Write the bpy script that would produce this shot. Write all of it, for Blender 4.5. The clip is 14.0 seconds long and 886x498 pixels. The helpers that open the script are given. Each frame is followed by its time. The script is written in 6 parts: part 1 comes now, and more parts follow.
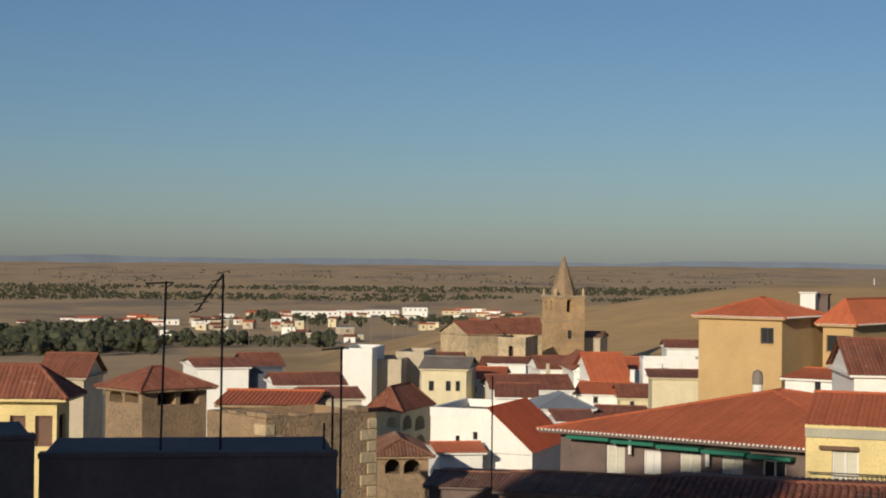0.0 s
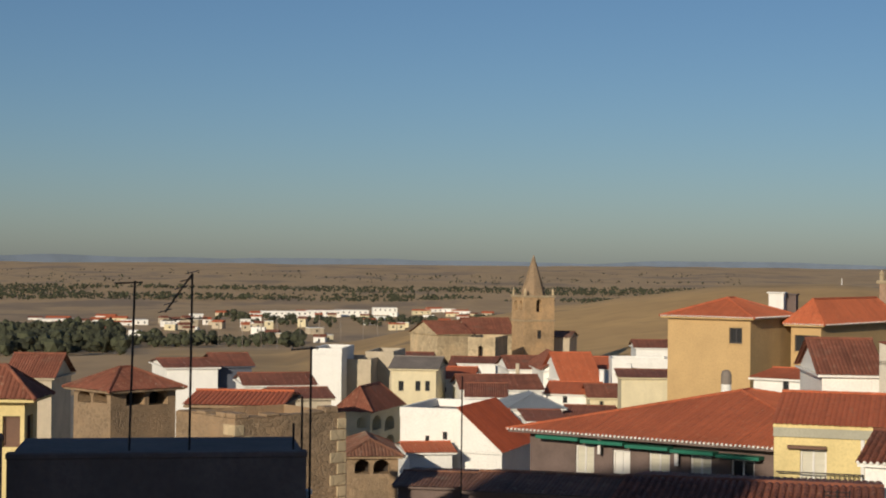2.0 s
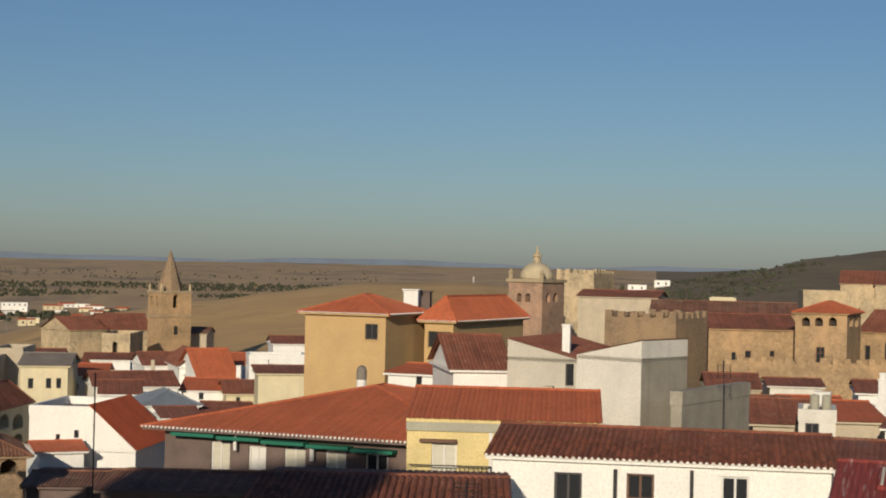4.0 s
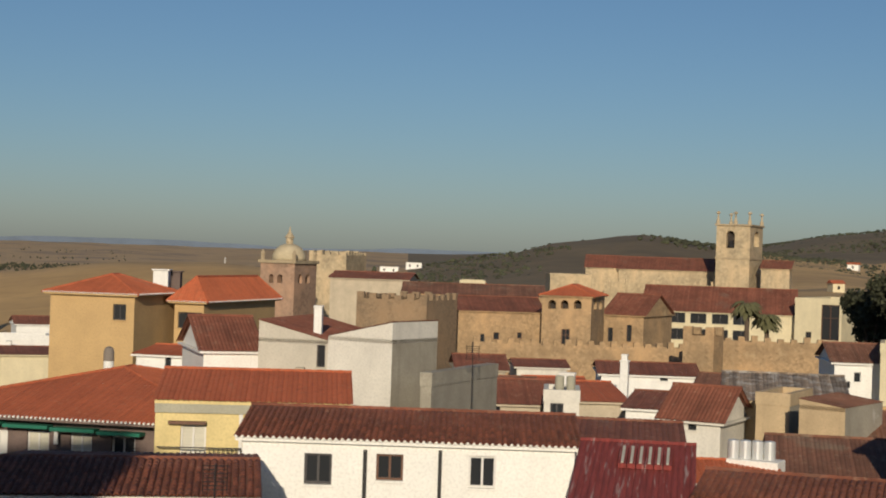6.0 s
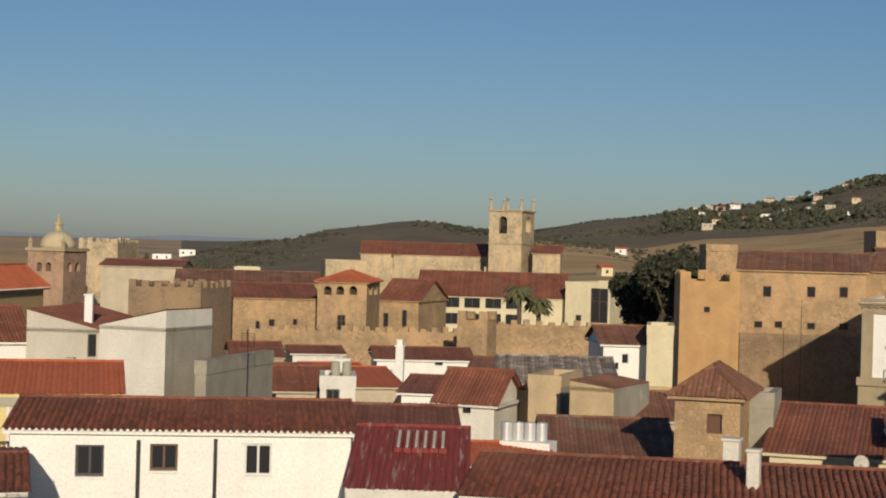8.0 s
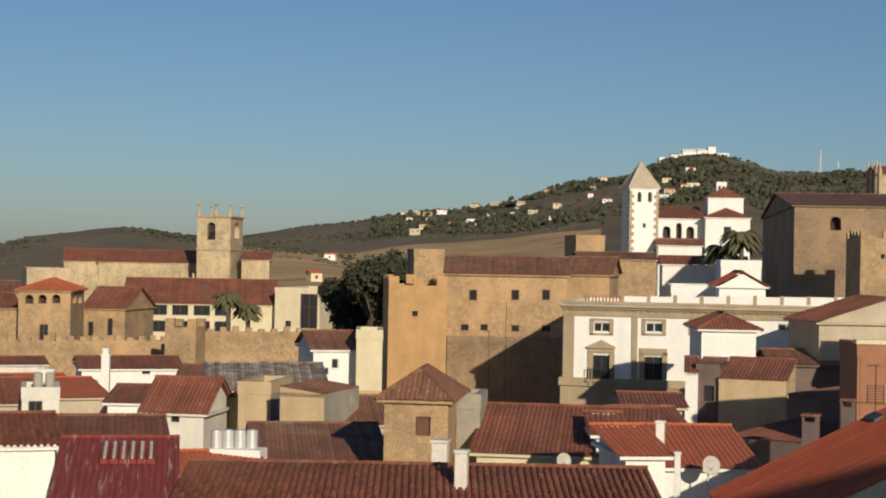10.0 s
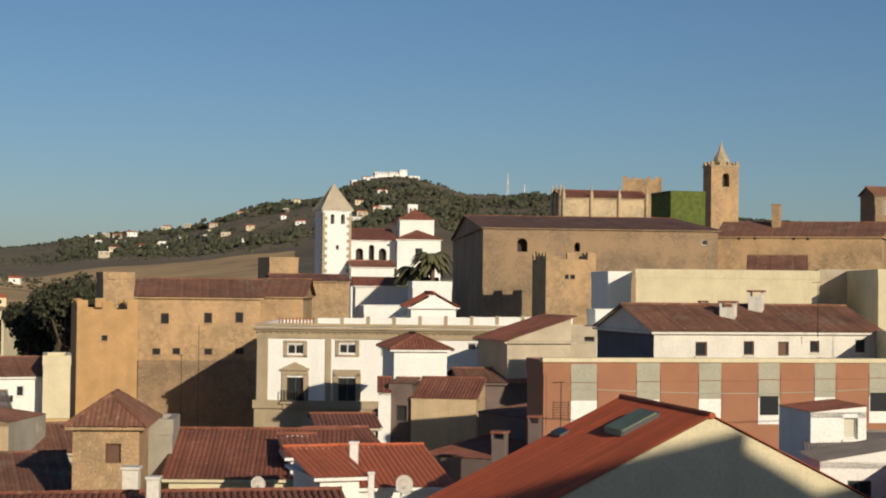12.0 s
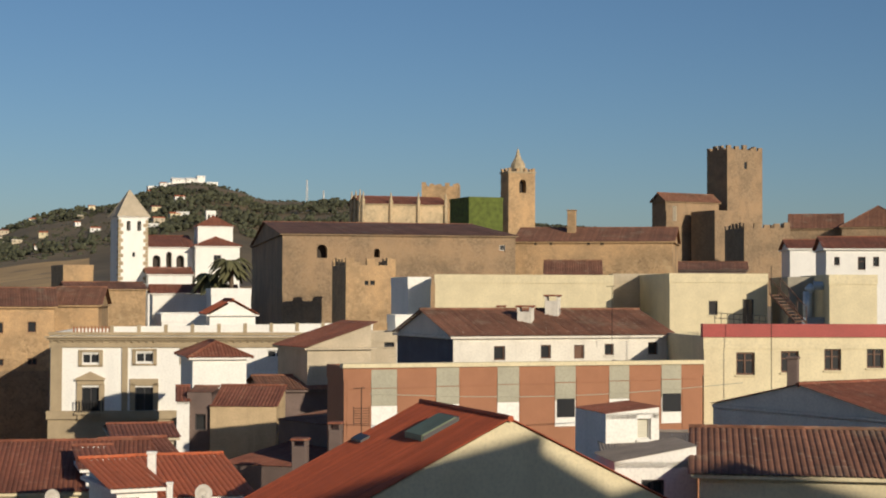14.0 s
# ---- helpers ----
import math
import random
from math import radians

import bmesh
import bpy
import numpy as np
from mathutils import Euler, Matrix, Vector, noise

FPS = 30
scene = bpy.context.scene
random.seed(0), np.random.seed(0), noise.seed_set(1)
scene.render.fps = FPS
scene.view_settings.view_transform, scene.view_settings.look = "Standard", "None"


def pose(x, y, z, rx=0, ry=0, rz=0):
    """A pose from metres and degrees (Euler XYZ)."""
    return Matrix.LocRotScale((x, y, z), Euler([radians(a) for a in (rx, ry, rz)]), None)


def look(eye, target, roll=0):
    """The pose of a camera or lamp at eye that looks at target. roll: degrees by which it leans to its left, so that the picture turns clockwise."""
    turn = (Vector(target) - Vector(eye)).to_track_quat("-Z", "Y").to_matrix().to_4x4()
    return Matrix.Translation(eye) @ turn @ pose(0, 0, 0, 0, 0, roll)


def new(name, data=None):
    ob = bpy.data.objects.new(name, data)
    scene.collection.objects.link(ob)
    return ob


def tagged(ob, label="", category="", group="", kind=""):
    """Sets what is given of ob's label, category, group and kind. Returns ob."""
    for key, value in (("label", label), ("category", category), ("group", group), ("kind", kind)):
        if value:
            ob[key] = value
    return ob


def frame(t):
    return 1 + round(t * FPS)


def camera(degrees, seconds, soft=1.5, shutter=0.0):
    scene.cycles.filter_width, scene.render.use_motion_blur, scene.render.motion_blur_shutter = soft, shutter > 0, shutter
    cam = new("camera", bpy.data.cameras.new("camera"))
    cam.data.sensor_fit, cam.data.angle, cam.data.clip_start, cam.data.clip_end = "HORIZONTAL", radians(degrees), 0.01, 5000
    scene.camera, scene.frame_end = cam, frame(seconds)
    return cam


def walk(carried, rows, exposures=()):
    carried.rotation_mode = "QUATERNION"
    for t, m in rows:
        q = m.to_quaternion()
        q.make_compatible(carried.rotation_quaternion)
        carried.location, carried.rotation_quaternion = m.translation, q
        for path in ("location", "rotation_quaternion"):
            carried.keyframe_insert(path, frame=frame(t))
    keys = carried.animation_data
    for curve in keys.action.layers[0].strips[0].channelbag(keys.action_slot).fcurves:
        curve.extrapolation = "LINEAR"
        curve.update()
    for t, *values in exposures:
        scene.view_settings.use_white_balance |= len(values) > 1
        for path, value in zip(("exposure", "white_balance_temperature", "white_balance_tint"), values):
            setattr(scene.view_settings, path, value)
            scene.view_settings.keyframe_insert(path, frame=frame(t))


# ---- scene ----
cam = camera(31.19, 14.0, soft=2.0)
EYE = 30.0  # eye height above the town's lowest streets
PATH = [  # seconds, yaw, pitch, roll
    (0, 0.00, 0.55, -0.60),
    (0.5, 0.68, 0.55, -0.57),
    (1, 1.76, 0.54, -0.50),
    (1.5, 1.73, 0.53, -0.49),
    (2, -1.09, 0.56, -0.63),
    (2.5, -4.59, 0.61, -0.87),
    (3, -7.94, 0.63, -0.98),
    (3.5, -11.13, 0.63, -1.11),
    (4, -14.09, 0.63, -1.25),
    (4.2, -15.17, 0.58, -1.13),
    (6.3, -24.16, 0.20, -1.69),
    (6.5, -24.93, 0.20, -1.49),
    (7, -26.88, 0.09, -1.47),
    (7.2, -27.66, 0.06, -1.53),
    (9.3, -37.73, 0.02, -1.20),
    (9.5, -38.83, 0.11, -1.17),
    (10, -41.58, 0.38, -1.10),
    (10.5, -44.35, 0.66, -1.03),
    (11, -47.10, 0.94, -0.91),
    (11.5, -49.85, 1.17, -0.81),
    (12, -52.61, 1.35, -0.70),
    (12.5, -55.36, 1.48, -0.58),
    (13, -57.63, 1.57, -0.42),
    (13.5, -59.06, 1.61, -0.32),
    (14, -59.82, 1.63, -0.24),
]
walk(cam, [(t, pose(0, 0, EYE, 90 + pitch, roll, yaw)) for t, yaw, pitch, roll in PATH],
     [(0, 0.02), (4.2, -0.07), (7.2, -0.10), (9.3, 0.04), (14, 0.08)])

# ---- light ----
SUN_BEARING, SUN_HEIGHT = 205.0, 17.0
world = bpy.data.worlds.new("world")
scene.world = world
world.use_nodes = True
_n = world.node_tree.nodes
sky = _n.new("ShaderNodeTexSky")
sky.sky_type = "NISHITA"
sky.sun_disc = False
sky.sun_elevation = radians(SUN_HEIGHT)
sky.sun_rotation = radians(SUN_BEARING)
sky.air_density, sky.dust_density, sky.ozone_density = 1.0, 0.75, 6.0
sky.altitude = 400
tint = _n.new("ShaderNodeMix")
tint.data_type, tint.blend_type = "RGBA", "MULTIPLY"
tint.inputs[0].default_value, tint.inputs[7].default_value = 1.0, (1.125, 0.99, 0.90, 1)
world.node_tree.links.new(sky.outputs[0], tint.inputs[6])
world.node_tree.links.new(tint.outputs[2], _n["Background"].inputs[0])
_n["Background"].inputs[1].default_value = 0.072
sun = new("sun", bpy.data.lights.new("sun", "SUN"))
sun.data.energy, sun.data.angle, sun.data.color = 3.9, radians(0.6), (1.0, 0.87, 0.68)
_b, _h = radians(SUN_BEARING), radians(SUN_HEIGHT)
sun.matrix_world = look((0, 0, 0), (-math.sin(_b) * math.cos(_h), -math.cos(_b) * math.cos(_h), -math.sin(_h)))
scene.view_settings.exposure = 0.0

# ---- materials ----
def surface(name, color, rough=0.85, var=0.25, scale=0.6, fine=9.0, bump=0.3, spots=None, spot_at=0.62, spot_scale=0.35,
            stone=0.0, joint=(0.3, 0.26, 0.2), stretch=(1, 1, 1), each=0.0, metal=0.0, streak=0.0, each_object=0.0, speck=None):
    """A painted, plastered, stone or earth surface with stains at two sizes; stone: size of rubble blocks."""
    m = bpy.data.materials.new(name)
    m.use_nodes = True
    nt = m.node_tree
    N, L = nt.nodes, nt.links
    bsdf = N["Principled BSDF"]
    bsdf.inputs["Roughness"].default_value = rough
    bsdf.inputs["Metallic"].default_value = metal
    tc = N.new("ShaderNodeTexCoord")
    mp = N.new("ShaderNodeMapping")
    mp.inputs["Scale"].default_value = stretch
    L.new(tc.outputs["Object"], mp.inputs[0])

    def noise_tex(s, detail=4.0, src=mp):
        n = N.new("ShaderNodeTexNoise")
        n.inputs["Scale"].default_value = s
        n.inputs["Detail"].default_value = detail
        n.inputs["Roughness"].default_value = 0.62
        L.new(src.outputs[0], n.inputs["Vector"])
        return n.outputs["Fac"]

    def mix(a, b, fac, kind="MIX"):
        x = N.new("ShaderNodeMix")
        x.data_type, x.blend_type = "RGBA", kind
        for sock, val in ((x.inputs[6], a), (x.inputs[7], b), (x.inputs[0], fac)):
            if isinstance(val, tuple):
                sock.default_value = (*val, 1)
            elif isinstance(val, float):
                sock.default_value = val
            else:
                L.new(val, sock)
        return x.outputs[2]

    def ramp(src, lo, hi, a=0.0, b=1.0):
        r = N.new("ShaderNodeMapRange")
        r.inputs[1].default_value, r.inputs[2].default_value = lo, hi
        r.inputs[3].default_value, r.inputs[4].default_value = a, b
        L.new(src, r.inputs[0])
        return r.outputs[0]

    dark = tuple(c * (1 - var) for c in color)
    light = tuple(min(0.9, c * (1 + var * 0.7)) for c in color)
    big = noise_tex(scale)
    small = noise_tex(fine, 3.0)
    col = mix(dark, light, ramp(big, 0.3, 0.7))
    col = mix(col, mix(col, tuple(c * 0.72 for c in color), 0.7), ramp(small, 0.45, 0.75))
    height = small
    if stone:
        nz = N.new("ShaderNodeTexNoise")
        nz.inputs["Scale"].default_value = 1.1 / stone
        L.new(mp.outputs[0], nz.inputs["Vector"])
        off = N.new("ShaderNodeVectorMath")
        off.operation = "MULTIPLY_ADD"
        off.inputs[1].default_value = (stone * 0.8,) * 3
        L.new(nz.outputs["Color"], off.inputs[0])
        L.new(mp.outputs[0], off.inputs[2])
        warp = off.outputs[0]
        vo = N.new("ShaderNodeTexVoronoi")
        vo.feature = "DISTANCE_TO_EDGE"
        vo.inputs["Scale"].default_value = 1 / stone
        vc = N.new("ShaderNodeTexVoronoi")
        vc.inputs["Scale"].default_value = 1 / stone
        for v in (vo, vc):
            L.new(warp, v.inputs["Vector"])
        hs = N.new("ShaderNodeSeparateColor")
        L.new(vc.outputs["Color"], hs.inputs[0])
        col = mix(col, mix(tuple(c * 0.6 for c in color), tuple(min(0.9, c * 1.3) for c in color), hs.outputs[0]), ramp(noise_tex(0.55, 3.0), 0.35, 0.6, 0.25, 0.8))
        col = mix(col, tuple(min(0.9, c * q) for c, q in zip(color, (1.45, 1.35, 1.25))), ramp(noise_tex(0.21, 6.0), 0.46, 0.62, 0.0, 0.7))
        col = mix(col, tuple(c * 0.5 for c in color), ramp(noise_tex(0.33, 6.0), 0.52, 0.68, 0.0, 0.65))
        edge = ramp(vo.outputs["Distance"], 0.01, 0.12)
        col = mix(mix(col, joint, 0.45), col, edge)
        height = edge
    if spots:
        col = mix(col, spots, ramp(noise_tex(spot_scale, 6.0), spot_at, spot_at + 0.1, 0.0, 0.85))
    if speck:
        col = mix(col, speck, ramp(noise_tex(3.2, 2.0), 0.60, 0.70, 0.0, 0.55))
        col = mix(col, tuple(c * 0.45 for c in color), ramp(noise_tex(2.3, 3.0), 0.58, 0.72, 0.0, 0.5))
    if streak:
        sm = N.new("ShaderNodeMapping")
        sm.inputs["Scale"].default_value = (0.8, 0.8, 0.07)
        L.new(tc.outputs["Object"], sm.inputs[0])
        col = mix(col, tuple(c * 0.5 for c in color), ramp(noise_tex(1.0, 6.0, sm), 0.54, 0.78, 0.0, streak))
    if each:
        oi = N.new("ShaderNodeNewGeometry")
        rv = ramp(oi.outputs["Random Per Island"], 0, 1, 1 - each, 1 + each)
        hv = N.new("ShaderNodeHueSaturation")
        L.new(rv, hv.inputs["Value"])
        L.new(col, hv.inputs["Color"])
        col = hv.outputs[0]
    if each_object:
        oi = N.new("ShaderNodeObjectInfo")
        hv = N.new("ShaderNodeHueSaturation")
        L.new(ramp(oi.outputs["Random"], 0, 1, 1 - each_object, 1 + each_object), hv.inputs["Value"])
        L.new(col, hv.inputs["Color"])
        col = hv.outputs[0]
    L.new(col, bsdf.inputs["Base Color"])
    bp = N.new("ShaderNodeBump")
    bp.inputs["Strength"].default_value = bump
    bp.inputs["Distance"].default_value = 0.05
    L.new(height, bp.inputs["Height"])
    L.new(bp.outputs[0], bsdf.inputs["Normal"])
    return m


def plain(name, color, rough=0.5, metal=0.0):
    m = bpy.data.materials.new(name)
    m.use_nodes = True
    b = m.node_tree.nodes["Principled BSDF"]
    b.inputs["Base Color"].default_value = (*color, 1)
    b.inputs["Roughness"].default_value = rough
    b.inputs["Metallic"].default_value = metal
    return m


M = {}
M["white"] = surface("white_plaster", (0.86, 0.84, 0.78), var=0.06, streak=0.22, bump=0.15)
M["oldwhite"] = surface("old_white_plaster", (0.74, 0.70, 0.61), var=0.12, streak=0.5, spots=(0.50, 0.43, 0.33), spot_at=0.64)
M["cream"] = surface("cream_plaster", (0.70, 0.61, 0.40), var=0.12, streak=0.3, bump=0.15)
M["paleyellow"] = surface("pale_yellow_plaster", (0.72, 0.58, 0.27), var=0.15, streak=0.4, spots=(0.55, 0.48, 0.36))
M["ochre"] = surface("ochre_plaster", (0.55, 0.37, 0.17), var=0.10, streak=0.2, bump=0.12)
M["beige"] = surface("beige_plaster", (0.52, 0.44, 0.32), var=0.18, streak=0.5)
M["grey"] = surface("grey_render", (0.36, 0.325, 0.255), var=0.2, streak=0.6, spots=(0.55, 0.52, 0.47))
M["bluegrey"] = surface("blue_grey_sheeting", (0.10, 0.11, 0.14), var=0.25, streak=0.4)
M["ochrestone"] = surface("ochre_rubble_stone", (0.42, 0.285, 0.155), var=0.28, stone=0.21, spots=(0.52, 0.38, 0.22), spot_at=0.60, joint=(0.37, 0.26, 0.15), bump=0.5)
M["brownstone"] = surface("brown_rubble_stone", (0.29, 0.203, 0.122), var=0.4, stone=0.19, joint=(0.34, 0.25, 0.16), spots=(0.40, 0.30, 0.18), bump=0.6)
M["palestone"] = surface("pale_granite_blocks", (0.45, 0.36, 0.23), var=0.22, stone=0.45, joint=(0.42, 0.33, 0.20), streak=0.3, bump=0.3)
M["granite"] = surface("granite_trim", (0.40, 0.315, 0.20), var=0.2, fine=20, bump=0.3)
M["orangeplaster"] = surface("weathered_orange_plaster", (0.50, 0.30, 0.13), var=0.2, streak=0.4, spots=(0.45, 0.33, 0.2))
M["brick"] = surface("red_brick_panel", (0.36, 0.165, 0.09), var=0.12, fine=30, bump=0.2)
# dark tone carries the shade of the gallery, court and foreground walls
M["dark"] = surface("dark_wall_painted_shade", (0.17, 0.122, 0.105), var=0.3)
M["tile"] = surface("orange_clay_tiles", (0.52, 0.135, 0.055), var=0.16, scale=0.35, fine=5, each=0.08, spots=(0.42, 0.13, 0.065), speck=(0.50, 0.20, 0.10))
M["tile_old"] = surface("old_brown_clay_tiles", (0.255, 0.088, 0.05), var=0.35, scale=0.4, fine=4, each=0.16, spots=(0.22, 0.12, 0.08), spot_at=0.58, speck=(0.36, 0.22, 0.14))
M["tile_dark"] = surface("dark_lichened_clay_tiles", (0.235, 0.105, 0.062), var=0.4, scale=0.4, fine=4, each=0.2, spots=(0.26, 0.18, 0.12), spot_at=0.56, speck=(0.34, 0.25, 0.17))
M["tile_grey"] = surface("grey_broken_tiles", (0.27, 0.205, 0.15), var=0.5, scale=1.6, fine=6, each=0.4, spots=(0.42, 0.38, 0.33), spot_at=0.5, spot_scale=1.2, bump=0.8)
M["tile_red"] = surface("new_red_clay_tiles", (0.46, 0.095, 0.035), var=0.14, scale=0.7, fine=4, each=0.15)
M["redpaint"] = surface("faded_red_sheeting", (0.27, 0.05, 0.042), var=0.35, scale=1.5, fine=7, streak=0.4, spots=(0.44, 0.33, 0.30), spot_at=0.57, spot_scale=0.9, stretch=(7, 0.5, 0.5))
M["bare_render"] = surface("bare_cement_render", (0.56, 0.52, 0.43), var=0.12, streak=0.45, spots=(0.46, 0.41, 0.33), spot_at=0.6)
M["slate"] = surface("grey_fibre_cement_roof", (0.26, 0.22, 0.185), var=0.3)
M["lead"] = surface("blue_grey_metal_sheet", (0.28, 0.31, 0.34), rough=0.5, var=0.2, metal=0.3)
M["duct"] = surface("pale_galvanised_duct", (0.55, 0.60, 0.63), rough=0.45, var=0.12, metal=0.2)
M["ivy"] = surface("green_ivy_wall", (0.10, 0.13, 0.02), var=0.45, scale=1.4, fine=6, bump=1.0)
M["glass"] = plain("dark_window_glass", (0.03, 0.032, 0.035), 0.08)
M["frame_white"] = plain("white_window_frame", (0.68, 0.66, 0.62), 0.45)
M["frame_brown"] = surface("brown_wood", (0.14, 0.065, 0.035), var=0.3, rough=0.6, fine=14)
M["frame_dark"] = plain("dark_frame", (0.05, 0.045, 0.045), 0.5)
M["blind"] = surface("pale_blind", (0.60, 0.57, 0.46), var=0.1, stretch=(0.3, 0.3, 14), fine=2, rough=0.6)
M["iron"] = plain("black_iron", (0.03, 0.028, 0.028), 0.55, 0.6)
M["steel"] = plain("galvanised_steel", (0.62, 0.63, 0.62), 0.45, 0.4)
M["awning"] = surface("green_awning_canvas", (0.015, 0.16, 0.10), var=0.15, rough=0.8)
M["curtain"] = plain("white_cloth", (0.7, 0.68, 0.63), 0.9)

M["tan"] = surface("stained_tan_plaster", (0.56, 0.42, 0.25), var=0.2, streak=0.7)
M["pinkstone"] = surface("pink_brown_stone", (0.34, 0.22, 0.15), var=0.2, stone=0.4, joint=(0.36, 0.26, 0.18))
# near-black colour painted in for the shade inside open arches
M["void"] = surface("dark_opening_shade", (0.045, 0.035, 0.028), var=0.3, stretch=(0.5, 0.5, 12), fine=1.5)
M["skylight"] = surface("weathered_green_glass", (0.20, 0.24, 0.15), rough=0.6, var=0.2)
M["concrete"] = surface("pale_concrete_panel", (0.40, 0.38, 0.29), var=0.12, fine=12, bump=0.1)
M["redsheet"] = surface("red_painted_metal", (0.34, 0.05, 0.04), var=0.15, rough=0.6)
M["tile_single"] = surface("weathered_clay_tile", (0.27, 0.085, 0.042), var=0.3, scale=2.0, fine=9, each_object=0.4, spots=(0.20, 0.13, 0.08), spot_at=0.6, spot_scale=2.5)


# ---- building blocks ----
def part(name, bm, material, parent, label="", smooth=False):
    me = bpy.data.meshes.new(name)
    if smooth:
        for f in bm.faces:
            f.smooth = True
    bm.to_mesh(me)
    bm.free()
    mats = material if isinstance(material, (list, tuple)) else [material]
    for m in mats:
        me.materials.append(m)
    ob = new(name, me)
    ob.parent = parent
    if label:
        tagged(ob, label)
    return ob


def thing(name, m, label, category, group="", kind=""):
    ob = new(name)
    ob.matrix_world = m
    ob.empty_display_size = 0.5
    return tagged(ob, label, category, group, kind)


def quad(bm, *pts, mat=0):
    f = bm.faces.new([bm.verts.new(p) for p in pts])
    f.material_index = mat
    return f


def box(bm, x0, y0, z0, x1, y1, z1, mat=0, bevel=0.0):
    v = [bm.verts.new(p) for p in ((x0, y0, z0), (x1, y0, z0), (x1, y1, z0), (x0, y1, z0), (x0, y0, z1), (x1, y0, z1), (x1, y1, z1), (x0, y1, z1))]
    fs = [bm.faces.new([v[i] for i in q]) for q in ((3, 2, 1, 0), (4, 5, 6, 7), (0, 1, 5, 4), (1, 2, 6, 5), (2, 3, 7, 6), (3, 0, 4, 7))]
    for f in fs:
        f.material_index = mat
    if bevel:
        bmesh.ops.bevel(bm, geom=list({e for f in fs for e in f.edges}), offset=bevel, segments=1, affect="EDGES")


def rod(bm, a, b, r, n=6, r2=None):
    a, b = Vector(a), Vector(b)
    d = (b - a).normalized()
    s = d.orthogonal().normalized()
    c = d.cross(s)
    rings = []
    for p, rr in ((a, r), (b, r if r2 is None else r2)):
        rings.append([bm.verts.new(p + (s * math.cos(6.2832 * i / n) + c * math.sin(6.2832 * i / n)) * rr) for i in range(n)])
    for i in range(n):
        j = (i + 1) % n
        bm.faces.new((rings[0][i], rings[0][j], rings[1][j], rings[1][i]))
    bm.faces.new(rings[0][::-1])
    bm.faces.new(rings[1])


def lathe(bm, profile, n=16, cx=0.0, cy=0.0, turn=0.0):
    rings = []
    for r, z in profile:
        rings.append([bm.verts.new((cx + r * math.cos(turn + 2 * math.pi * i / n), cy + r * math.sin(turn + 2 * math.pi * i / n), z)) for i in range(n)])
    for a, b in zip(rings, rings[1:]):
        for i in range(n):
            j = (i + 1) % n
            bm.faces.new((a[i], a[j], b[j], b[i]))
    bm.faces.new(rings[0][::-1])
    bm.faces.new(rings[-1])


def spot(bearing, dist):
    """Plan position by compass bearing in degrees and distance from the terrace."""
    b = radians(bearing)
    return dist * math.sin(b), dist * math.cos(b)


def pierced(bm, o, u, n, W, H, holes, depth=0.25, cuts=()):
    """A wall face from o along u, W wide and H high, facing n, with real openings (kind, u, v, w, h) and their reveals."""
    o, u, n = Vector(o), Vector(u), Vector(n)
    z = Vector((0, 0, 1))
    us = sorted({0, W, *[max(0, min(W, c)) for k, a, v, w, h in holes for c in (a, a + w)]})
    vs = sorted({0, H, *cuts, *[max(0, min(H, c)) for k, a, v, w, h in holes for c in (v, v + h)]})

    def at(a, b, d=0.0):
        return o + u * a + z * b - n * d
    for a0, a1 in zip(us, us[1:]):
        for b0, b1 in zip(vs, vs[1:]):
            ca, cb = (a0 + a1) / 2, (b0 + b1) / 2
            if a1 - a0 > 1e-5 and b1 - b0 > 1e-5 and not any(a < ca < a + w and v < cb < v + h for k, a, v, w, h in holes):
                quad(bm, at(a0, b0), at(a1, b0), at(a1, b1), at(a0, b1))
    for k, a, v, w, h in holes:
        d = 1.2 if k in ("a", "o") else depth
        hv = [c for c in vs if v - 1e-6 <= c <= v + h + 1e-6]
        hu = [c for c in us if a - 1e-6 <= c <= a + w + 1e-6]
        for b0, b1 in zip(hv, hv[1:]):
            quad(bm, at(a, b0), at(a, b0, d), at(a, b1, d), at(a, b1))
            quad(bm, at(a + w, b0, d), at(a + w, b0), at(a + w, b1), at(a + w, b1, d))
        for a0, a1 in zip(hu, hu[1:]):
            quad(bm, at(a0, v), at(a1, v), at(a1, v, d), at(a0, v, d))
            quad(bm, at(a0, v + h, d), at(a1, v + h, d), at(a1, v + h), at(a0, v + h))
        if k in ("a", "aw"):
            r = w / 2
            rise = min(r, h * 0.5)
            arc = [(a + r - r * math.cos(math.pi * i / 10), v + h - rise + rise * math.sin(math.pi * i / 10)) for i in range(11)]
            for seg, corner in ((arc[:6], (a, v + h)), (arc[5:], (a + w, v + h))):
                for p, q in zip(seg, seg[1:]):
                    bm.faces.new([bm.verts.new(at(*c)) for c in (p, q, corner)])
            for p, q in zip(arc, arc[1:]):
                quad(bm, at(*p), at(*q), at(*q, d), at(*p, d))


WINDOW_LOOK = {"w": ("frame_white", "glass"), "b": ("frame_brown", "glass"), "k": ("frame_dark", "glass"), "d": ("frame_brown", "frame_brown"),
               "s": ("frame_white", "blind"), "aw": ("frame_brown", "glass"), "a": (None, None), "o": (None, None), "c": ("frame_white", "curtain")}


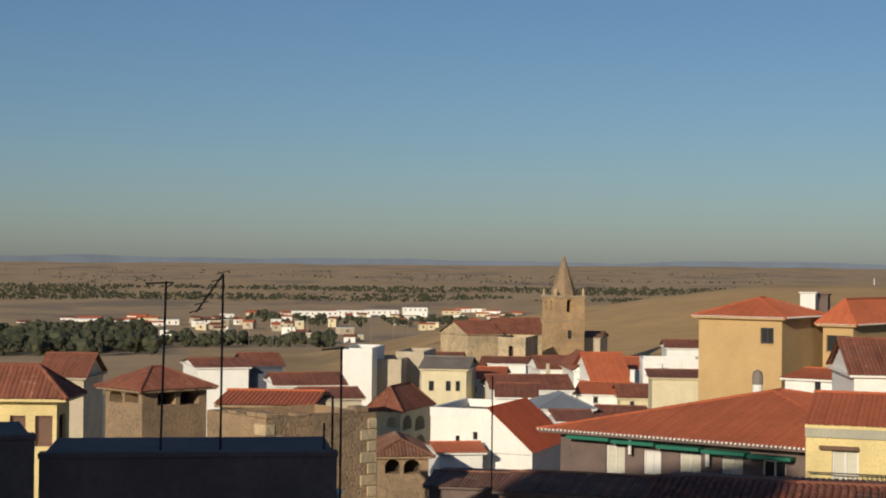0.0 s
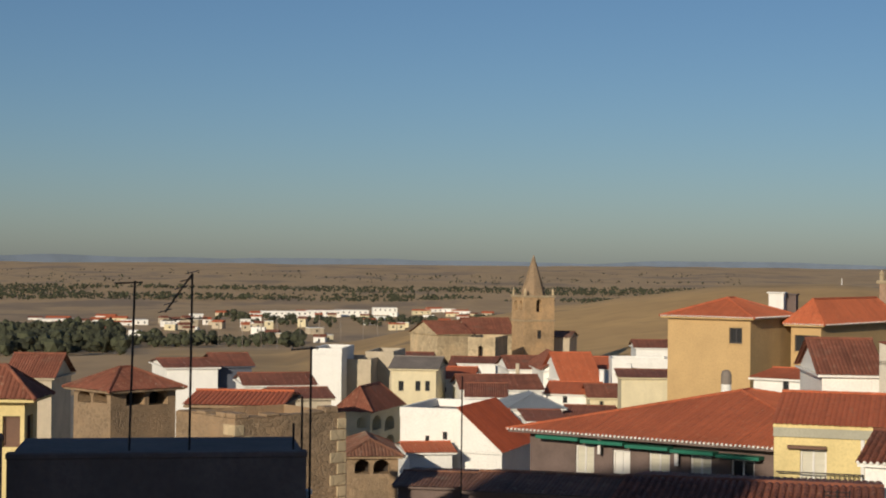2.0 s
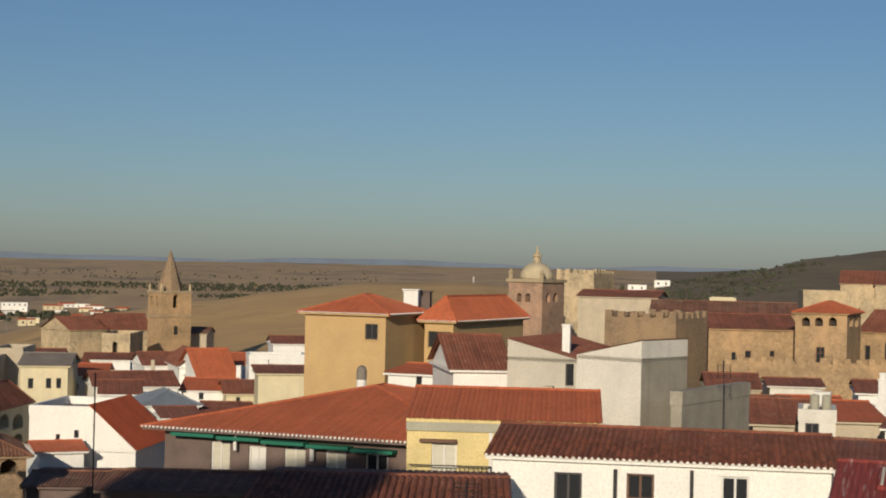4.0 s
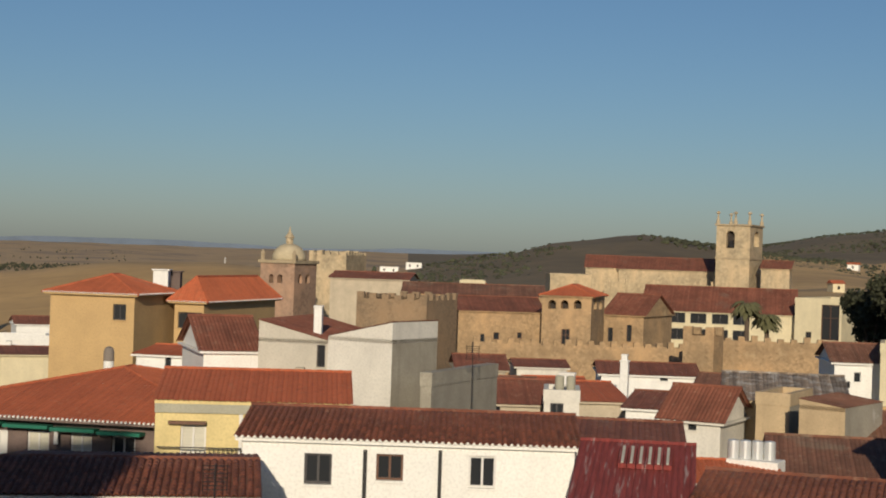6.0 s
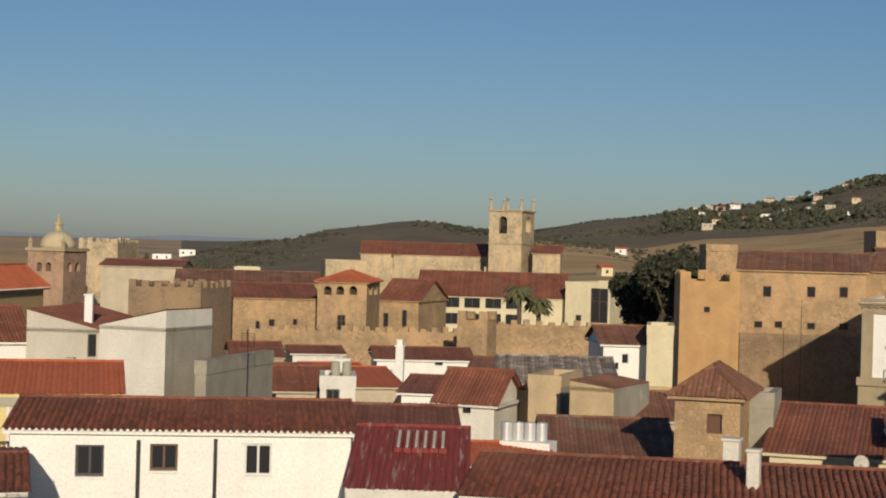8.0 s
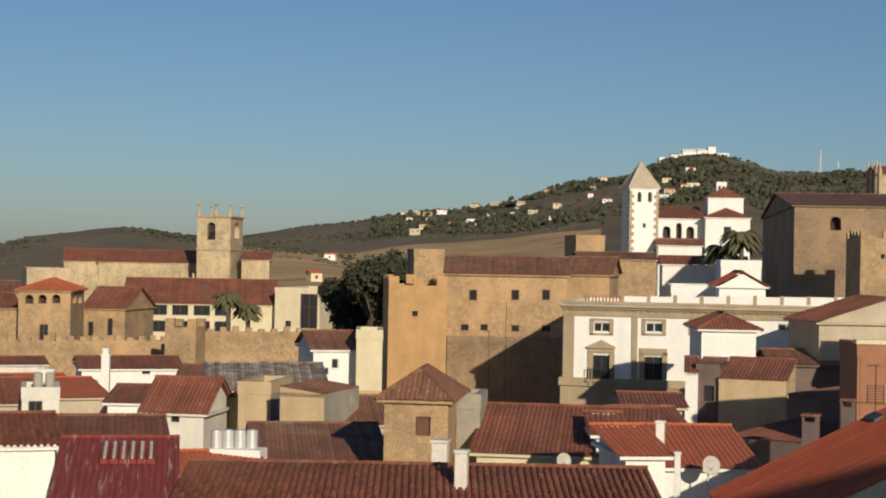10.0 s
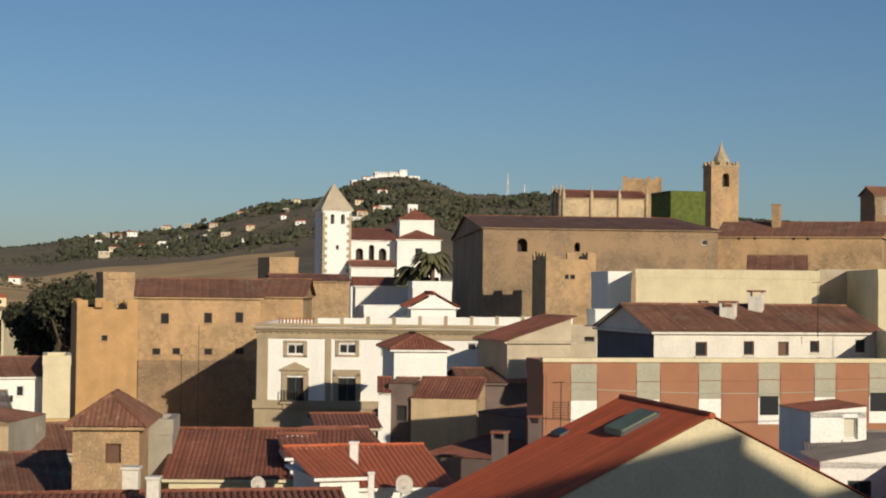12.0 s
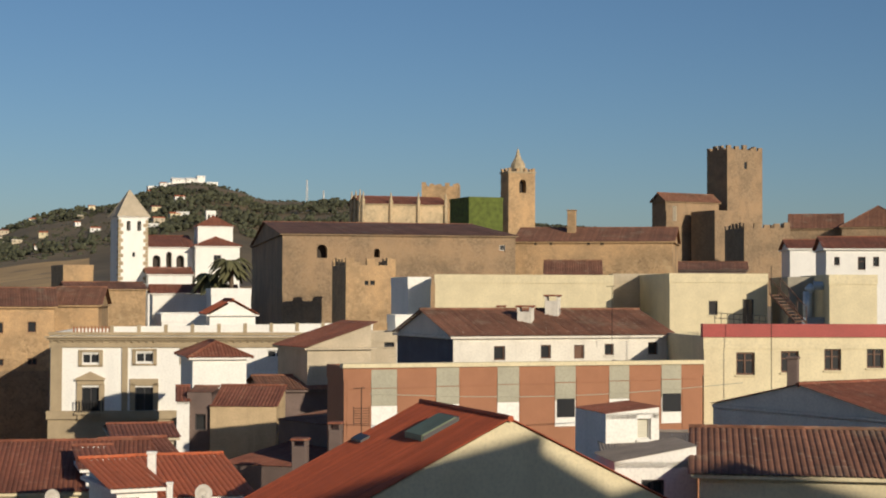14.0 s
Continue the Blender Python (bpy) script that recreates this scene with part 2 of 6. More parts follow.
def windows(parent, o, u, n, holes, depth, wall_mat):
    o, u, n = Vector(o), Vector(u), Vector(n)
    z = Vector((0, 0, 1))
    for k, a, v, w, h in holes:
        fr, pane = WINDOW_LOOK[k]
        d = 1.2 if k in ("a", "o") else depth

        def at(x, y, e):
            return o + u * x + z * y - n * e
        bm = bmesh.new()
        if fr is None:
            # dark backing sheet in place of a deep, unlit interior
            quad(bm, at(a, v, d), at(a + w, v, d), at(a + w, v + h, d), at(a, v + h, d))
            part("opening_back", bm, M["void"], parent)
            continue
        t = min(0.08, w * 0.1)

        def bar(x0, y0, x1, y1, e0, e1):
            vs = [bm.verts.new(at(x, y, e)) for e in (e0, e1) for x, y in ((x0, y0), (x1, y0), (x1, y1), (x0, y1))]
            for q in ((0, 1, 2, 3), (7, 6, 5, 4), (0, 4, 5, 1), (1, 5, 6, 2), (2, 6, 7, 3), (3, 7, 4, 0)):
                bm.faces.new([vs[i] for i in q])
        ring = [[bm.verts.new(at(x, y, e)) for x, y in ((a + q, v + q), (a + w - q, v + q), (a + w - q, v + h - q), (a + q, v + h - q))] for e in (d - 0.1, d) for q in (0, t)]
        for i in range(4):
            j = (i + 1) % 4
            bm.faces.new((ring[0][i], ring[0][j], ring[1][j], ring[1][i]))
            bm.faces.new((ring[1][i], ring[1][j], ring[3][j], ring[3][i]))
            bm.faces.new((ring[2][i], ring[2][j], ring[0][j], ring[0][i]))
        win = part("window" if h < 1.9 or k != "d" else "door", bm, M[fr], parent)
        bm = bmesh.new()
        if k in ("w", "b", "s", "k", "c") and w > 0.7:
            bar(a + w / 2 - t / 2, v + t, a + w / 2 + t / 2, v + h - t, d - 0.09, d)
            part("mullion", bm, M[fr], win)
            bm = bmesh.new()
        if k in ("b",) and h > 1.0:
            bar(a + t, v + h * 0.62, a + w - t, v + h * 0.62 + t * 0.7, d - 0.085, d)
            part("glazing_bar", bm, M[fr], win)
            bm = bmesh.new()
        if k in ("w", "b", "s", "k", "c"):
            bar(a - 0.06, v - 0.08, a + w + 0.06, v, -0.08, 0.05)
            part("sill", bm, wall_mat, win)
            bm = bmesh.new()
        quad(bm, at(a + t, v + t, d - 0.03), at(a + w - t, v + t, d - 0.03), at(a + w - t, v + h - t, d - 0.03), at(a + t, v + h - t, d - 0.03))
        part("pane", bm, M[pane], win)


def slope(bm, o, u, inward, W, reach, ratio, per, amp, seed=0):
    """Rows of clay tiles, one trough and one crown a row, from the eave line o + u * s up the pitch as far as reach(s)."""
    o, u, inward = Vector(o), Vector(u), Vector(inward)
    up = inward + Vector((0, 0, ratio))
    nrm = u.cross(up).normalized()
    if nrm.z < 0:
        nrm = -nrm
    rnd = random.Random(seed)
    n = max(2, round(W / per))
    step = W / n
    prof = ((0.0, 0.0), (0.3, 0.95), (0.5, 1.0), (0.7, 0.95), (1.0, 0.0))
    for i in range(n):
        lift, start = rnd.uniform(-0.15, 0.15) * amp, rnd.uniform(-0.03, 0.03)
        cols = []
        for f, hgt in prof:
            s = (i + f) * step
            r = max(0.0, reach(s))
            off = nrm * (hgt * amp + lift)
            mid = r * 0.5
            cols.append([bm.verts.new(o + u * s + up * q + off) for q in (start, mid, r)])
        for a, b in zip(cols, cols[1:]):
            for k in (0, 1):
                bm.faces.new((a[k], b[k], b[k + 1], a[k + 1]))


def roof(parent, kind, w, dep, z, rise, mat, over=0.35, per=0.3, wall_mat=None, dots=False, ridge_mat=None):
    """A tiled roof over the rectangle (0, 0) to (w, dep) whose walls end at z. kind: hip, gx (ridge along x), gy (ridge along y), shed (falls to the front)."""
    x0, y0, W, D = -over, -over, w + 2 * over, dep + 2 * over
    bm = bmesh.new()
    amp = 0.17 * per
    m = min(W, D) / 2
    X, Y, Z = Vector((1, 0, 0)), Vector((0, 1, 0)), Vector((0, 0, 1))
    corners = [Vector((x0, y0, z)), Vector((x0 + W, y0, z)), Vector((x0 + W, y0 + D, z)), Vector((x0, y0 + D, z))]
    caps = []
    if kind == "hip":
        k = rise / m
        for c, u, i, L in ((0, X, Y, W), (1, Y, -X, D), (2, -X, -Y, W), (3, -Y, X, D)):
            slope(bm, corners[c], u, i, L, lambda s, L=L: min(s, L - s, m), k, per, amp, c)
        if W >= D:
            a, b = Vector((x0 + m, y0 + m, z + rise)), Vector((x0 + W - m, y0 + m, z + rise))
            caps = [(a, b), (corners[0], a), (corners[3], a), (corners[1], b), (corners[2], b)]
        else:
            a, b = Vector((x0 + m, y0 + m, z + rise)), Vector((x0 + m, y0 + D - m, z + rise))
            caps = [(a, b), (corners[0], a), (corners[1], a), (corners[2], b), (corners[3], b)]
    elif kind == "gx":
        k = rise / (D / 2)
        slope(bm, corners[0], X, Y, W, lambda s: D / 2, k, per, amp, 1)
        slope(bm, corners[2], -X, -Y, W, lambda s: D / 2, k, per, amp, 2)
        caps = [(Vector((x0, y0 + D / 2, z + rise)), Vector((x0 + W, y0 + D / 2, z + rise)))]
    elif kind == "gy":
        k = rise / (W / 2)
        slope(bm, corners[1], Y, -X, D, lambda s: W / 2, k, per, amp, 1)
        slope(bm, corners[3], -Y, X, D, lambda s: W / 2, k, per, amp, 2)
        caps = [(Vector((x0 + W / 2, y0, z + rise)), Vector((x0 + W / 2, y0 + D, z + rise)))]
    elif kind == "shed":
        slope(bm, corners[0], X, Y, W, lambda s: D, rise / D, per, amp, 1)
        caps = [(Vector((x0, y0 + D, z + rise)), Vector((x0 + W, y0 + D, z + rise)))]
    elif kind == "shedl":  # falls to the left
        slope(bm, corners[3], -Y, X, D, lambda s: W, rise / W, per, amp, 1)
    elif kind == "shedr":  # falls to the right
        slope(bm, corners[1], Y, -X, D, lambda s: W, rise / W, per, amp, 1)
    body = tagged(part("roof", bm, mat, parent), kind="stuff")
    bm = bmesh.new()
    for a, b in caps:
        if (b - a).length > 0.3:
            n = max(1, int((b - a).length / 0.45))
            for i in range(n):
                p, q = a.lerp(b, i / n), a.lerp(b, (i + 1.12) / n if i < n - 1 else 1)
                rod(bm, p + Z * 0.0, q + Z * 0.03, 0.10, 6, 0.085)
    if caps:
        tagged(part("ridge_tiles", bm, ridge_mat or mat, body), kind="stuff")
    else:
        bm.free()
    # eave board under the tiles
    bm = bmesh.new()
    box(bm, x0 + 0.08, y0 + 0.08, z - 0.14, x0 + W - 0.08, y0 + D - 0.08, z - 0.02)
    part("eave", bm, wall_mat or mat, body)
    if wall_mat is not None and kind in ("gx", "gy", "shed", "shedl", "shedr"):
        if kind == "gx":
            top = z + rise * (dep / D)
            for x in (0, w):
                bm = bmesh.new()
                bm.faces.new([bm.verts.new(p) for p in ((x, 0, z - 0.2), (x, dep, z - 0.2), (x, dep, z), (x, dep / 2, top + 0.02), (x, 0, z))])
                part("gable_wall", bm, wall_mat, parent)
        elif kind == "gy":
            top = z + rise * (w / W)
            for y in (0, dep):
                bm = bmesh.new()
                bm.faces.new([bm.verts.new(p) for p in ((0, y, z - 0.2), (w, y, z - 0.2), (w, y, z), (w / 2, y, top), (0, y, z))])
                part("gable_wall", bm, wall_mat, parent)
        else:
            ax = {"shed": ((0, 0), (0, dep), (w, 0), (w, dep)), "shedl": ((0, 0), (w, 0), (0, dep), (w, dep)), "shedr": ((w, 0), (0, 0), (w, dep), (0, dep))}[kind]
            bm = bmesh.new()
            for lo, hi in ((ax[0], ax[1]), (ax[2], ax[3])):
                bm.faces.new([bm.verts.new(p) for p in ((*lo, z - 0.2), (*hi, z - 0.2), (*hi, z + rise * 0.96), (*lo, z))])
            bm.faces.new([bm.verts.new(p) for p in ((*ax[1], z - 0.2), (*ax[3], z - 0.2), (*ax[3], z + rise * 0.96), (*ax[1], z + rise * 0.96))])
            bmesh.ops.remove_doubles(bm, verts=bm.verts, dist=0.002)
            part("gable_wall", bm, wall_mat, parent)
    if dots:
        bm = bmesh.new()
        n = round(W / per)
        for i in range(n):
            s = x0 + (i + 0.5) * W / n
            rod(bm, (s, y0 - 0.03, z + 0.02), (s, y0 + 0.1, z + 0.03), per * 0.26, 6)
        if kind == "hip":
            n = round(D / per)
            for i in range(n):
                s = y0 + (i + 0.5) * D / n
                for xx in (x0, x0 + W):
                    rod(bm, (xx - 0.04, s, z + 0.02), (xx + 0.04, s, z + 0.02), per * 0.26, 6)
        tagged(part("eave_mortar", bm, M["white"], body, "pale mortar ends along the eave"), kind="stuff")
    return body


def tile_mesh(name, r, length, mat):
    """One barrel tile, crown up, lying along +y, narrower at its upper end."""
    bm = bmesh.new()
    rows = []
    for y, rr, lift in ((0, r, 0.02), (length, r * 0.8, 0.0)):
        rows.append([[bm.verts.new((q * math.cos(math.pi * i / 5), y, lift + q * 0.8 * math.sin(math.pi * i / 5))) for i in range(6)] for q in ((rr, rr - 0.018) if y == 0 else (rr,))])
    (o0, i0), (o1,) = rows
    for i in range(5):
        bm.faces.new((o0[i + 1], o0[i], o1[i], o1[i + 1]))
        bm.faces.new((i0[i + 1], i0[i], o0[i], o0[i + 1]))
    me = bpy.data.meshes.new(name)
    bm.to_mesh(me)
    bm.free()
    me.materials.append(mat)
    return me


def lay_tiles(root, w, dep, z, rise, per, mat, over=0.3, shed=False, limit=300):
    """Single clay tiles on the lower front pitch, row on row."""
    W, D = w + 2 * over, dep + 2 * over
    run = D if shed else D / 2
    up = Vector((0, run, rise)).normalized()
    nrm = Vector((0, -up.z, up.y))
    n = round(W / per)
    body = next(c for c in root.children if c.name.startswith("roof"))
    me = tile_mesh("tile", per * 0.36, 0.5, mat)
    rnd = random.Random(int(w * 7))
    count = 0
    rest_v, rest_f = [], []
    for j in range(int(math.hypot(run, rise) / 0.42)):
        for i in range(n):
            p = Vector((-over + (i + 0.5) * W / n + rnd.uniform(-0.012, 0.012), -over, z)) + up * (j * 0.42 - 0.06 + rnd.uniform(-0.02, 0.02)) + nrm * (per * 0.12)
            m = Matrix.Translation(p) @ Matrix(((1, 0, 0), (0, up.y, nrm.y), (0, up.z, nrm.z))).to_4x4() @ Matrix.Rotation(rnd.uniform(-0.03, 0.03), 4, "Z")
            count += 1
            if count > limit:
                rest_f += [[k + len(rest_v) for k in f.vertices] for f in me.polygons]
                rest_v += [m @ v.co for v in me.vertices]
                continue
            ob = new("tile", me)
            ob.parent = body
            ob.matrix_basis = m
    if rest_v:
        joined = bpy.data.meshes.new("upper_tiles")
        joined.from_pydata(rest_v, [], rest_f)
        joined.materials.append(M["tile_old"])
        ob = tagged(new("upper_tiles", joined), kind="stuff")
        ob.parent = body


def merlons(parent, w, dep, z, mat, size=0.9, gap=0.7, high=0.9, thick=0.5, jag=0.0, sides="flrb"):
    rnd = random.Random(int(w * 10))
    for side in sides:
        L = w if side in "fb" else dep
        n = max(2, int((L + gap) / (size + gap)))
        st = (L - size) / (n - 1)
        for i in range(n):
            s = i * st
            hh = high * (1 - jag * rnd.random())
            bm = bmesh.new()
            if side == "f":
                box(bm, s, 0, z, s + size, thick, z + hh)
            elif side == "b":
                box(bm, s, dep - thick, z, s + size, dep, z + hh)
            elif i in (0, n - 1):
                bm.free()
                continue
            elif side == "l":
                box(bm, 0, s, z, thick, s + size, z + hh)
            else:
                box(bm, w - thick, s, z, w, s + size, z + hh)
            part("merlon", bm, mat, parent)


def house(name, label, pos, yaw, w, dep, z0, z1, wall, kind="hip", rise=1.6, tile="tile", front=(), left=(), right=(), over=0.35, per=0.21,
          dots=False, depth=0.22, category="house", group="town houses", base=0.0, side_wall=None):
    """A house whose front-left corner stands at pos; local x runs along its front, y into it."""
    root = thing(name, pose(pos[0], pos[1], z0, 0, 0, yaw), label, category, group)
    H = z1 - z0
    wm = M[wall]
    sm = M[side_wall or wall]
    sides = (((0, 0, 0), (1, 0, 0), (0, -1, 0), w, front, wm), ((w, 0, 0), (0, 1, 0), (1, 0, 0), dep, right, sm),
             ((w, dep, 0), (-1, 0, 0), (0, 1, 0), w, (), wm), ((0, dep, 0), (0, -1, 0), (-1, 0, 0), dep, left, sm))
    cuts = sorted({c for _, _, _, _, holes, _ in sides for k, a, v, ww, hh in holes for c in (v, v + hh)})
    for o, u, n, L, holes, mt in sides:
        bm = bmesh.new()
        pierced(bm, o, u, n, L, H, holes, depth, cuts if holes else ())
        bmesh.ops.remove_doubles(bm, verts=bm.verts, dist=0.002)
        part("wall", bm, mt, root)
    for o, u, n, L, holes, mt in sides:
        windows(root, o, u, n, holes, depth, mt)
    if kind == "flat":
        bm = bmesh.new()
        t = 0.25
        box(bm, t, t, H - 0.7, w - t, dep - t, H - 0.5)
        part("flat_roof", bm, M["slate"], root)
        for a in ((-0.04, -0.04, w + 0.04, t), (-0.04, dep - t, w + 0.04, dep + 0.04), (-0.04, t, t, dep - t), (w - t, t, w + 0.04, dep - t)):
            bm = bmesh.new()
            box(bm, a[0], a[1], H - 0.6, a[2], a[3], H + 0.06)
            part("parapet", bm, wm, root)
    elif kind == "battlement":
        bm = bmesh.new()
        box(bm, 0.3, 0.3, H - 0.9, w - 0.3, dep - 0.3, H - 0.7)
        part("flat_roof", bm, M["slate"], root)
        if category == "wall":
            merlons(root, w, dep, H, wm, 0.55, 0.5, 0.6, 0.45, 0.6, "f")
        else:
            merlons(root, w, dep, H, wm, 0.8, 0.55, 0.8, 0.45, 0.5)
    elif kind == "open":
        pass
    else:
        roof(root, kind, w, dep, H, rise, M[tile], over, per, wm, dots)
    return root


# ---- additions to single buildings ----
def local_part(root, name, boxes, mat, label=""):
    bm = bmesh.new()
    for b in boxes:
        box(bm, *b)
    return part(name, bm, M[mat] if isinstance(mat, str) else mat, root, label)


def size_of(root):
    xs = [v.co for c in root.children if c.name.startswith("wall") for v in c.data.vertices]
    return max(v.x for v in xs), max(v.y for v in xs), max(v.z for v in xs)



def chimney(pos, yaw, w, z0, z1, mat, label, kind="cap"):
    root = thing("chimney", pose(pos[0], pos[1], z0, 0, 0, yaw), label, "chimney", "roof chimneys")
    h, a = z1 - z0, w / 2
    bm = bmesh.new()
    if kind == "cowl":
        lathe(bm, [(a, 0), (a, h - 0.9)], 12)
        part("shaft", bm, M[mat], root, smooth=False)
        bm = bmesh.new()
        lathe(bm, [(a * 1.05, h - 0.9), (a * 1.05, h - 0.35), (a * 0.8, h - 0.1), (a * 0.2, h)], 12)
        part("cowl", bm, M["slate"], root)
        return root
    box(bm, -a, -a, 0, a, a, h - (0.35 if kind == "open" else 0.1), bevel=0.02)
    part("shaft", bm, M[mat], root)
    if kind == "open":
        for x in (-a, a - a * 0.3):
            for y in (-a, a - a * 0.3):
                bm = bmesh.new()
                box(bm, x, y, h - 0.35, x + a * 0.3, y + a * 0.3, h - 0.08)
                part("cap_post", bm, M[mat], root)
    bm = bmesh.new()
    box(bm, -a * 1.2, -a * 1.2, h - 0.1, a * 1.2, a * 1.2, h, bevel=0.02)
    part("cap", bm, M["tile_old"] if kind == "open" else M[mat], root)
    return root


# ---- ground ----
G_BEARING = (-20, 0, 9, 22, 34, 44, 51, 60, 78)
G_RANGE = (0, 60, 140, 250, 400, 800, 1600, 2600, 4950)
G_HEIGHT = ((9, 9, 9, 9, 4, -8, -14, 0, 24), (9, 9, 9, 10, 4, -8, -14, 0, 27), (9, 9, 10, 11, 10, -5, -10, 2, 30), (10, 10, 12, 14, 15, 12, 6, 8, 31),
            (11, 11, 15, 17, 17, 14, 20, 20, 30), (11, 11, 16, 21, 22, 24, 30, 40, 40), (12, 12, 17, 25, 28, 30, 50, 60, 60), (12, 12, 20, 32, 36, 34, 50, 60, 60),
            (12, 12, 20, 32, 36, 34, 50, 60, 60))
RIDGE_CHURCH = ((-8, -5.0), (-5, -3.7), (-2.8, -3.0), (1.8, -2.0), (6, -1.4), (7.9, -1.08), (11.3, -0.68), (15, -0.6), (19, -1.0), (24, -2.5))
RIDGE_NEAR = ((15, -3.5), (20, -0.75), (22, -0.45), (25.2, 0.12), (27.3, 0.58), (30.3, 0.90), (32.7, 0.62), (36, -0.1), (40, -0.8))
RIDGE_FAR = ((22, -3.0), (29, -0.3), (34.3, 0.66), (37.2, 1.12), (41.1, 1.70), (43, 1.86), (46.2, 2.66), (48.2, 2.98), (49.6, 3.62), (51.1, 3.74), (52.1, 3.60),
             (53.4, 3.16), (56.5, 3.13), (60, 2.5), (78, 1.6))


def steps(table, x):
    if x <= table[0][0]:
        return table[0][1]
    for (a, p), (b, q) in zip(table, table[1:]):
        if x <= b:
            f = (x - a) / (b - a)
            f = f * f * (3 - 2 * f) * 0.5 + f * 0.5
            return p + (q - p) * f
    return table[-1][1]


def ground_z(x, y):
    r, b = math.hypot(x, y), math.degrees(math.atan2(x, y))
    b = max(-20, min(78, b))
    rows = [steps(list(zip(G_RANGE, row)), r) for row in G_HEIGHT]
    z = steps(list(zip(G_BEARING, rows)), b)
    for table, crest, span in ((RIDGE_CHURCH, 430, 75), (RIDGE_NEAR, 1000, 300), (RIDGE_FAR, 2100, 800)):
        top = 30 + crest * math.tan(math.radians(steps(table, b)))
        if top > z:
            z += (top - z) * math.exp(-((r - crest) / span) ** 2)
    return z


def build_ground():
    bm = bmesh.new()
    radii = [0, 8, 16, 25, 35, 50, 70, 95, 125, 160, 200, 250, 310, 345, 380, 405, 430, 455, 490, 550, 650, 760, 880, 1000, 1130, 1270, 1420, 1580, 1750, 1930, 2120, 2320, 2550, 2850, 3250, 3750, 4300, 4950]
    bearings = [b * 0.75 for b in range(-40, 121)] + [100 + 10 * k for k in range(0, 23)]
    grid = []
    for r in radii:
        row = []
        for b in bearings:
            x, y = spot(b, max(r, 0.01))
            amp = min(1.0, r / 900) * 3.0 + (max(0, r - 700) / 1400 if b > 22 else 0) * 3
            z = ground_z(x, y) + amp * noise.fractal(Vector((x * 0.006, y * 0.006, 3)), 1.0, 2.0, 4) if r > 300 else ground_z(x, y)
            row.append(bm.verts.new((x, y, z)))
        grid.append(row)
    n = len(bearings)
    for a, b in zip(grid, grid[1:]):
        for i in range(n):
            j = (i + 1) % n
            bm.faces.new((a[i], b[i], b[j], a[j]))
    for f in bm.faces:
        c = f.calc_center_median()
        r, b = math.hypot(c.x, c.y), math.degrees(math.atan2(c.x, c.y))
        f.material_index = 2 if r < 230 else 3 if (r < 520 and -9 < b < 24) or (33.5 < b < 47.5 and 480 < r < 1150) else 1 if (b > 21.5 and r > 480 and not (34 < b < 47 and r < 1150)) else 0
    ob = part("ground", bm, [M["earth"], M["hillside"], M["street"], M["straw"]], None, smooth=True)
    tagged(ob, "dry straw-coloured fields and scrubby hills around the town", "ground", kind="structure")


M["earth"] = surface("dry_grass_and_earth", (0.55, 0.37, 0.185), var=0.35, scale=0.005, fine=0.05, bump=0.0, spots=(0.25, 0.18, 0.115), spot_at=0.50, spot_scale=0.005, stretch=(1, 0.45, 1))
M["hillside"] = surface("scrubby_hillside", (0.19, 0.14, 0.072), var=0.45, scale=0.008, fine=0.12, bump=0.0, spots=(0.25, 0.17, 0.085), spot_at=0.60, spot_scale=0.012)
M["straw"] = surface("dry_straw_hill", (0.54, 0.35, 0.15), var=0.3, scale=0.02, fine=0.25, bump=0.0, spots=(0.22, 0.16, 0.085), spot_at=0.57, spot_scale=0.03, stretch=(0.5, 1, 1))
M["street"] = surface("grey_paving", (0.22, 0.19, 0.15), var=0.25)
build_ground()


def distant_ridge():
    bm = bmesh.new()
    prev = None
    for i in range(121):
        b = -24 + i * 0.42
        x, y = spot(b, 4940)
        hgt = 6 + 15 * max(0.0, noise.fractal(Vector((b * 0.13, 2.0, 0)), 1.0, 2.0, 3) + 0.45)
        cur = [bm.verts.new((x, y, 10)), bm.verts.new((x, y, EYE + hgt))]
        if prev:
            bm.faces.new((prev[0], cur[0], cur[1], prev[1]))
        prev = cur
    tagged(part("backdrop", bm, M["far_haze"], None), "mountains along the far horizon in a haze-blue colour", "mountains", kind="structure")


# distance haze is put into this blue base colour
M["far_haze"] = surface("far_haze_blue_hills", (0.13, 0.17, 0.23), var=0.06, scale=0.002, fine=0.01, bump=0.0)
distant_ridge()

# ---- near houses ----
house("house", "cream yellow house with brown blinds and hipped tile roof", (-25.90, 68.86), -0.82, 9.26, 2.19, 8.00, 24.04, "paleyellow", "hip", rise=1.33, tile="tile_old",
      front=[("d", 5.38, 13.89, 0.71, 1.27), ("d", 7.22, 13.92, 0.69, 1.34), ("d", 8.32, 13.93, 0.76, 1.34)],
      right=[("d", 0.42, 13.77, 1.05, 1.48)], over=0.6)
house("tower_house", "rubble stone tower with arched loggia under a hipped roof", (-17.54, 93.08), 44.54, 4.62, 3.91, 8.20, 22.42, "brownstone", "hip", rise=1.19, tile="tile_old",
      front=[("a", 1.07, 13.28, 1.30, 0.90), ("a", 2.68, 13.22, 1.37, 0.92)],
      left=[("a", 0.43, 13.36, 1.42, 0.68), ("a", 2.07, 13.44, 1.44, 0.67)], over=0.5, category='tower', per=0.22)
ruined_tower = house("ruined_tower", "roofless rubble stone block beside the tower house", (-6.66, 60.21), 39.35, 5.22, 4.28, 8.20, 24.06, "brownstone", "open", category='tower')
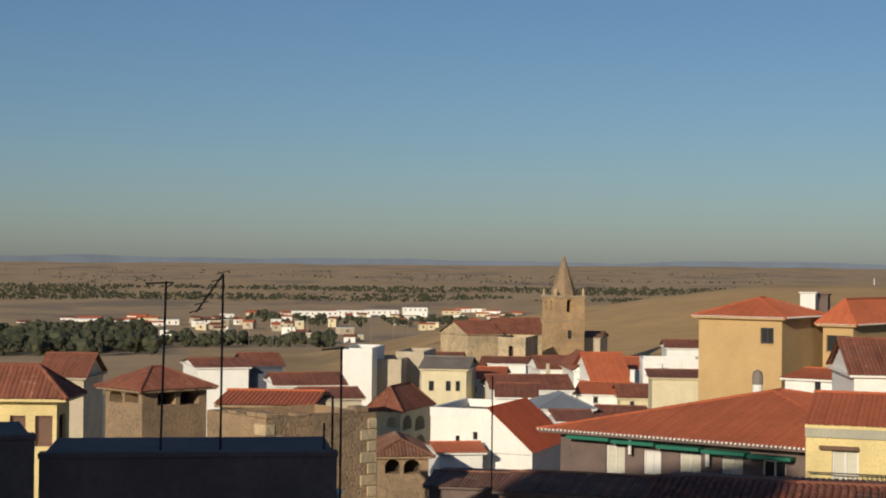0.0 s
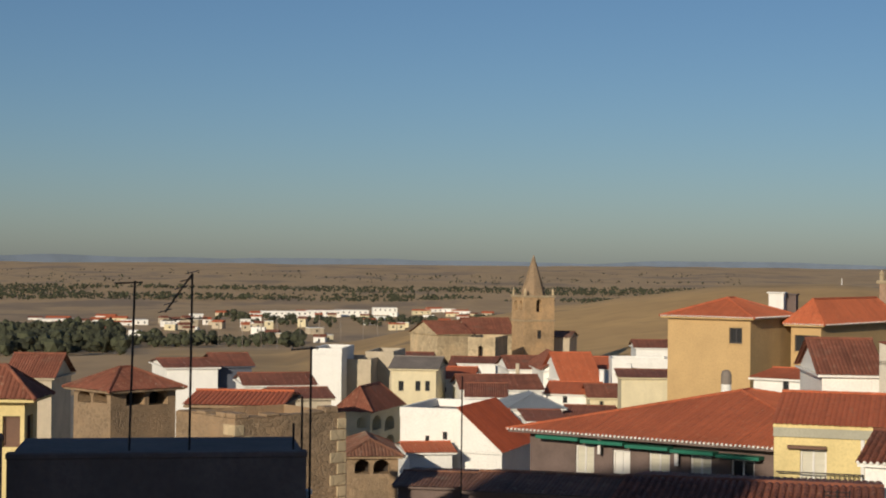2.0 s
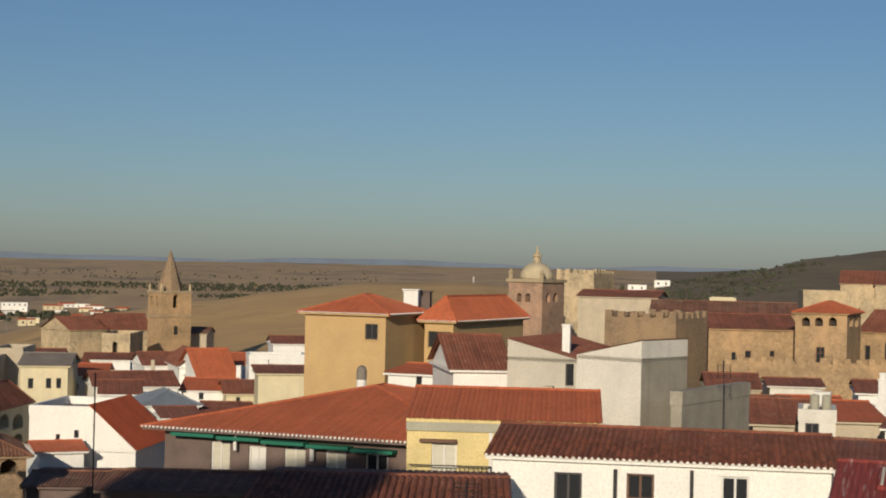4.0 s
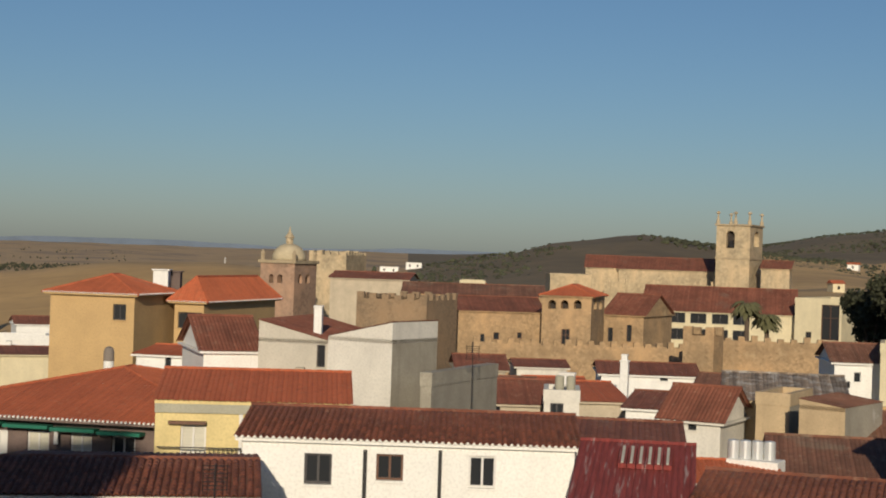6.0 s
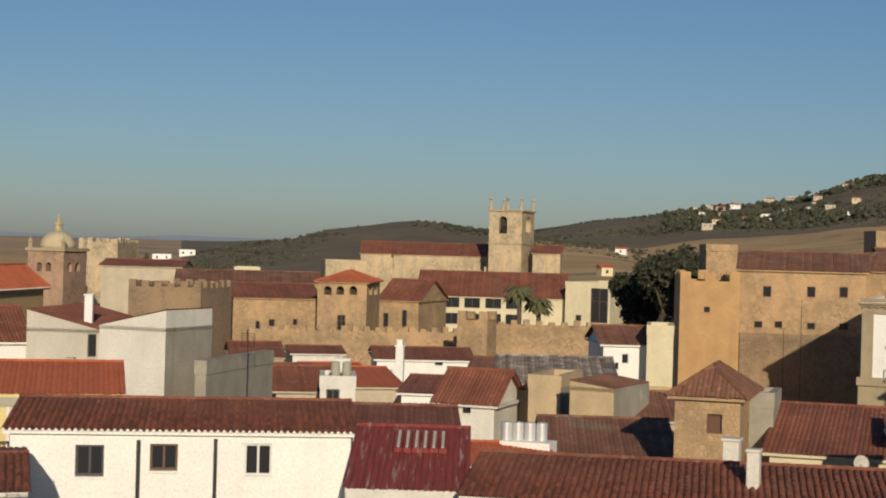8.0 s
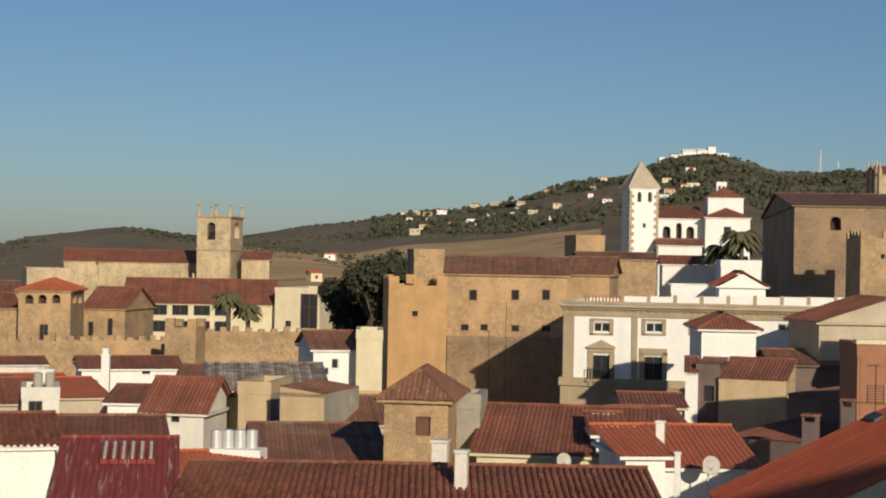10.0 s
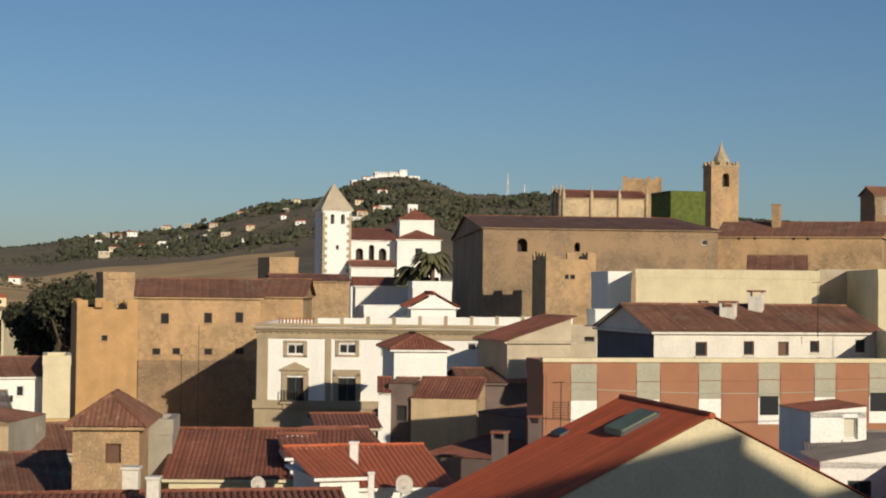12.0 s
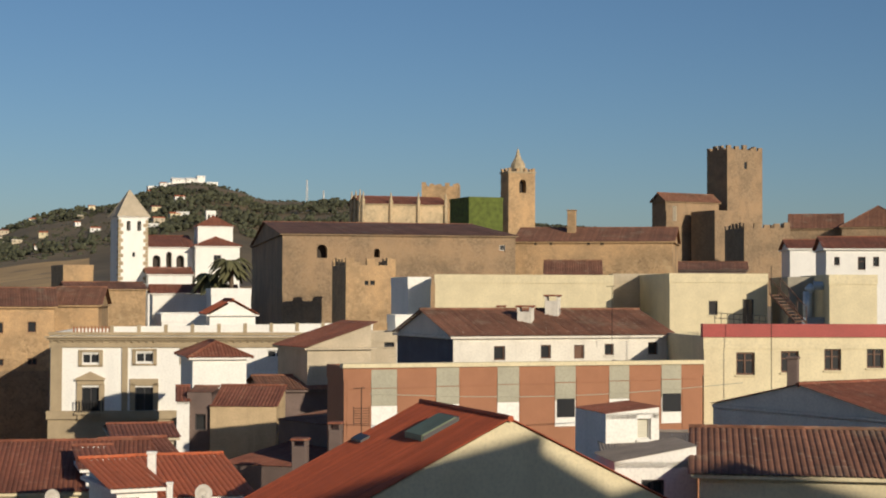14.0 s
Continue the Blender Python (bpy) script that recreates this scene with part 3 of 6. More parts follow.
house("house", "white cubic house block with blind walls", (-10.32, 164.95), -6.94, 3.08, 8.00, 8.41, 21.14, "white", "flat")
house("house", "grey beige flat-roofed house block", (-7.40, 168.11), -8.00, 3.11, 8.00, 8.44, 19.84, "beige", "flat")
house("house", "beige flat-roofed house block with parapet", (-4.98, 172.20), -8.84, 3.02, 8.00, 8.48, 20.45, "beige", "flat")
house("house", "cream house with small dark windows under grey roof", (-2.04, 160.32), -8.07, 4.54, 8.00, 8.37, 19.47, "cream", "gx", rise=1.00, tile="slate",
      front=[("k", 0.74, 8.85, 0.52, 1.00), ("k", 2.46, 8.88, 0.52, 1.00), ("k", 3.46, 8.89, 0.46, 1.00)])
house("house", "cream house with arched gallery and hipped red roof", (-6.27, 134.37), -17.93, 2.98, 8.09, 8.20, 17.53, "cream", "hip", rise=2.00, tile="tile_old",
      front=[("a", 1.79, 7.98, 0.88, 0.90)],
      right=[("a", 0.57, 7.71, 2.30, 1.20), ("a", 3.81, 7.36, 2.56, 1.25), ("a", 0.68, 6.09, 2.30, 1.18), ("a", 3.92, 5.70, 2.56, 1.24)])
house("house", "white house with plain parapet wall", (-0.76, 112.68), -18.65, 4.29, 8.00, 8.23, 19.82, "white", "flat",
      front=[("k", 3.16, 9.48, 0.33, 0.54), ("k", 1.87, 9.08, 0.30, 0.62)])
house("house", "white house with steep bright red roof", (3.27, 110.46), -20.49, 3.21, 9.00, 8.36, 17.08, "white", "shedr", rise=3.00, tile="tile_red", over=0.12)
house("house", "white house with red roof below the church", (2.66, 168.15), -6.54, 3.73, 9.00, 8.56, 17.91, "white", "gx", rise=1.00, tile="tile",
      front=[("k", 0.60, 7.93, 0.42, 0.58), ("k", 2.06, 7.94, 0.36, 0.58)])
house("house", "wide white house with brown tiled roof", (5.07, 157.42), 4.74, 7.91, 9.00, 8.67, 17.62, "white", "gx", rise=1.19, tile="tile_old",
      front=[("k", 1.39, 7.34, 0.52, 0.89), ("k", 3.61, 7.55, 0.51, 0.67)])
house("house", "white house with open gable end below the church", (15.04, 181.01), 4.57, 4.36, 11.00, 9.21, 18.06, "white", "gy", rise=1.76, tile="tile_old",
      front=[("k", 0.57, 5.76, 0.66, 0.64)])
house("house", "white house with brown tiled roof beside the gable", (11.66, 189.30), 5.86, 4.12, 9.00, 9.13, 17.61, "white", "gx", rise=1.35, tile="tile_old")
house("house", "white house with red tiled roof", (16.64, 174.67), 8.89, 4.24, 10.00, 9.24, 17.23, "white", "gx", rise=2.96, tile="tile",
      front=[("k", 1.28, 7.25, 0.53, 0.70)])
house("house", "white house with flat terrace wall", (21.55, 170.40), -3.24, 6.25, 5.00, 9.43, 20.06, "white", "flat")
house("house", "cream house with lean-to brown roof", (19.67, 148.52), -3.42, 4.59, 5.00, 9.24, 19.63, "cream", "shed", rise=0.40, tile="tile_old")
house("house", "white cottage with grey sheet-metal hipped roof", (8.80, 139.34), 5.46, 4.59, 7.00, 8.72, 17.43, "white", "hip", rise=1.10, tile="lead")
house("house", "stone outbuilding with arches and old brown roof", (-3.83, 95.80), 6.37, 3.10, 7.00, 8.20, 18.40, "brownstone", "hip", rise=0.83, tile="tile_dark",
      front=[("a", 0.46, 9.14, 0.93, 0.85), ("a", 1.60, 9.12, 1.00, 0.85)])
house("house", "small white house with red roof", (-0.07, 107.76), 9.27, 2.94, 5.00, 8.23, 17.24, "white", "gx", rise=0.40, tile="tile")
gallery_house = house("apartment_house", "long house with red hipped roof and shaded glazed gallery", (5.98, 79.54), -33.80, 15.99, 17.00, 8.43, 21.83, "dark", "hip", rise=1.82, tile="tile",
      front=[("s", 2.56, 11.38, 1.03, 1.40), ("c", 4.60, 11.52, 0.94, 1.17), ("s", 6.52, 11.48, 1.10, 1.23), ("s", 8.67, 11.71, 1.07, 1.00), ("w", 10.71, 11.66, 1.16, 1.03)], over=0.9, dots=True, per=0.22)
house("house", "ochre plastered house with hipped red roof", (18.08, 111.93), -35.63, 6.25, 7.36, 9.07, 26.57, "ochre", "hip", rise=1.27, tile="tile",
      front=[("k", 4.68, 15.71, 0.97, 1.09)], over=0.45, dots=True, category='house')
house("house", "ochre plastered house wing with red hipped roof", (26.92, 112.31), -39.00, 2.28, 13.46, 9.60, 26.05, "ochre", "hip", rise=1.77, tile="tile",
      front=[("k", 0.28, 14.53, 1.85, 1.15)], over=0.45, dots=True)
yellow_house = house("house", "pale yellow house with blinds and long red tiled roof", (14.82, 64.60), -18.50, 8.00, 9.40, 8.90, 23.66, "paleyellow", "gx", rise=0.95, tile="tile",
      front=[("s", 1.05, 12.28, 1.05, 1.47), ("k", 3.76, 12.88, 0.27, 0.68)], over=0.12, dots=False)
house("house", "bare white rendered house with sloping top", (23.75, 80.24), -37.73, 3.84, 9.00, 9.40, 25.35, "bare_render", "shedr", rise=0.95, tile="tile_old",
      front=[("k", 3.23, 14.56, 0.46, 1.15)], over=0.06)
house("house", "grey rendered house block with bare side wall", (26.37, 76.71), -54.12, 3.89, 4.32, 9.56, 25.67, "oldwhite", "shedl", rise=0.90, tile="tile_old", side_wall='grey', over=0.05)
house("house", "white house with brown tiled roof", (22.05, 84.93), -5.53, 3.06, 8.00, 9.25, 24.33, "white", "gx", rise=1.74, tile="tile_old")
house("house", "grey rendered terrace wall", (28.80, 68.70), 44.00, 8.60, 0.55, 9.80, 24.38, "grey", "flat")
tall_window_house = house("house", "white house with tall windows and weathered clay tile roof", (15.60, 54.31), -23.97, 11.73, 8.50, 8.00, 23.37, "white", "gx", rise=0.69, tile="tile_old",
      front=[("k", 2.21, 13.75, 0.98, 1.09), ("b", 4.75, 13.97, 0.96, 0.93), ("w", 8.01, 13.81, 0.97, 1.13)], over=0.3, dots=True, per=0.22)
dark_tile_house = house("house", "low house with dark clay tile roof", (5.90, 46.02), -15.78, 7.34, 9.00, 8.37, 22.88, "oldwhite", "gx", rise=0.44, tile="tile_old", per=0.22, over=0.3)
house("shed", "lean-to roof of faded red corrugated sheets", (23.39, 44.31), -32.03, 3.83, 6.00, 9.93, 22.33, "oldwhite", "shed", rise=1.29, tile="redpaint", per=0.2, category='shed', over=0.1)
long_low_house = house("house", "long low house with old brown clay tiles", (25.93, 41.05), -40.89, 14.46, 9.00, 10.31, 22.46, "oldwhite", "gx", rise=0.75, tile="tile_old", per=0.22)
house("house", "house with old brown tiled roof behind", (28.16, 53.02), -29.80, 3.81, 8.00, 9.97, 23.23, "oldwhite", "gx", rise=0.34, tile="tile_old", per=0.22)

# ---- old town ----
dome_tower = house("dome_tower", "granite palace tower with twin windows and dome", (65.62, 221.93), -47.08, 5.62, 6.59, 11.97, 28.10, "pinkstone", "open",
      front=[("a", 1.43, 13.12, 0.76, 1.28), ("a", 2.82, 13.16, 0.85, 1.27)],
      right=[("a", 1.18, 13.20, 1.18, 1.30), ("a", 3.31, 13.18, 1.36, 1.31)], category='tower')
house("castle_tower", "broad stone keep with worn battlements", (83.10, 252.85), -38.86, 6.58, 10.42, 12.73, 29.35, "palestone", "battlement", category='tower')
house("wall_tower", "ruined rubble stone tower with battlements", (56.89, 156.76), -46.21, 8.06, 8.15, 11.54, 25.18, "brownstone", "battlement", category='tower')
house("palace", "ochre stone palace with small windows", (71.00, 162.56), -17.14, 9.72, 12.00, 12.54, 23.84, "ochrestone", "gx", rise=1.49, tile="tile_old",
      front=[("k", 2.67, 7.85, 0.47, 0.88), ("b", 4.14, 8.13, 0.66, 0.81), ("b", 6.83, 8.31, 0.53, 0.69)], category='palace')
house("palace", "stone palace block with arcaded top storey", (77.33, 154.18), -37.52, 5.40, 9.30, 13.12, 25.96, "ochrestone", "hip", rise=1.18, tile="tile",
      front=[("a", 0.70, 11.39, 0.84, 0.95), ("a", 2.07, 11.43, 0.83, 0.95), ("a", 3.49, 11.48, 0.83, 0.95), ("b", 2.21, 7.47, 0.92, 1.80)],
      right=[("a", 1.62, 11.42, 2.14, 1.04), ("a", 5.21, 11.32, 2.23, 1.06)], category='palace')
house("palace", "stone palace wing with tiled roof", (88.28, 160.11), -49.58, 4.79, 10.00, 14.00, 23.77, "ochrestone", "gx", rise=2.34, tile="tile_old",
      front=[("k", 0.52, 6.67, 0.60, 1.59), ("k", 2.78, 6.78, 0.60, 1.91)], category='palace')
house("church_nave", "long stone church nave with buttresses and tiled roof", (149.22, 265.51), -33.36, 21.38, 14.00, 15.99, 28.37, "palestone", "gx", rise=2.38, tile="tile_old",
      front=[("k", 6.53, 8.18, 0.46, 1.28)], category='church')
bell_tower = house("church_tower", "square granite bell tower with four pinnacles", (158.42, 246.20), -47.35, 6.18, 9.90, 16.40, 37.04, "palestone", "open",
      front=[("a", 1.82, 16.42, 1.55, 3.16)],
      right=[("a", 3.21, 16.80, 3.92, 2.84)], category='tower')
house("modern_block", "cream modern block with window bands and tiled roof", (105.06, 180.18), -34.93, 19.39, 14.00, 15.53, 23.61, "cream", "gx", rise=3.19, tile="tile_old",
      front=[("k", 3.45, 6.62, 2.05, 1.38), ("k", 6.15, 6.62, 2.05, 1.38), ("k", 8.90, 6.62, 2.10, 1.38), ("k", 11.60, 6.62, 2.10, 1.38), ("k", 3.45, 4.45, 2.05, 1.45), ("k", 6.15, 4.45, 2.05, 1.45), ("k", 8.90, 4.45, 2.10, 1.45), ("k", 11.60, 4.45, 2.10, 1.45)], category='building')
house("modern_wing", "cream modern wing with tall dark glazing", (119.80, 167.54), -54.37, 6.04, 13.93, 16.25, 25.95, "cream", "flat",
      front=[("b", 3.43, 4.54, 2.31, 4.46), ("k", 1.45, 4.66, 0.76, 0.83)], category='building')
house("town_wall", "low crenellated rubble town wall", (61.09, 135.83), -20.02, 20.04, 2.50, 12.87, 21.82, "ochrestone", "battlement", category='wall')
house("wall_tower", "square rubble stone wall tower", (73.82, 119.53), -52.24, 2.82, 2.53, 14.00, 23.67, "ochrestone", "battlement", category='tower')
house("town_wall", "high rubble town wall with worn battlements", (78.06, 121.48), -26.67, 9.87, 2.50, 14.44, 23.04, "ochrestone", "battlement", category='wall')
house("wall_tower", "tall orange plastered keep with battlements", (79.03, 95.37), -36.70, 4.55, 9.00, 14.53, 27.94, "orangeplaster", "battlement",
      front=[("k", 1.85, 10.99, 0.45, 0.43)], category='tower')
ochre_palace = house("palace", "long ochre stone palace with square windows", (87.94, 98.57), -43.91, 9.97, 10.00, 15.23, 28.86, "ochrestone", "gx", rise=1.51, tile="tile_dark",
      front=[("b", 1.85, 11.42, 0.67, 0.88), ("b", 5.36, 11.50, 0.67, 0.87), ("b", 7.91, 11.56, 0.67, 0.87), ("b", 1.21, 8.88, 0.67, 0.55), ("b", 2.85, 8.92, 0.62, 0.55), ("b", 5.42, 8.89, 0.66, 0.55), ("b", 7.93, 8.95, 0.75, 0.54)], category='palace')
house("palace", "brown stone palace wing end", (98.08, 94.51), -52.82, 3.63, 9.00, 15.83, 28.97, "ochrestone", "gx", rise=1.50, tile="tile_dark", category='palace')
white_palace = house("white_palace", "white palace with granite corners, pediment windows and parapet", (81.16, 78.53), -53.60, 22.03, 14.00, 15.24, 27.16, "white", "flat",
      front=[("w", 2.16, 9.85, 1.18, 0.70), ("w", 5.82, 9.93, 1.21, 0.69), ("w", 9.09, 9.99, 1.12, 0.61), ("k", 2.16, 6.49, 1.24, 1.73), ("k", 5.78, 6.58, 1.30, 1.64), ("w", 14.87, 10.27, 1.26, 0.53)], category='palace')
house("tower_house", "small rubble stone tower with brick arch and tiled cap", (42.17, 51.03), -48.72, 2.68, 4.61, 10.67, 24.16, "ochrestone", "hip", rise=1.20, tile="tile_dark",
      front=[("d", 1.32, 11.99, 0.63, 0.80)], category='tower', per=0.2)
house("house", "white house with terrace under brown roof", (67.21, 89.25), -27.82, 3.32, 7.00, 13.50, 23.52, "white", "gx", rise=1.15, tile="tile_dark",
      front=[("w", 1.30, 8.67, 0.50, 0.71), ("k", 0.67, 8.27, 0.41, 0.47)])
house("house", "cream narrow house block", (68.51, 86.07), -38.99, 1.80, 5.00, 13.48, 24.98, "cream", "flat")
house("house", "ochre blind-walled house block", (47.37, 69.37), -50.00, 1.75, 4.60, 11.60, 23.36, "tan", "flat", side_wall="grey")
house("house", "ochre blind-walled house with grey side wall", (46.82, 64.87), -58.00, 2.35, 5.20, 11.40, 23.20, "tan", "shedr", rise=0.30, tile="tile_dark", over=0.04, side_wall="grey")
house("house", "house with a broken grey roof strewn with loose tiles", (48.20, 73.60), -33.00, 6.60, 6.00, 11.80, 22.60, "tan", "shed", rise=1.10, tile="tile_grey", over=0.2)
house("house", "low white house with small windows and brown roof", (43.60, 72.39), -50.08, 3.16, 5.13, 11.28, 21.74, "oldwhite", "gx", rise=1.66, tile="tile_old",
      front=[("k", 0.47, 9.96, 0.47, 0.34), ("k", 1.40, 9.97, 0.47, 0.31)])
house("house", "house with broad brown tiled roof", (40.11, 57.20), -33.29, 5.54, 11.00, 10.80, 20.86, "beige", "gx", rise=1.27, tile="tile_dark", per=0.2)
house("house", "house with long brown tiled roof and cream wall", (45.15, 48.54), -49.07, 7.22, 12.00, 11.01, 22.00, "cream", "gx", rise=1.48, tile="tile_old", per=0.2)
house("house", "small white houses with brown roofs", (58.72, 106.64), -25.54, 7.30, 8.00, 13.01, 21.32, "white", "gx", rise=0.69, tile="tile_old",
      front=[("k", 4.46, 7.89, 0.61, 0.34)])
house("house", "house with orange tiled lean-to roof", (46.94, 88.02), -18.91, 2.98, 7.00, 11.55, 21.11, "beige", "shed", rise=0.66, tile="tile")
house("house", "pale house with water tanks beside brown roofs", (40.60, 80.32), -27.00, 2.00, 4.00, 11.00, 22.50, "oldwhite", "flat",
      front=[("k", 0.36, 10.05, 0.75, 0.75)])
house("house", "plain house with brown tiled roof", (40.90, 86.71), -21.22, 3.27, 8.00, 10.80, 21.12, "beige", "gx", rise=1.19, tile="tile_old")
house("house", "brown roofed house below the palace", (54.19, 123.47), -19.56, 4.08, 8.00, 11.67, 20.31, "beige", "gx", rise=1.05, tile="tile_old")

# ---- upper town ----
white_tower = house("church_tower", "whitewashed church tower with stone quoins and tiled pyramid roof", (189.77, 169.37), -32.76, 4.73, 4.64, 23.77, 42.02, "white", "hip", rise=4.26, tile="beige",
      front=[("a", 1.27, 16.01, 0.65, 1.59), ("a", 3.00, 16.05, 0.66, 1.59), ("k", 2.23, 11.92, 0.46, 0.71)], over=0.3, category='tower')
house("church_nave", "whitewashed church nave with brown roof and niches", (195.29, 168.07), -44.08, 7.18, 9.00, 24.67, 37.35, "white", "shed", rise=2.15, tile="tile_old",
      front=[("a", 2.86, 9.33, 0.92, 2.62), ("a", 0.72, 9.31, 1.27, 2.07), ("a", 4.49, 9.34, 1.28, 2.07)], category='church')
house("church_nave", "lower white aisle of the church with brown roof", (190.78, 164.13), -44.06, 6.83, 4.00, 24.57, 32.93, "white", "shed", rise=1.13, tile="tile_old", category='church')
house("church_nave", "white church transept with hipped brown roof", (198.54, 161.07), -45.73, 7.01, 12.00, 25.35, 37.53, "white", "hip", rise=1.57, tile="tile_old",
      front=[("k", 2.88, 9.12, 1.18, 1.61)], category='church')
house("church_lantern", "white octagonal church lantern with brown roof", (203.46, 164.62), -45.64, 5.70, 6.00, 25.42, 40.94, "white", "hip", rise=1.80, tile="tile_old", category='church', over=0.2)
house("turret", "small white roof turret", (206.80, 165.57), -45.49, 1.58, 1.50, 40.00, 43.59, "white", "flat",
      front=[("a", 0.28, 2.27, 0.38, 1.12), ("a", 0.93, 2.28, 0.38, 1.12)], category='church')
house("hall", "large brown stone hall with long tiled roof", (134.78, 97.79), -49.22, 24.95, 48.68, 21.79, 36.27, "brownstone", "gx", rise=2.29, tile="tile_dark",
      front=[("a", 3.61, 11.96, 1.08, 1.41), ("a", 9.66, 12.06, 0.61, 0.95), ("w", 23.21, 12.90, 0.62, 0.60)], category='palace')
house("hall", "long ochre stone wing with tiled roof", (153.44, 80.13), -71.25, 16.97, 11.00, 22.82, 35.75, "ochrestone", "gx", rise=1.70, tile="tile_dark",
      front=[("k", 2.05, 12.57, 0.31, 0.30), ("k", 3.72, 12.57, 0.31, 0.31), ("k", 7.77, 12.56, 0.37, 0.32), ("k", 9.24, 12.56, 0.37, 0.32), ("k", 3.17, 9.99, 0.80, 0.37)], category='palace')
house("tower_house", "orange stone tower house with twin windows", (124.42, 82.93), -45.21, 4.79, 7.00, 20.00, 32.70, "ochrestone", "battlement",
      front=[("k", 1.80, 10.83, 0.38, 0.42), ("k", 2.34, 10.83, 0.44, 0.42)], category='tower')
house("church", "long granite church with pinnacles and tiled roof", (218.04, 142.29), -44.40, 14.43, 9.77, 31.06, 44.82, "palestone", "gx", rise=1.52, tile="tile_old", category='church')
house("keep", "small square keep with battlements", (257.50, 154.54), -64.67, 6.76, 8.00, 32.91, 50.43, "ochrestone", "battlement", category='tower')
house("ivy_house", "square tower covered in green ivy", (208.41, 116.73), -37.36, 5.61, 7.50, 31.15, 44.66, "ivy", "flat", category='tower')
upper_tower = house("church_tower", "stone bell tower with arched bell opening and small spire", (233.49, 123.25), -38.65, 4.85, 3.34, 31.97, 50.35, "ochrestone", "open",
      front=[("a", 1.96, 15.00, 1.25, 2.23)], category='tower')
house("keep", "tall crenellated stone keep", (244.13, 88.98), -32.59, 7.10, 5.43, 31.82, 53.62, "brownstone", "battlement",
      front=[("k", 3.41, 18.69, 0.57, 1.17)], category='tower')
house("house", "shaded stone house with chimney and tiled roof", (233.15, 95.14), -30.74, 10.58, 3.55, 31.69, 44.80, "brownstone", "gx", rise=1.40, tile="tile_dark")
house("wall_tower", "stone curtain tower below the keep", (232.75, 86.85), -32.00, 5.15, 6.00, 31.59, 43.08, "brownstone", "flat", category='tower')
house("wall_tower", "square crenellated stone tower", (201.75, 71.19), -51.36, 6.34, 8.00, 28.51, 38.96, "brownstone", "battlement", category='tower')
house("building", "cream block with a grey air duct on its roof", (110.15, 35.60), -62.80, 2.91, 8.00, 17.64, 31.28, "grey", "flat", category='building')
house("house", "stone house with brown roof behind the tower", (218.96, 70.51), -73.04, 7.14, 9.00, 30.17, 39.48, "brownstone", "gx", rise=2.22, tile="tile_dark")
house("house", "stone house with hipped brown roof", (219.14, 63.13), -75.17, 9.82, 12.00, 29.95, 39.58, "brownstone", "hip", rise=3.17, tile="tile_dark")
house("house", "white house with red brown roof", (143.21, 42.72), -67.09, 8.94, 9.00, 20.33, 34.34, "white", "gx", rise=1.19, tile="tile_old",
      front=[("b", 0.71, 12.46, 0.50, 0.77), ("b", 2.82, 12.05, 0.70, 1.19), ("b", 4.18, 12.36, 0.55, 0.88)])
house("building", "cream rendered flat-roofed building with blind wall", (105.11, 61.83), -60.74, 13.65, 12.00, 18.30, 31.46, "cream", "flat", category='building')
house("building", "cream flat-roofed building with roof terrace", (108.60, 44.00), -55.66, 7.27, 11.16, 17.87, 31.54, "cream", "flat",
      front=[("k", 2.89, 10.69, 0.67, 1.03), ("k", 5.41, 9.87, 0.84, 1.98)], category='building')
house("building", "cream building with grey ventilation duct", (107.02, 31.70), -60.31, 3.24, 9.00, 17.18, 31.39, "cream", "flat", category='building')
house("house", "white house with dark gable wall and brown tiled roof", (73.95, 42.36), -37.12, 13.49, 8.35, 14.27, 27.75, "oldwhite", "gx", rise=1.39, tile="tile_dark",
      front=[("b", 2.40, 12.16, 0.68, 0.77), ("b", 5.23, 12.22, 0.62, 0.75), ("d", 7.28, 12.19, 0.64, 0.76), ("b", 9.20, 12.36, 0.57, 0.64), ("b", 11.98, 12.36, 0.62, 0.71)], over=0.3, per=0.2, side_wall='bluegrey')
office_building = house("office_building", "long building with brick and concrete panels", (62.43, 41.68), -40.72, 18.94, 3.00, 13.11, 26.51, "brick", "flat", category='building')
parapet_building = house("building", "cream building with red parapet and brown windows", (78.55, 29.91), -53.21, 12.75, 10.00, 13.99, 27.80, "cream", "flat",
      front=[("b", 1.73, 11.85, 1.00, 1.18), ("b", 4.14, 11.97, 0.98, 1.13), ("b", 6.50, 12.08, 0.92, 1.13), ("b", 8.82, 12.20, 0.93, 1.13)], category='building')
gabled_house = house("house", "cream gabled house with red tiled roof and rooflight", (34.20, 25.42), -39.00, 14.28, 7.20, 8.00, 22.95, "cream", "gy", rise=3.55, tile="tile_red", per=0.22, over=0.10)
house("house", "white house block on a grey flat roof", (52.51, 23.73), -44.62, 2.06, 3.21, 11.40, 25.72, "white", "shedl", rise=0.22, tile="tile_old", over=0.04,
      front=[("s", 1.22, 13.37, 0.53, 0.89)])
house("house", "house with dark clay tile roof and cream wall", (46.56, 17.88), -68.93, 6.78, 9.00, 8.00, 24.51, "cream", "gx", rise=1.04, tile="tile_dark", per=0.2)
house("house", "white house with grey flat roof", (48.78, 21.78), -63.44, 2.80, 7.00, 8.00, 24.37, "white", "shed", rise=0.44, tile="slate",
      front=[("w", 0.90, 15.36, 0.84, 0.48)], per=0.11)
house("house", "small white house with pyramid roof", (74.32, 60.44), -43.83, 3.22, 6.00, 13.99, 26.18, "white", "hip", rise=0.87, tile="tile_old")
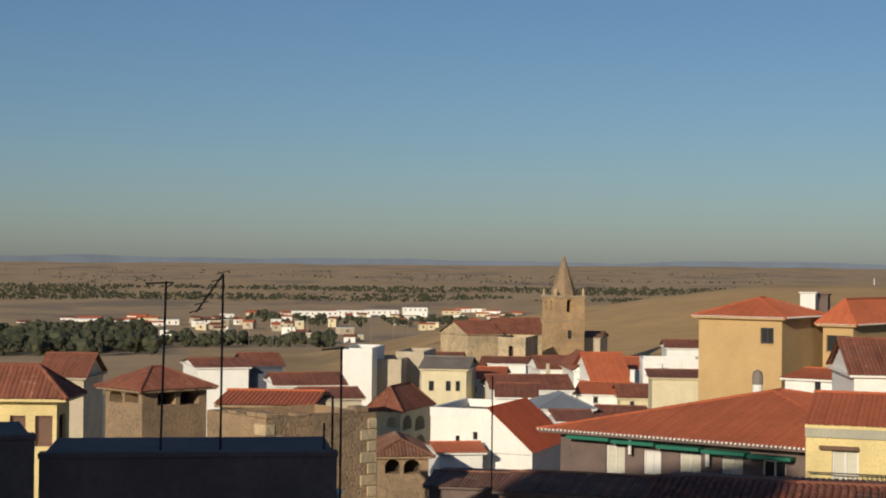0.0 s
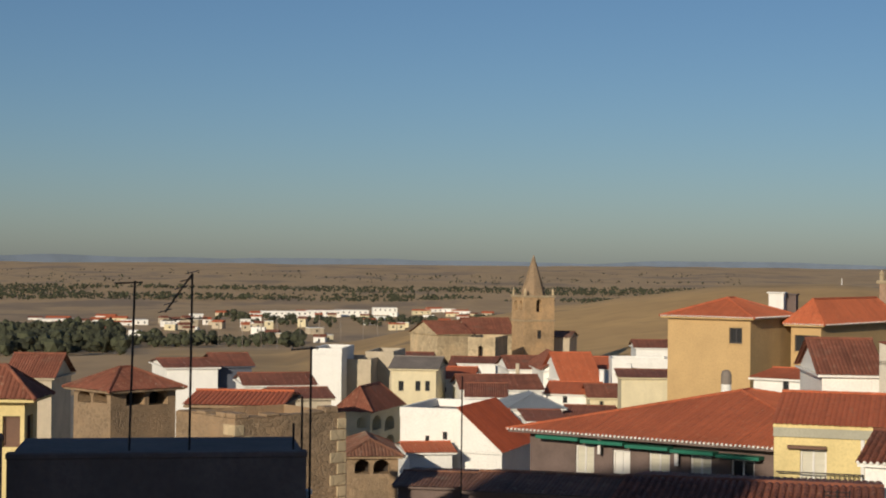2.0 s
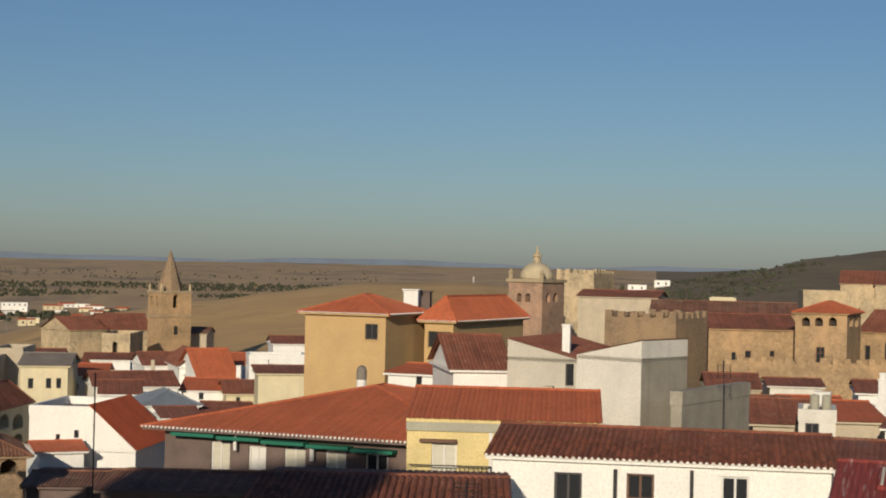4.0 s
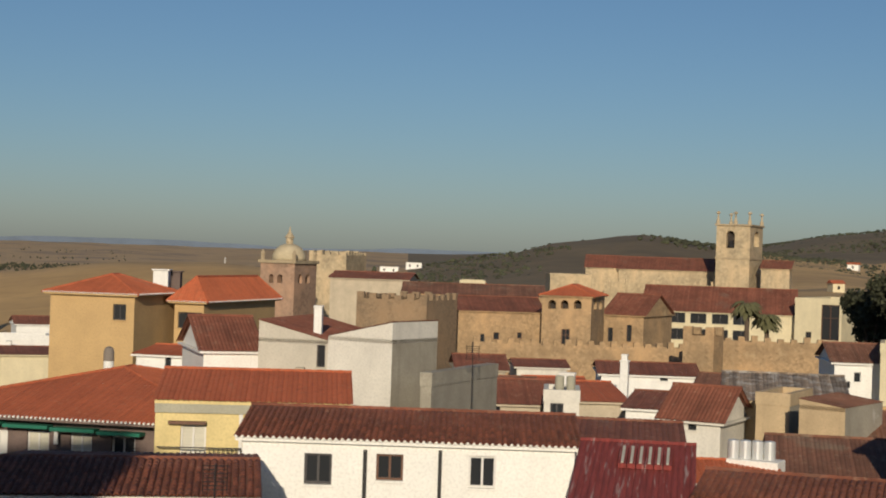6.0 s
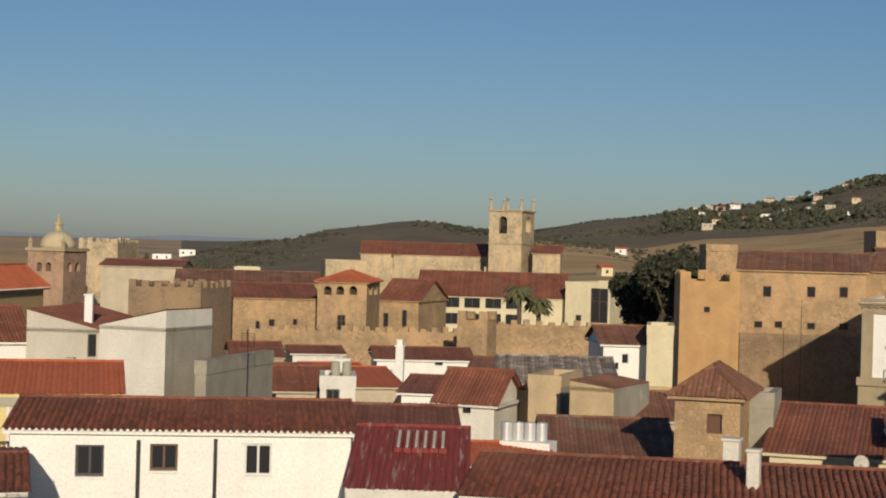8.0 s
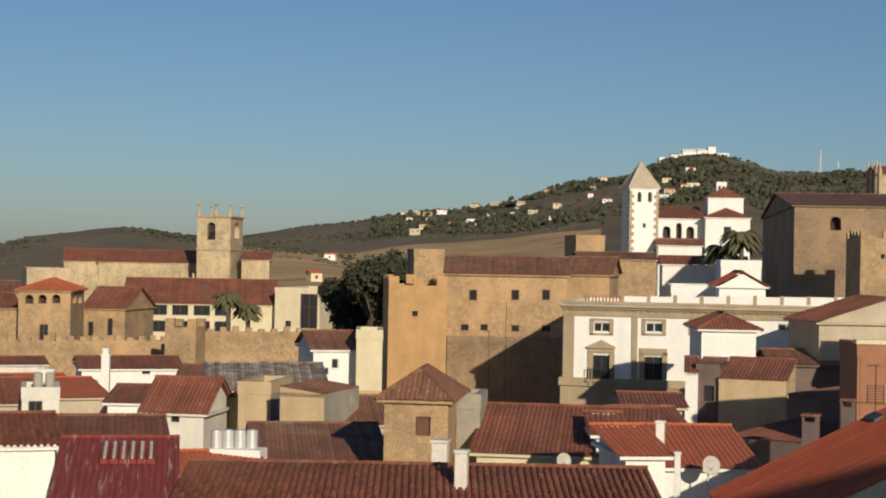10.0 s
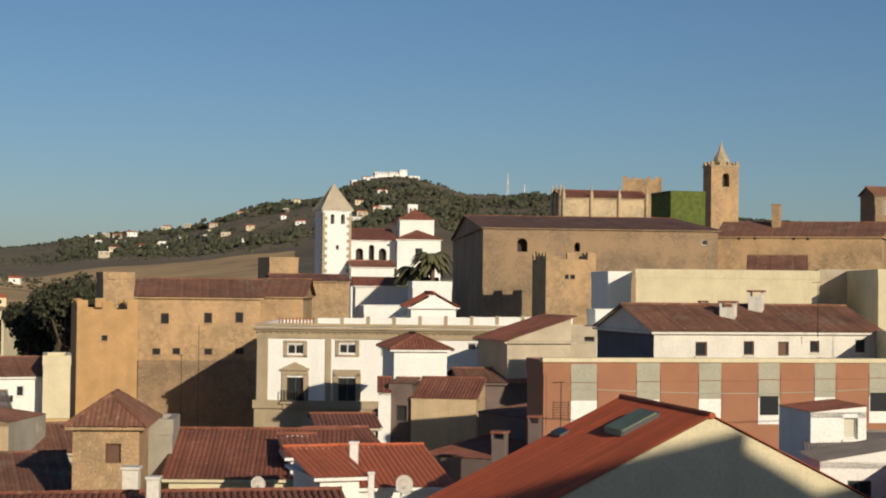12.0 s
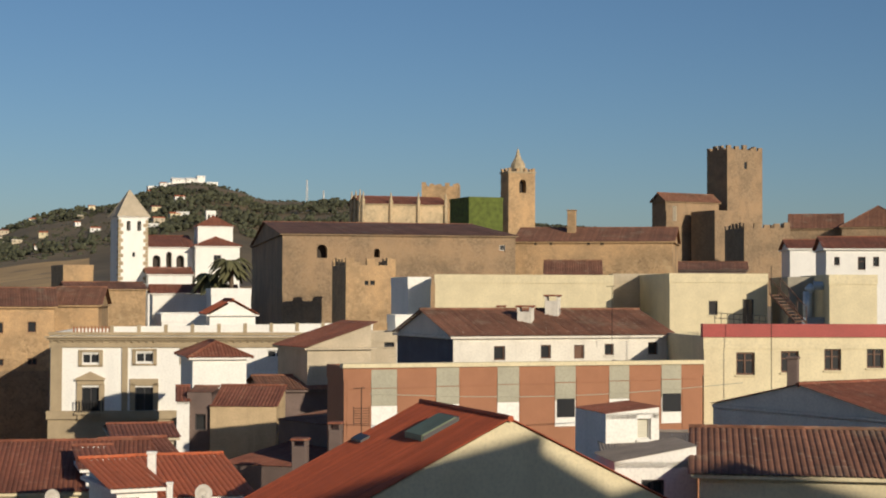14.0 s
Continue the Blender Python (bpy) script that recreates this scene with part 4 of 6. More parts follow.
house("house", "red tiled house by the satellite dish", (44.02, 37.37), -41.25, 3.23, 6.00, 11.47, 22.71, "white", "shed", rise=0.85, tile="tile")
house("house", "white house behind the palace parapet", (100.02, 79.65), -47.28, 3.63, 8.00, 16.44, 28.32, "white", "gy", rise=1.20, tile="tile")
house("house", "white upper house behind the palace", (100.67, 85.13), -45.65, 3.99, 6.00, 16.34, 28.20, "white", "flat")
house("house", "beige annexe of the palace", (81.29, 57.02), -36.10, 4.25, 6.00, 15.14, 26.63, "beige", "shedl", rise=1.60, tile="tile_old")
house("house", "brown roofed house below the palace", (59.63, 53.17), -44.27, 2.76, 7.00, 12.47, 22.86, "beige", "gx", rise=0.40, tile="tile_old")
house("house", "white walled house with brown roof", (52.88, 48.76), -43.03, 1.80, 7.00, 11.70, 22.27, "white", "gx", rise=0.64, tile="tile_old")
house("house", "shaded brown roofed house in the court", (78.85, 58.49), -44.82, 4.87, 7.00, 13.68, 24.08, "dark", "gx", rise=0.69, tile="tile_dark")
house("house", "low white house under the dark tiled roof", (46.32, 20.62), -53.44, 2.64, 3.00, 8.00, 24.71, "white", "shedl", rise=0.50, tile="slate",
      front=[("k", 0.86, 15.63, 0.75, 0.51)], per=0.11, over=0.05)
house("house", "small roof with white parapet behind the stone hall tower", (100.04, 62.23), -50.78, 2.75, 5.00, 17.70, 28.36, "white", "flat")
house("house", "beige terrace house beside the tiled hut", (87.35, 56.29), -51.68, 1.75, 5.00, 15.93, 27.44, "beige", "flat",
      front=[("k", 0.93, 10.59, 0.67, 0.48)])
house("house", "white terraced house with brown roof", (1.82, 146.13), -5.43, 3.69, 6.00, 8.36, 16.73, "white", "gx", rise=0.56, tile="tile_old",
      front=[("k", 0.66, 7.34, 0.37, 0.71), ("k", 2.18, 7.35, 0.37, 0.71)])
house("house", "white terraced house with red roof", (5.08, 135.74), 3.15, 3.38, 6.00, 8.48, 16.89, "white", "gx", rise=0.49, tile="tile",
      front=[("k", 0.76, 7.56, 0.39, 0.58)])
house("house", "white house with red lean-to roof", (13.55, 159.79), -13.71, 4.90, 8.00, 9.03, 17.13, "white", "gx", rise=0.95, tile="tile",
      front=[("k", 1.71, 7.19, 0.47, 0.67)])
house("house", "cream house with brown roof and small windows", (17.44, 154.85), -1.05, 3.44, 7.00, 9.16, 17.17, "cream", "gx", rise=1.07, tile="tile_old",
      front=[("k", 0.95, 7.02, 0.40, 0.66)])
house("house", "white house with old roof near the grey cottage", (13.36, 139.58), -12.28, 3.98, 7.00, 8.95, 16.73, "white", "gx", rise=0.73, tile="tile_old",
      front=[("k", 1.00, 6.92, 0.41, 0.59)])
house("house", "white house with brown roof at the lane corner", (9.65, 129.44), 3.08, 3.00, 5.00, 8.73, 17.32, "white", "shed", rise=0.43, tile="tile_old")
house("house", "small white house with red roof uphill", (21.50, 184.49), -1.46, 5.30, 8.00, 9.51, 18.02, "white", "gx", rise=1.22, tile="tile")
house("house", "small house with red roof uphill", (28.68, 202.76), -2.66, 4.39, 7.00, 9.83, 19.63, "white", "gx", rise=0.86, tile="tile_old")
house("house", "cream row house with brown roof", (0.05, 182.17), -4.72, 4.52, 7.00, 8.64, 17.91, "cream", "gx", rise=0.55, tile="tile_old",
      front=[("k", 1.07, 8.24, 0.33, 0.63)])
house("house", "white row house with brown roof by the church", (5.00, 200.15), -6.22, 5.57, 7.00, 8.99, 17.60, "white", "gx", rise=0.64, tile="tile_old")
house("house", "beige row house by the church", (-1.99, 210.16), -4.07, 4.47, 7.00, 8.90, 17.49, "beige", "gx", rise=0.68, tile="tile_old")
house("house", "small red tiled annexe of the ochre house", (22.14, 102.43), -33.36, 4.49, 4.00, 9.29, 22.94, "white", "shed", rise=0.38, tile="tile",
      front=[("k", 1.97, 12.85, 0.40, 0.64)])
house("house", "white house with blind on its wall", (22.65, 87.12), -15.54, 3.02, 3.00, 9.29, 24.23, "white", "flat",
      front=[("s", 0.38, 14.16, 0.64, 0.62)])
house("church_nave", "stone church crossing with low tiled roof", (144.46, 269.90), -30.75, 6.29, 12.00, 15.23, 28.42, "palestone", "gx", rise=2.41, tile="tile_old", category='church')
aisle = house("church_aisle", "long stone church aisle below the nave", (143.05, 259.75), -32.84, 20.54, 6.00, 15.81, 25.72, "palestone", "flat",
      front=[("k", 8.92, 8.30, 0.45, 1.25), ("k", 14.13, 8.66, 0.44, 1.03)], category='church')
house("house", "low stone sacristy with tiled roof", (164.91, 241.26), -39.85, 5.06, 5.00, 16.73, 29.32, "palestone", "shed", rise=1.50, tile="tile_old", category='church')
house("house", "square stone tower stump", (108.45, 213.76), -21.63, 6.17, 8.00, 14.55, 27.61, "palestone", "flat", category='tower')
house("house", "grey stained party wall", (46.14, 51.41), -48.46, 1.35, 3.00, 10.85, 24.12, "grey", "flat")
house("house", "orange roofed house below the town wall", (52.31, 105.39), -17.40, 4.18, 7.00, 11.97, 20.40, "cream", "gx", rise=0.56, tile="tile")
house("house", "low house with dark tiled roof in the lane", (45.81, 102.46), -31.14, 4.16, 7.00, 11.19, 20.72, "beige", "gx", rise=0.59, tile="tile_dark")
house("house", "low house with brown roof by the wall", (60.85, 125.85), -20.70, 4.41, 7.00, 12.33, 20.36, "oldwhite", "gx", rise=0.46, tile="tile_old")
house("house", "house with brown roof beneath the wall tower", (63.08, 100.02), -39.30, 4.39, 7.00, 13.43, 20.84, "beige", "gx", rise=0.85, tile="tile_dark")
house("house", "lean-to house with brown tiles", (46.76, 81.79), -38.65, 2.98, 5.00, 11.60, 21.33, "white", "shed", rise=0.62, tile="tile_old")
house("house", "house with red roof by the courtyard", (35.16, 55.60), -25.77, 3.41, 6.00, 10.55, 21.00, "white", "gx", rise=0.60, tile="tile")
house("house", "narrow brown roofed house", (50.60, 64.40), -32.87, 2.05, 8.00, 11.54, 21.44, "beige", "gx", rise=1.11, tile="tile_dark")
house("house", "stone courtyard wall below the palace", (62.04, 78.44), -39.11, 2.67, 3.00, 12.80, 21.34, "ochre", "flat",
      front=[("k", 1.25, 7.76, 0.36, 0.42)])
house("house", "small white dormer house with brown roof", (48.41, 44.80), -42.68, 1.06, 3.00, 11.30, 22.90, "white", "shed", rise=0.60, tile="tile_old",
      front=[("k", 0.19, 11.02, 0.29, 0.44)])
house("house", "white house with brown roof in the courtyard", (52.11, 46.38), -37.30, 2.41, 6.00, 11.83, 22.88, "white", "gx", rise=0.59, tile="tile_old")
house("house", "small red roofed house beside the dish", (41.66, 37.15), -33.97, 1.42, 4.00, 11.16, 23.30, "white", "shed", rise=0.60, tile="tile")
house("house", "cream walled house with brown tiled lean-to roof", (70.45, 56.01), -60.52, 3.70, 4.50, 13.00, 23.66, "tan", "shed", rise=0.91, tile="tile_old", over=0.1)
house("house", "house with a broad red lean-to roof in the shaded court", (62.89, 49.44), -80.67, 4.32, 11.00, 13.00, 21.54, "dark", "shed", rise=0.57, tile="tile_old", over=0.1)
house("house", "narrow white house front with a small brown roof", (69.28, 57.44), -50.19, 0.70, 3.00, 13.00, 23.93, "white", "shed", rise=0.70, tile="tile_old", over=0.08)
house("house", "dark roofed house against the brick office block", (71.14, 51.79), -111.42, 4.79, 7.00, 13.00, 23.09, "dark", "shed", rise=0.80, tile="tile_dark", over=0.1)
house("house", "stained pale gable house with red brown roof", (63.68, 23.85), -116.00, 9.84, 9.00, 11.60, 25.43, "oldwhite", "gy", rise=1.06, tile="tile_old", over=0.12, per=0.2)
# dark wall colour stands in for the court's shade
house("house", "house wall in the court coloured dark for shade", (70.03, 57.32), -59.47, 1.36, 3.00, 13.00, 24.43, "dark", "shed", rise=0.15, tile="tile_dark", over=0.06,
      front=[("k", 0.45, 9.31, 0.6, 0.9)])
house("house", "house with dark roof beside the office block", (63.11, 18.66), -64.48, 2.23, 6.00, 11.92, 24.43, "white", "gx", rise=1.40, tile="slate")

# ---- church with the spire ----
spire_tower = house("church_tower", "stone church tower with arched belfry and tall spire", (19.64, 277.93), 23.42, 5.94, 4.78, 9.81, 24.47, "ochrestone", "open",
      front=[("a", 2.35, 11.98, 1.15, 2.28), ("k", 2.63, 7.31, 0.80, 1.50)],
      left=[("a", 0.89, 12.20, 1.13, 1.77), ("a", 2.86, 12.26, 1.12, 1.76)], category='tower')
house("church_nave", "stone church nave with red tiled roof", (9.87, 285.13), 7.18, 8.45, 12.00, 9.34, 17.54, "palestone", "gx", rise=2.74, tile="tile_old", category='church')
house("church_nave", "rough stone church apse", (4.48, 278.27), 28.47, 6.90, 10.00, 9.09, 17.73, "palestone", "gx", rise=2.20, tile="tile_old", category='church')
house("church_chapel", "stone church chapel with doorway", (9.27, 262.32), -14.51, 4.57, 10.63, 9.38, 18.01, "palestone", "flat",
      front=[("a", 1.73, 4.91, 0.79, 2.40)], category='church')
house("house", "dark shaded house beside the church", (25.30, 285.15), -15.37, 3.07, 8.00, 10.06, 17.11, "beige", "gx", rise=1.00, tile="tile_dark")
house("house", "old house with pale front and brown roof", (-29.56, 116.75), -1.54, 3.26, 5.87, 8.20, 21.40, "beige", "gx", rise=1.60, tile="tile_old",
      front=[("k", 0.92, 12.45, 0.21, 0.41), ("k", 1.76, 12.46, 0.21, 0.41)])
house("house", "low brown roofed house behind the stone block", (-9.93, 71.68), -3.65, 3.93, 6.00, 8.20, 23.60, "brownstone", "gx", rise=0.37, tile="tile")
house("house", "white house with brown roof at the town edge", (-22.73, 147.87), 17.84, 4.79, 9.00, 8.28, 20.16, "white", "gx", rise=0.57, tile="tile_old")
house("house", "dark blue-grey house at the town edge", (-18.43, 150.59), 16.36, 3.36, 8.00, 8.29, 20.15, "bluegrey", "gx", rise=1.00, tile="tile_old")
house("house", "white house with long red roof", (-14.41, 138.87), 12.71, 5.99, 8.00, 8.21, 19.26, "white", "gx", rise=0.81, tile="tile_old")
house("house", "brown roofed house in the lane", (-10.04, 119.31), 11.85, 4.08, 8.00, 8.20, 19.82, "beige", "gx", rise=0.49, tile="tile_old")
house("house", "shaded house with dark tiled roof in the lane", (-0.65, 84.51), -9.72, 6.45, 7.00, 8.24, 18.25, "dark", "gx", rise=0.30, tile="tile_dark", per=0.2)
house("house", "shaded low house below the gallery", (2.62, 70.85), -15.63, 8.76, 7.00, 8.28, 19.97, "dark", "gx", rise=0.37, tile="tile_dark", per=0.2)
house("house", "white house with balcony and grey roof by the lane", (5.26, 147.92), -2.70, 3.44, 8.00, 8.52, 17.70, "white", "gx", rise=1.00, tile="tile_old")
house("house", "stone house with brown roof behind the town wall", (70.42, 176.50), -22.77, 6.74, 9.00, 12.28, 23.72, "beige", "gx", rise=1.15, tile="tile_old")
house("house", "long low palace roof behind the ruined tower", (75.62, 190.76), -24.15, 18.09, 10.00, 12.90, 24.86, "ochrestone", "gx", rise=1.37, tile="tile_dark")
house("house", "white long house behind the dome tower", (70.24, 204.25), -30.37, 10.65, 9.00, 12.48, 26.40, "beige", "gx", rise=0.86, tile="tile_old")
house("house", "small white cube house on the slope", (96.27, 219.86), -24.11, 3.84, 6.00, 13.54, 26.20, "cream", "flat")
house("house", "stone pavilion with open arches", (97.37, 113.85), -33.08, 2.85, 5.00, 15.49, 30.90, "ochrestone", "flat",
      front=[("a", 0.43, 14.76, 0.66, 0.52), ("a", 1.72, 14.79, 0.66, 0.52)])
house("house", "stone lodge below the white church", (155.31, 148.09), -34.88, 3.94, 8.00, 20.66, 33.62, "ochrestone", "flat")
house("house", "small stone house with brown roof below the white church", (137.47, 130.33), -39.87, 9.02, 8.00, 19.36, 30.44, "ochrestone", "gx", rise=0.82, tile="tile_dark")
house("house", "white terrace house below the church", (114.36, 96.78), -45.65, 4.70, 6.00, 17.19, 28.07, "white", "flat")
house("house", "white house with flat roof and terrace", (109.49, 87.03), -47.22, 3.44, 6.00, 16.96, 30.38, "white", "flat")
house("house", "low white house with brown roof behind the parapet", (151.69, 129.75), -45.94, 10.46, 6.00, 21.44, 29.95, "white", "gx", rise=1.07, tile="tile_old")
house("house", "white house with pale blue shutters", (107.34, 65.63), -46.96, 1.83, 7.00, 18.49, 31.30, "white", "flat")
house("house", "grey rendered house behind the cream building", (116.74, 52.14), -62.99, 4.72, 9.00, 18.82, 31.65, "beige", "flat")
house("house", "small house with red brown roof above the terrace", (125.38, 62.33), -64.50, 4.55, 6.00, 19.62, 31.74, "beige", "gx", rise=1.31, tile="tile_dark")
house("house", "shaded stone house behind the battlements", (176.26, 71.06), -69.34, 8.55, 9.00, 25.20, 33.01, "dark", "gx", rise=1.00, tile="tile_dark")
house("house", "white house beside the tower", (161.55, 52.03), -64.85, 4.18, 7.00, 22.52, 34.94, "white", "gx", rise=1.00, tile="tile_old")

# ---- facades ----
local_part(white_palace, "pilaster", [(0.05, -0.10, 6.11, 0.82, -0.00, 11.18)], "granite")
local_part(white_palace, "pilaster", [(4.89, -0.10, 6.22, 5.29, -0.00, 11.16)], "granite")
local_part(white_palace, "pilaster", [(17.41, -0.10, 8.97, 17.75, -0.00, 11.17)], "granite")
local_part(white_palace, "architrave", [(-0.08, -0.12, 10.98, 22.11, -0.00, 11.20)], "granite")
local_part(white_palace, "frieze", [(-0.05, -0.06, 11.20, 22.08, -0.00, 11.48)], "granite")
local_part(white_palace, "cornice", [(-0.20, -0.28, 11.48, 22.23, -0.00, 11.62), (-0.32, -0.48, 11.625, 22.35, -0.00, 11.76)], "granite")
for i in range(44):
    local_part(white_palace, "modillion", [(0.05 + i * 0.5, -0.22, 11.36, 0.19 + i * 0.5, -0.055, 11.475)], "granite")
local_part(white_palace, "plinth", [(-0.10, -0.12, 3.01, 22.13, -0.00, 6.04)], "granite")
local_part(white_palace, "string_course", [(-0.20, -0.30, 6.04, 22.23, -0.00, 6.61)], "granite")
local_part(white_palace, "parapet_base", [(-0.10, -0.20, 11.84, 22.13, -0.00, 12.04)], "granite")
local_part(white_palace, "window_surround", [(1.92, -0.08, 9.66, 2.18, -0.00, 10.70)], "granite")
local_part(white_palace, "window_surround", [(3.33, -0.08, 9.69, 3.59, -0.00, 10.73)], "granite")
local_part(white_palace, "window_surround", [(1.92, -0.08, 10.65, 3.57, -0.00, 10.82)], "granite")
local_part(white_palace, "window_surround", [(1.93, -0.08, 9.65, 3.59, -0.00, 9.78)], "granite")
local_part(white_palace, "window_surround", [(5.58, -0.08, 9.74, 5.83, -0.00, 10.77)], "granite")
local_part(white_palace, "window_surround", [(7.02, -0.08, 9.77, 7.27, -0.00, 10.80)], "granite")
local_part(white_palace, "window_surround", [(5.57, -0.08, 10.73, 7.26, -0.00, 10.89)], "granite")
local_part(white_palace, "window_surround", [(5.59, -0.08, 9.73, 7.27, -0.00, 9.86)], "granite")
local_part(white_palace, "window_surround", [(8.85, -0.08, 9.81, 9.11, -0.00, 10.84)], "granite")
local_part(white_palace, "window_surround", [(10.20, -0.08, 9.84, 10.46, -0.00, 10.87)], "granite")
local_part(white_palace, "window_surround", [(8.85, -0.08, 10.79, 10.44, -0.00, 10.96)], "granite")
local_part(white_palace, "door_surround", [(1.83, -0.12, 6.54, 2.19, -0.00, 8.42)], "granite")
local_part(white_palace, "door_surround", [(3.36, -0.12, 6.58, 3.72, -0.00, 8.45)], "granite")
local_part(white_palace, "door_surround", [(1.83, -0.12, 8.38, 3.69, -0.00, 8.74)], "granite")
local_part(white_palace, "door_surround", [(5.45, -0.12, 6.63, 5.80, -0.00, 8.50)], "granite")
local_part(white_palace, "door_surround", [(7.05, -0.12, 6.67, 7.40, -0.00, 8.53)], "granite")
local_part(white_palace, "door_surround", [(5.45, -0.12, 8.34, 7.37, -0.00, 8.81)], "granite")
bm = bmesh.new()
ends = [[bm.verts.new((x, y, z)) for x, z in ((1.75, 8.72), (3.76, 8.72), (3.76, 8.84), (2.755, 9.32), (1.75, 8.84))] for y in (-0.28, -0.0)]
bm.faces.new(ends[0])
bm.faces.new(ends[1][::-1])
for i in range(5):
    bm.faces.new((ends[0][(i + 1) % 5], ends[0][i], ends[1][i], ends[1][(i + 1) % 5]))
part("pediment", bm, M["granite"], white_palace, "triangular granite pediment")
for x in (1.95, 2.70, 3.45):
    local_part(white_palace, "balcony_bracket", [(x, -0.45, 6.05, x + 0.16, -0.30, 6.37)], "granite")
local_part(white_palace, "parapet_panel", [(4.27, -0.12, 11.90, 5.96, -0.00, 12.43)], "white")
local_part(white_palace, "parapet_panel", [(6.11, -0.12, 11.93, 7.80, -0.00, 12.46)], "white")
local_part(white_palace, "parapet_panel", [(7.95, -0.12, 11.97, 9.63, -0.00, 12.49)], "white")
local_part(white_palace, "parapet_panel", [(9.78, -0.12, 12.00, 11.45, -0.00, 12.53)], "white")
local_part(white_palace, "parapet_panel", [(11.60, -0.12, 12.04, 13.27, -0.00, 12.56)], "white")
local_part(white_palace, "parapet_panel", [(13.42, -0.12, 12.07, 15.08, -0.00, 12.59)], "white")
local_part(white_palace, "parapet_panel", [(15.23, -0.12, 12.10, 16.89, -0.00, 12.63)], "white")
local_part(white_palace, "parapet_panel", [(17.04, -0.12, 12.14, 18.69, -0.00, 12.66)], "white")
local_part(white_palace, "parapet_panel", [(18.84, -0.12, 12.17, 20.48, -0.00, 12.69)], "white")
local_part(white_palace, "parapet_panel", [(20.63, -0.12, 12.20, 22.26, -0.00, 12.72)], "white")
local_part(white_palace, "parapet_post", [(4.06, -0.16, 11.87, 4.32, -0.00, 12.50)], "granite")
local_part(white_palace, "parapet_post", [(5.91, -0.16, 11.90, 6.16, -0.00, 12.54)], "granite")
local_part(white_palace, "parapet_post", [(7.75, -0.16, 11.94, 8.00, -0.00, 12.57)], "granite")
local_part(white_palace, "parapet_post", [(9.58, -0.16, 11.97, 9.83, -0.00, 12.60)], "granite")
local_part(white_palace, "parapet_post", [(11.41, -0.16, 12.01, 11.65, -0.00, 12.64)], "granite")
local_part(white_palace, "parapet_post", [(13.22, -0.16, 12.04, 13.47, -0.00, 12.67)], "granite")
local_part(white_palace, "parapet_post", [(15.04, -0.16, 12.07, 15.28, -0.00, 12.70)], "granite")
local_part(white_palace, "parapet_post", [(16.84, -0.16, 12.11, 17.08, -0.00, 12.73)], "granite")
local_part(white_palace, "parapet_post", [(18.64, -0.16, 12.14, 18.88, -0.00, 12.77)], "granite")
local_part(white_palace, "parapet_post", [(20.43, -0.16, 12.17, 20.67, -0.00, 12.80)], "granite")
local_part(white_palace, "baluster", [(1.53, -0.05, 11.90, 1.66, -0.00, 12.42)], "brick")
local_part(white_palace, "baluster", [(1.77, -0.05, 11.90, 1.90, -0.00, 12.42)], "brick")
local_part(white_palace, "baluster", [(2.01, -0.05, 11.91, 2.14, -0.00, 12.43)], "brick")
local_part(white_palace, "baluster", [(2.25, -0.05, 11.91, 2.38, -0.00, 12.43)], "brick")
local_part(white_palace, "baluster", [(2.50, -0.05, 11.92, 2.62, -0.00, 12.43)], "brick")
local_part(white_palace, "baluster", [(2.74, -0.05, 11.92, 2.87, -0.00, 12.44)], "brick")
local_part(white_palace, "baluster", [(2.98, -0.05, 11.92, 3.11, -0.00, 12.44)], "brick")
local_part(white_palace, "baluster", [(3.22, -0.05, 11.93, 3.35, -0.00, 12.45)], "brick")
local_part(white_palace, "baluster", [(3.46, -0.05, 11.93, 3.59, -0.00, 12.45)], "brick")
local_part(white_palace, "baluster", [(3.70, -0.05, 11.94, 3.83, -0.00, 12.46)], "brick")
local_part(white_palace, "baluster", [(3.94, -0.05, 11.94, 4.07, -0.00, 12.46)], "brick")
local_part(white_palace, "balcony_slab", [(1.74, -0.55, 6.38, 3.84, -0.00, 6.53)], "granite")
local_part(white_palace, "balcony_rail", [(1.77, -0.50, 7.30, 3.78, -0.45, 7.33)], "iron")
local_part(white_palace, "balcony_rail", [(1.81, -0.50, 6.53, 1.87, -0.45, 7.29)], "iron")
local_part(white_palace, "balcony_rail", [(2.01, -0.50, 6.54, 2.07, -0.45, 7.30)], "iron")
local_part(white_palace, "balcony_rail", [(2.21, -0.50, 6.54, 2.28, -0.45, 7.30)], "iron")
local_part(white_palace, "balcony_rail", [(2.42, -0.50, 6.55, 2.48, -0.45, 7.31)], "iron")
local_part(white_palace, "balcony_rail", [(2.62, -0.50, 6.55, 2.68, -0.45, 7.31)], "iron")
local_part(white_palace, "balcony_rail", [(2.82, -0.50, 6.56, 2.88, -0.45, 7.32)], "iron")
local_part(white_palace, "balcony_rail", [(3.02, -0.50, 6.56, 3.08, -0.45, 7.32)], "iron")
local_part(white_palace, "balcony_rail", [(3.22, -0.50, 6.57, 3.28, -0.45, 7.33)], "iron")
local_part(white_palace, "balcony_rail", [(3.42, -0.50, 6.57, 3.48, -0.45, 7.33)], "iron")
local_part(white_palace, "balcony_rail", [(3.62, -0.50, 6.58, 3.68, -0.45, 7.34)], "iron")
local_part(office_building, "concrete_panel", [(1.33, -0.05, 12.43, 2.60, -0.00, 13.30)], "concrete")
local_part(office_building, "concrete_panel", [(1.34, -0.05, 11.57, 2.60, -0.00, 12.40)], "concrete")
local_part(office_building, "white_panel", [(1.34, -0.04, 10.34, 2.61, -0.00, 11.57)], "white")
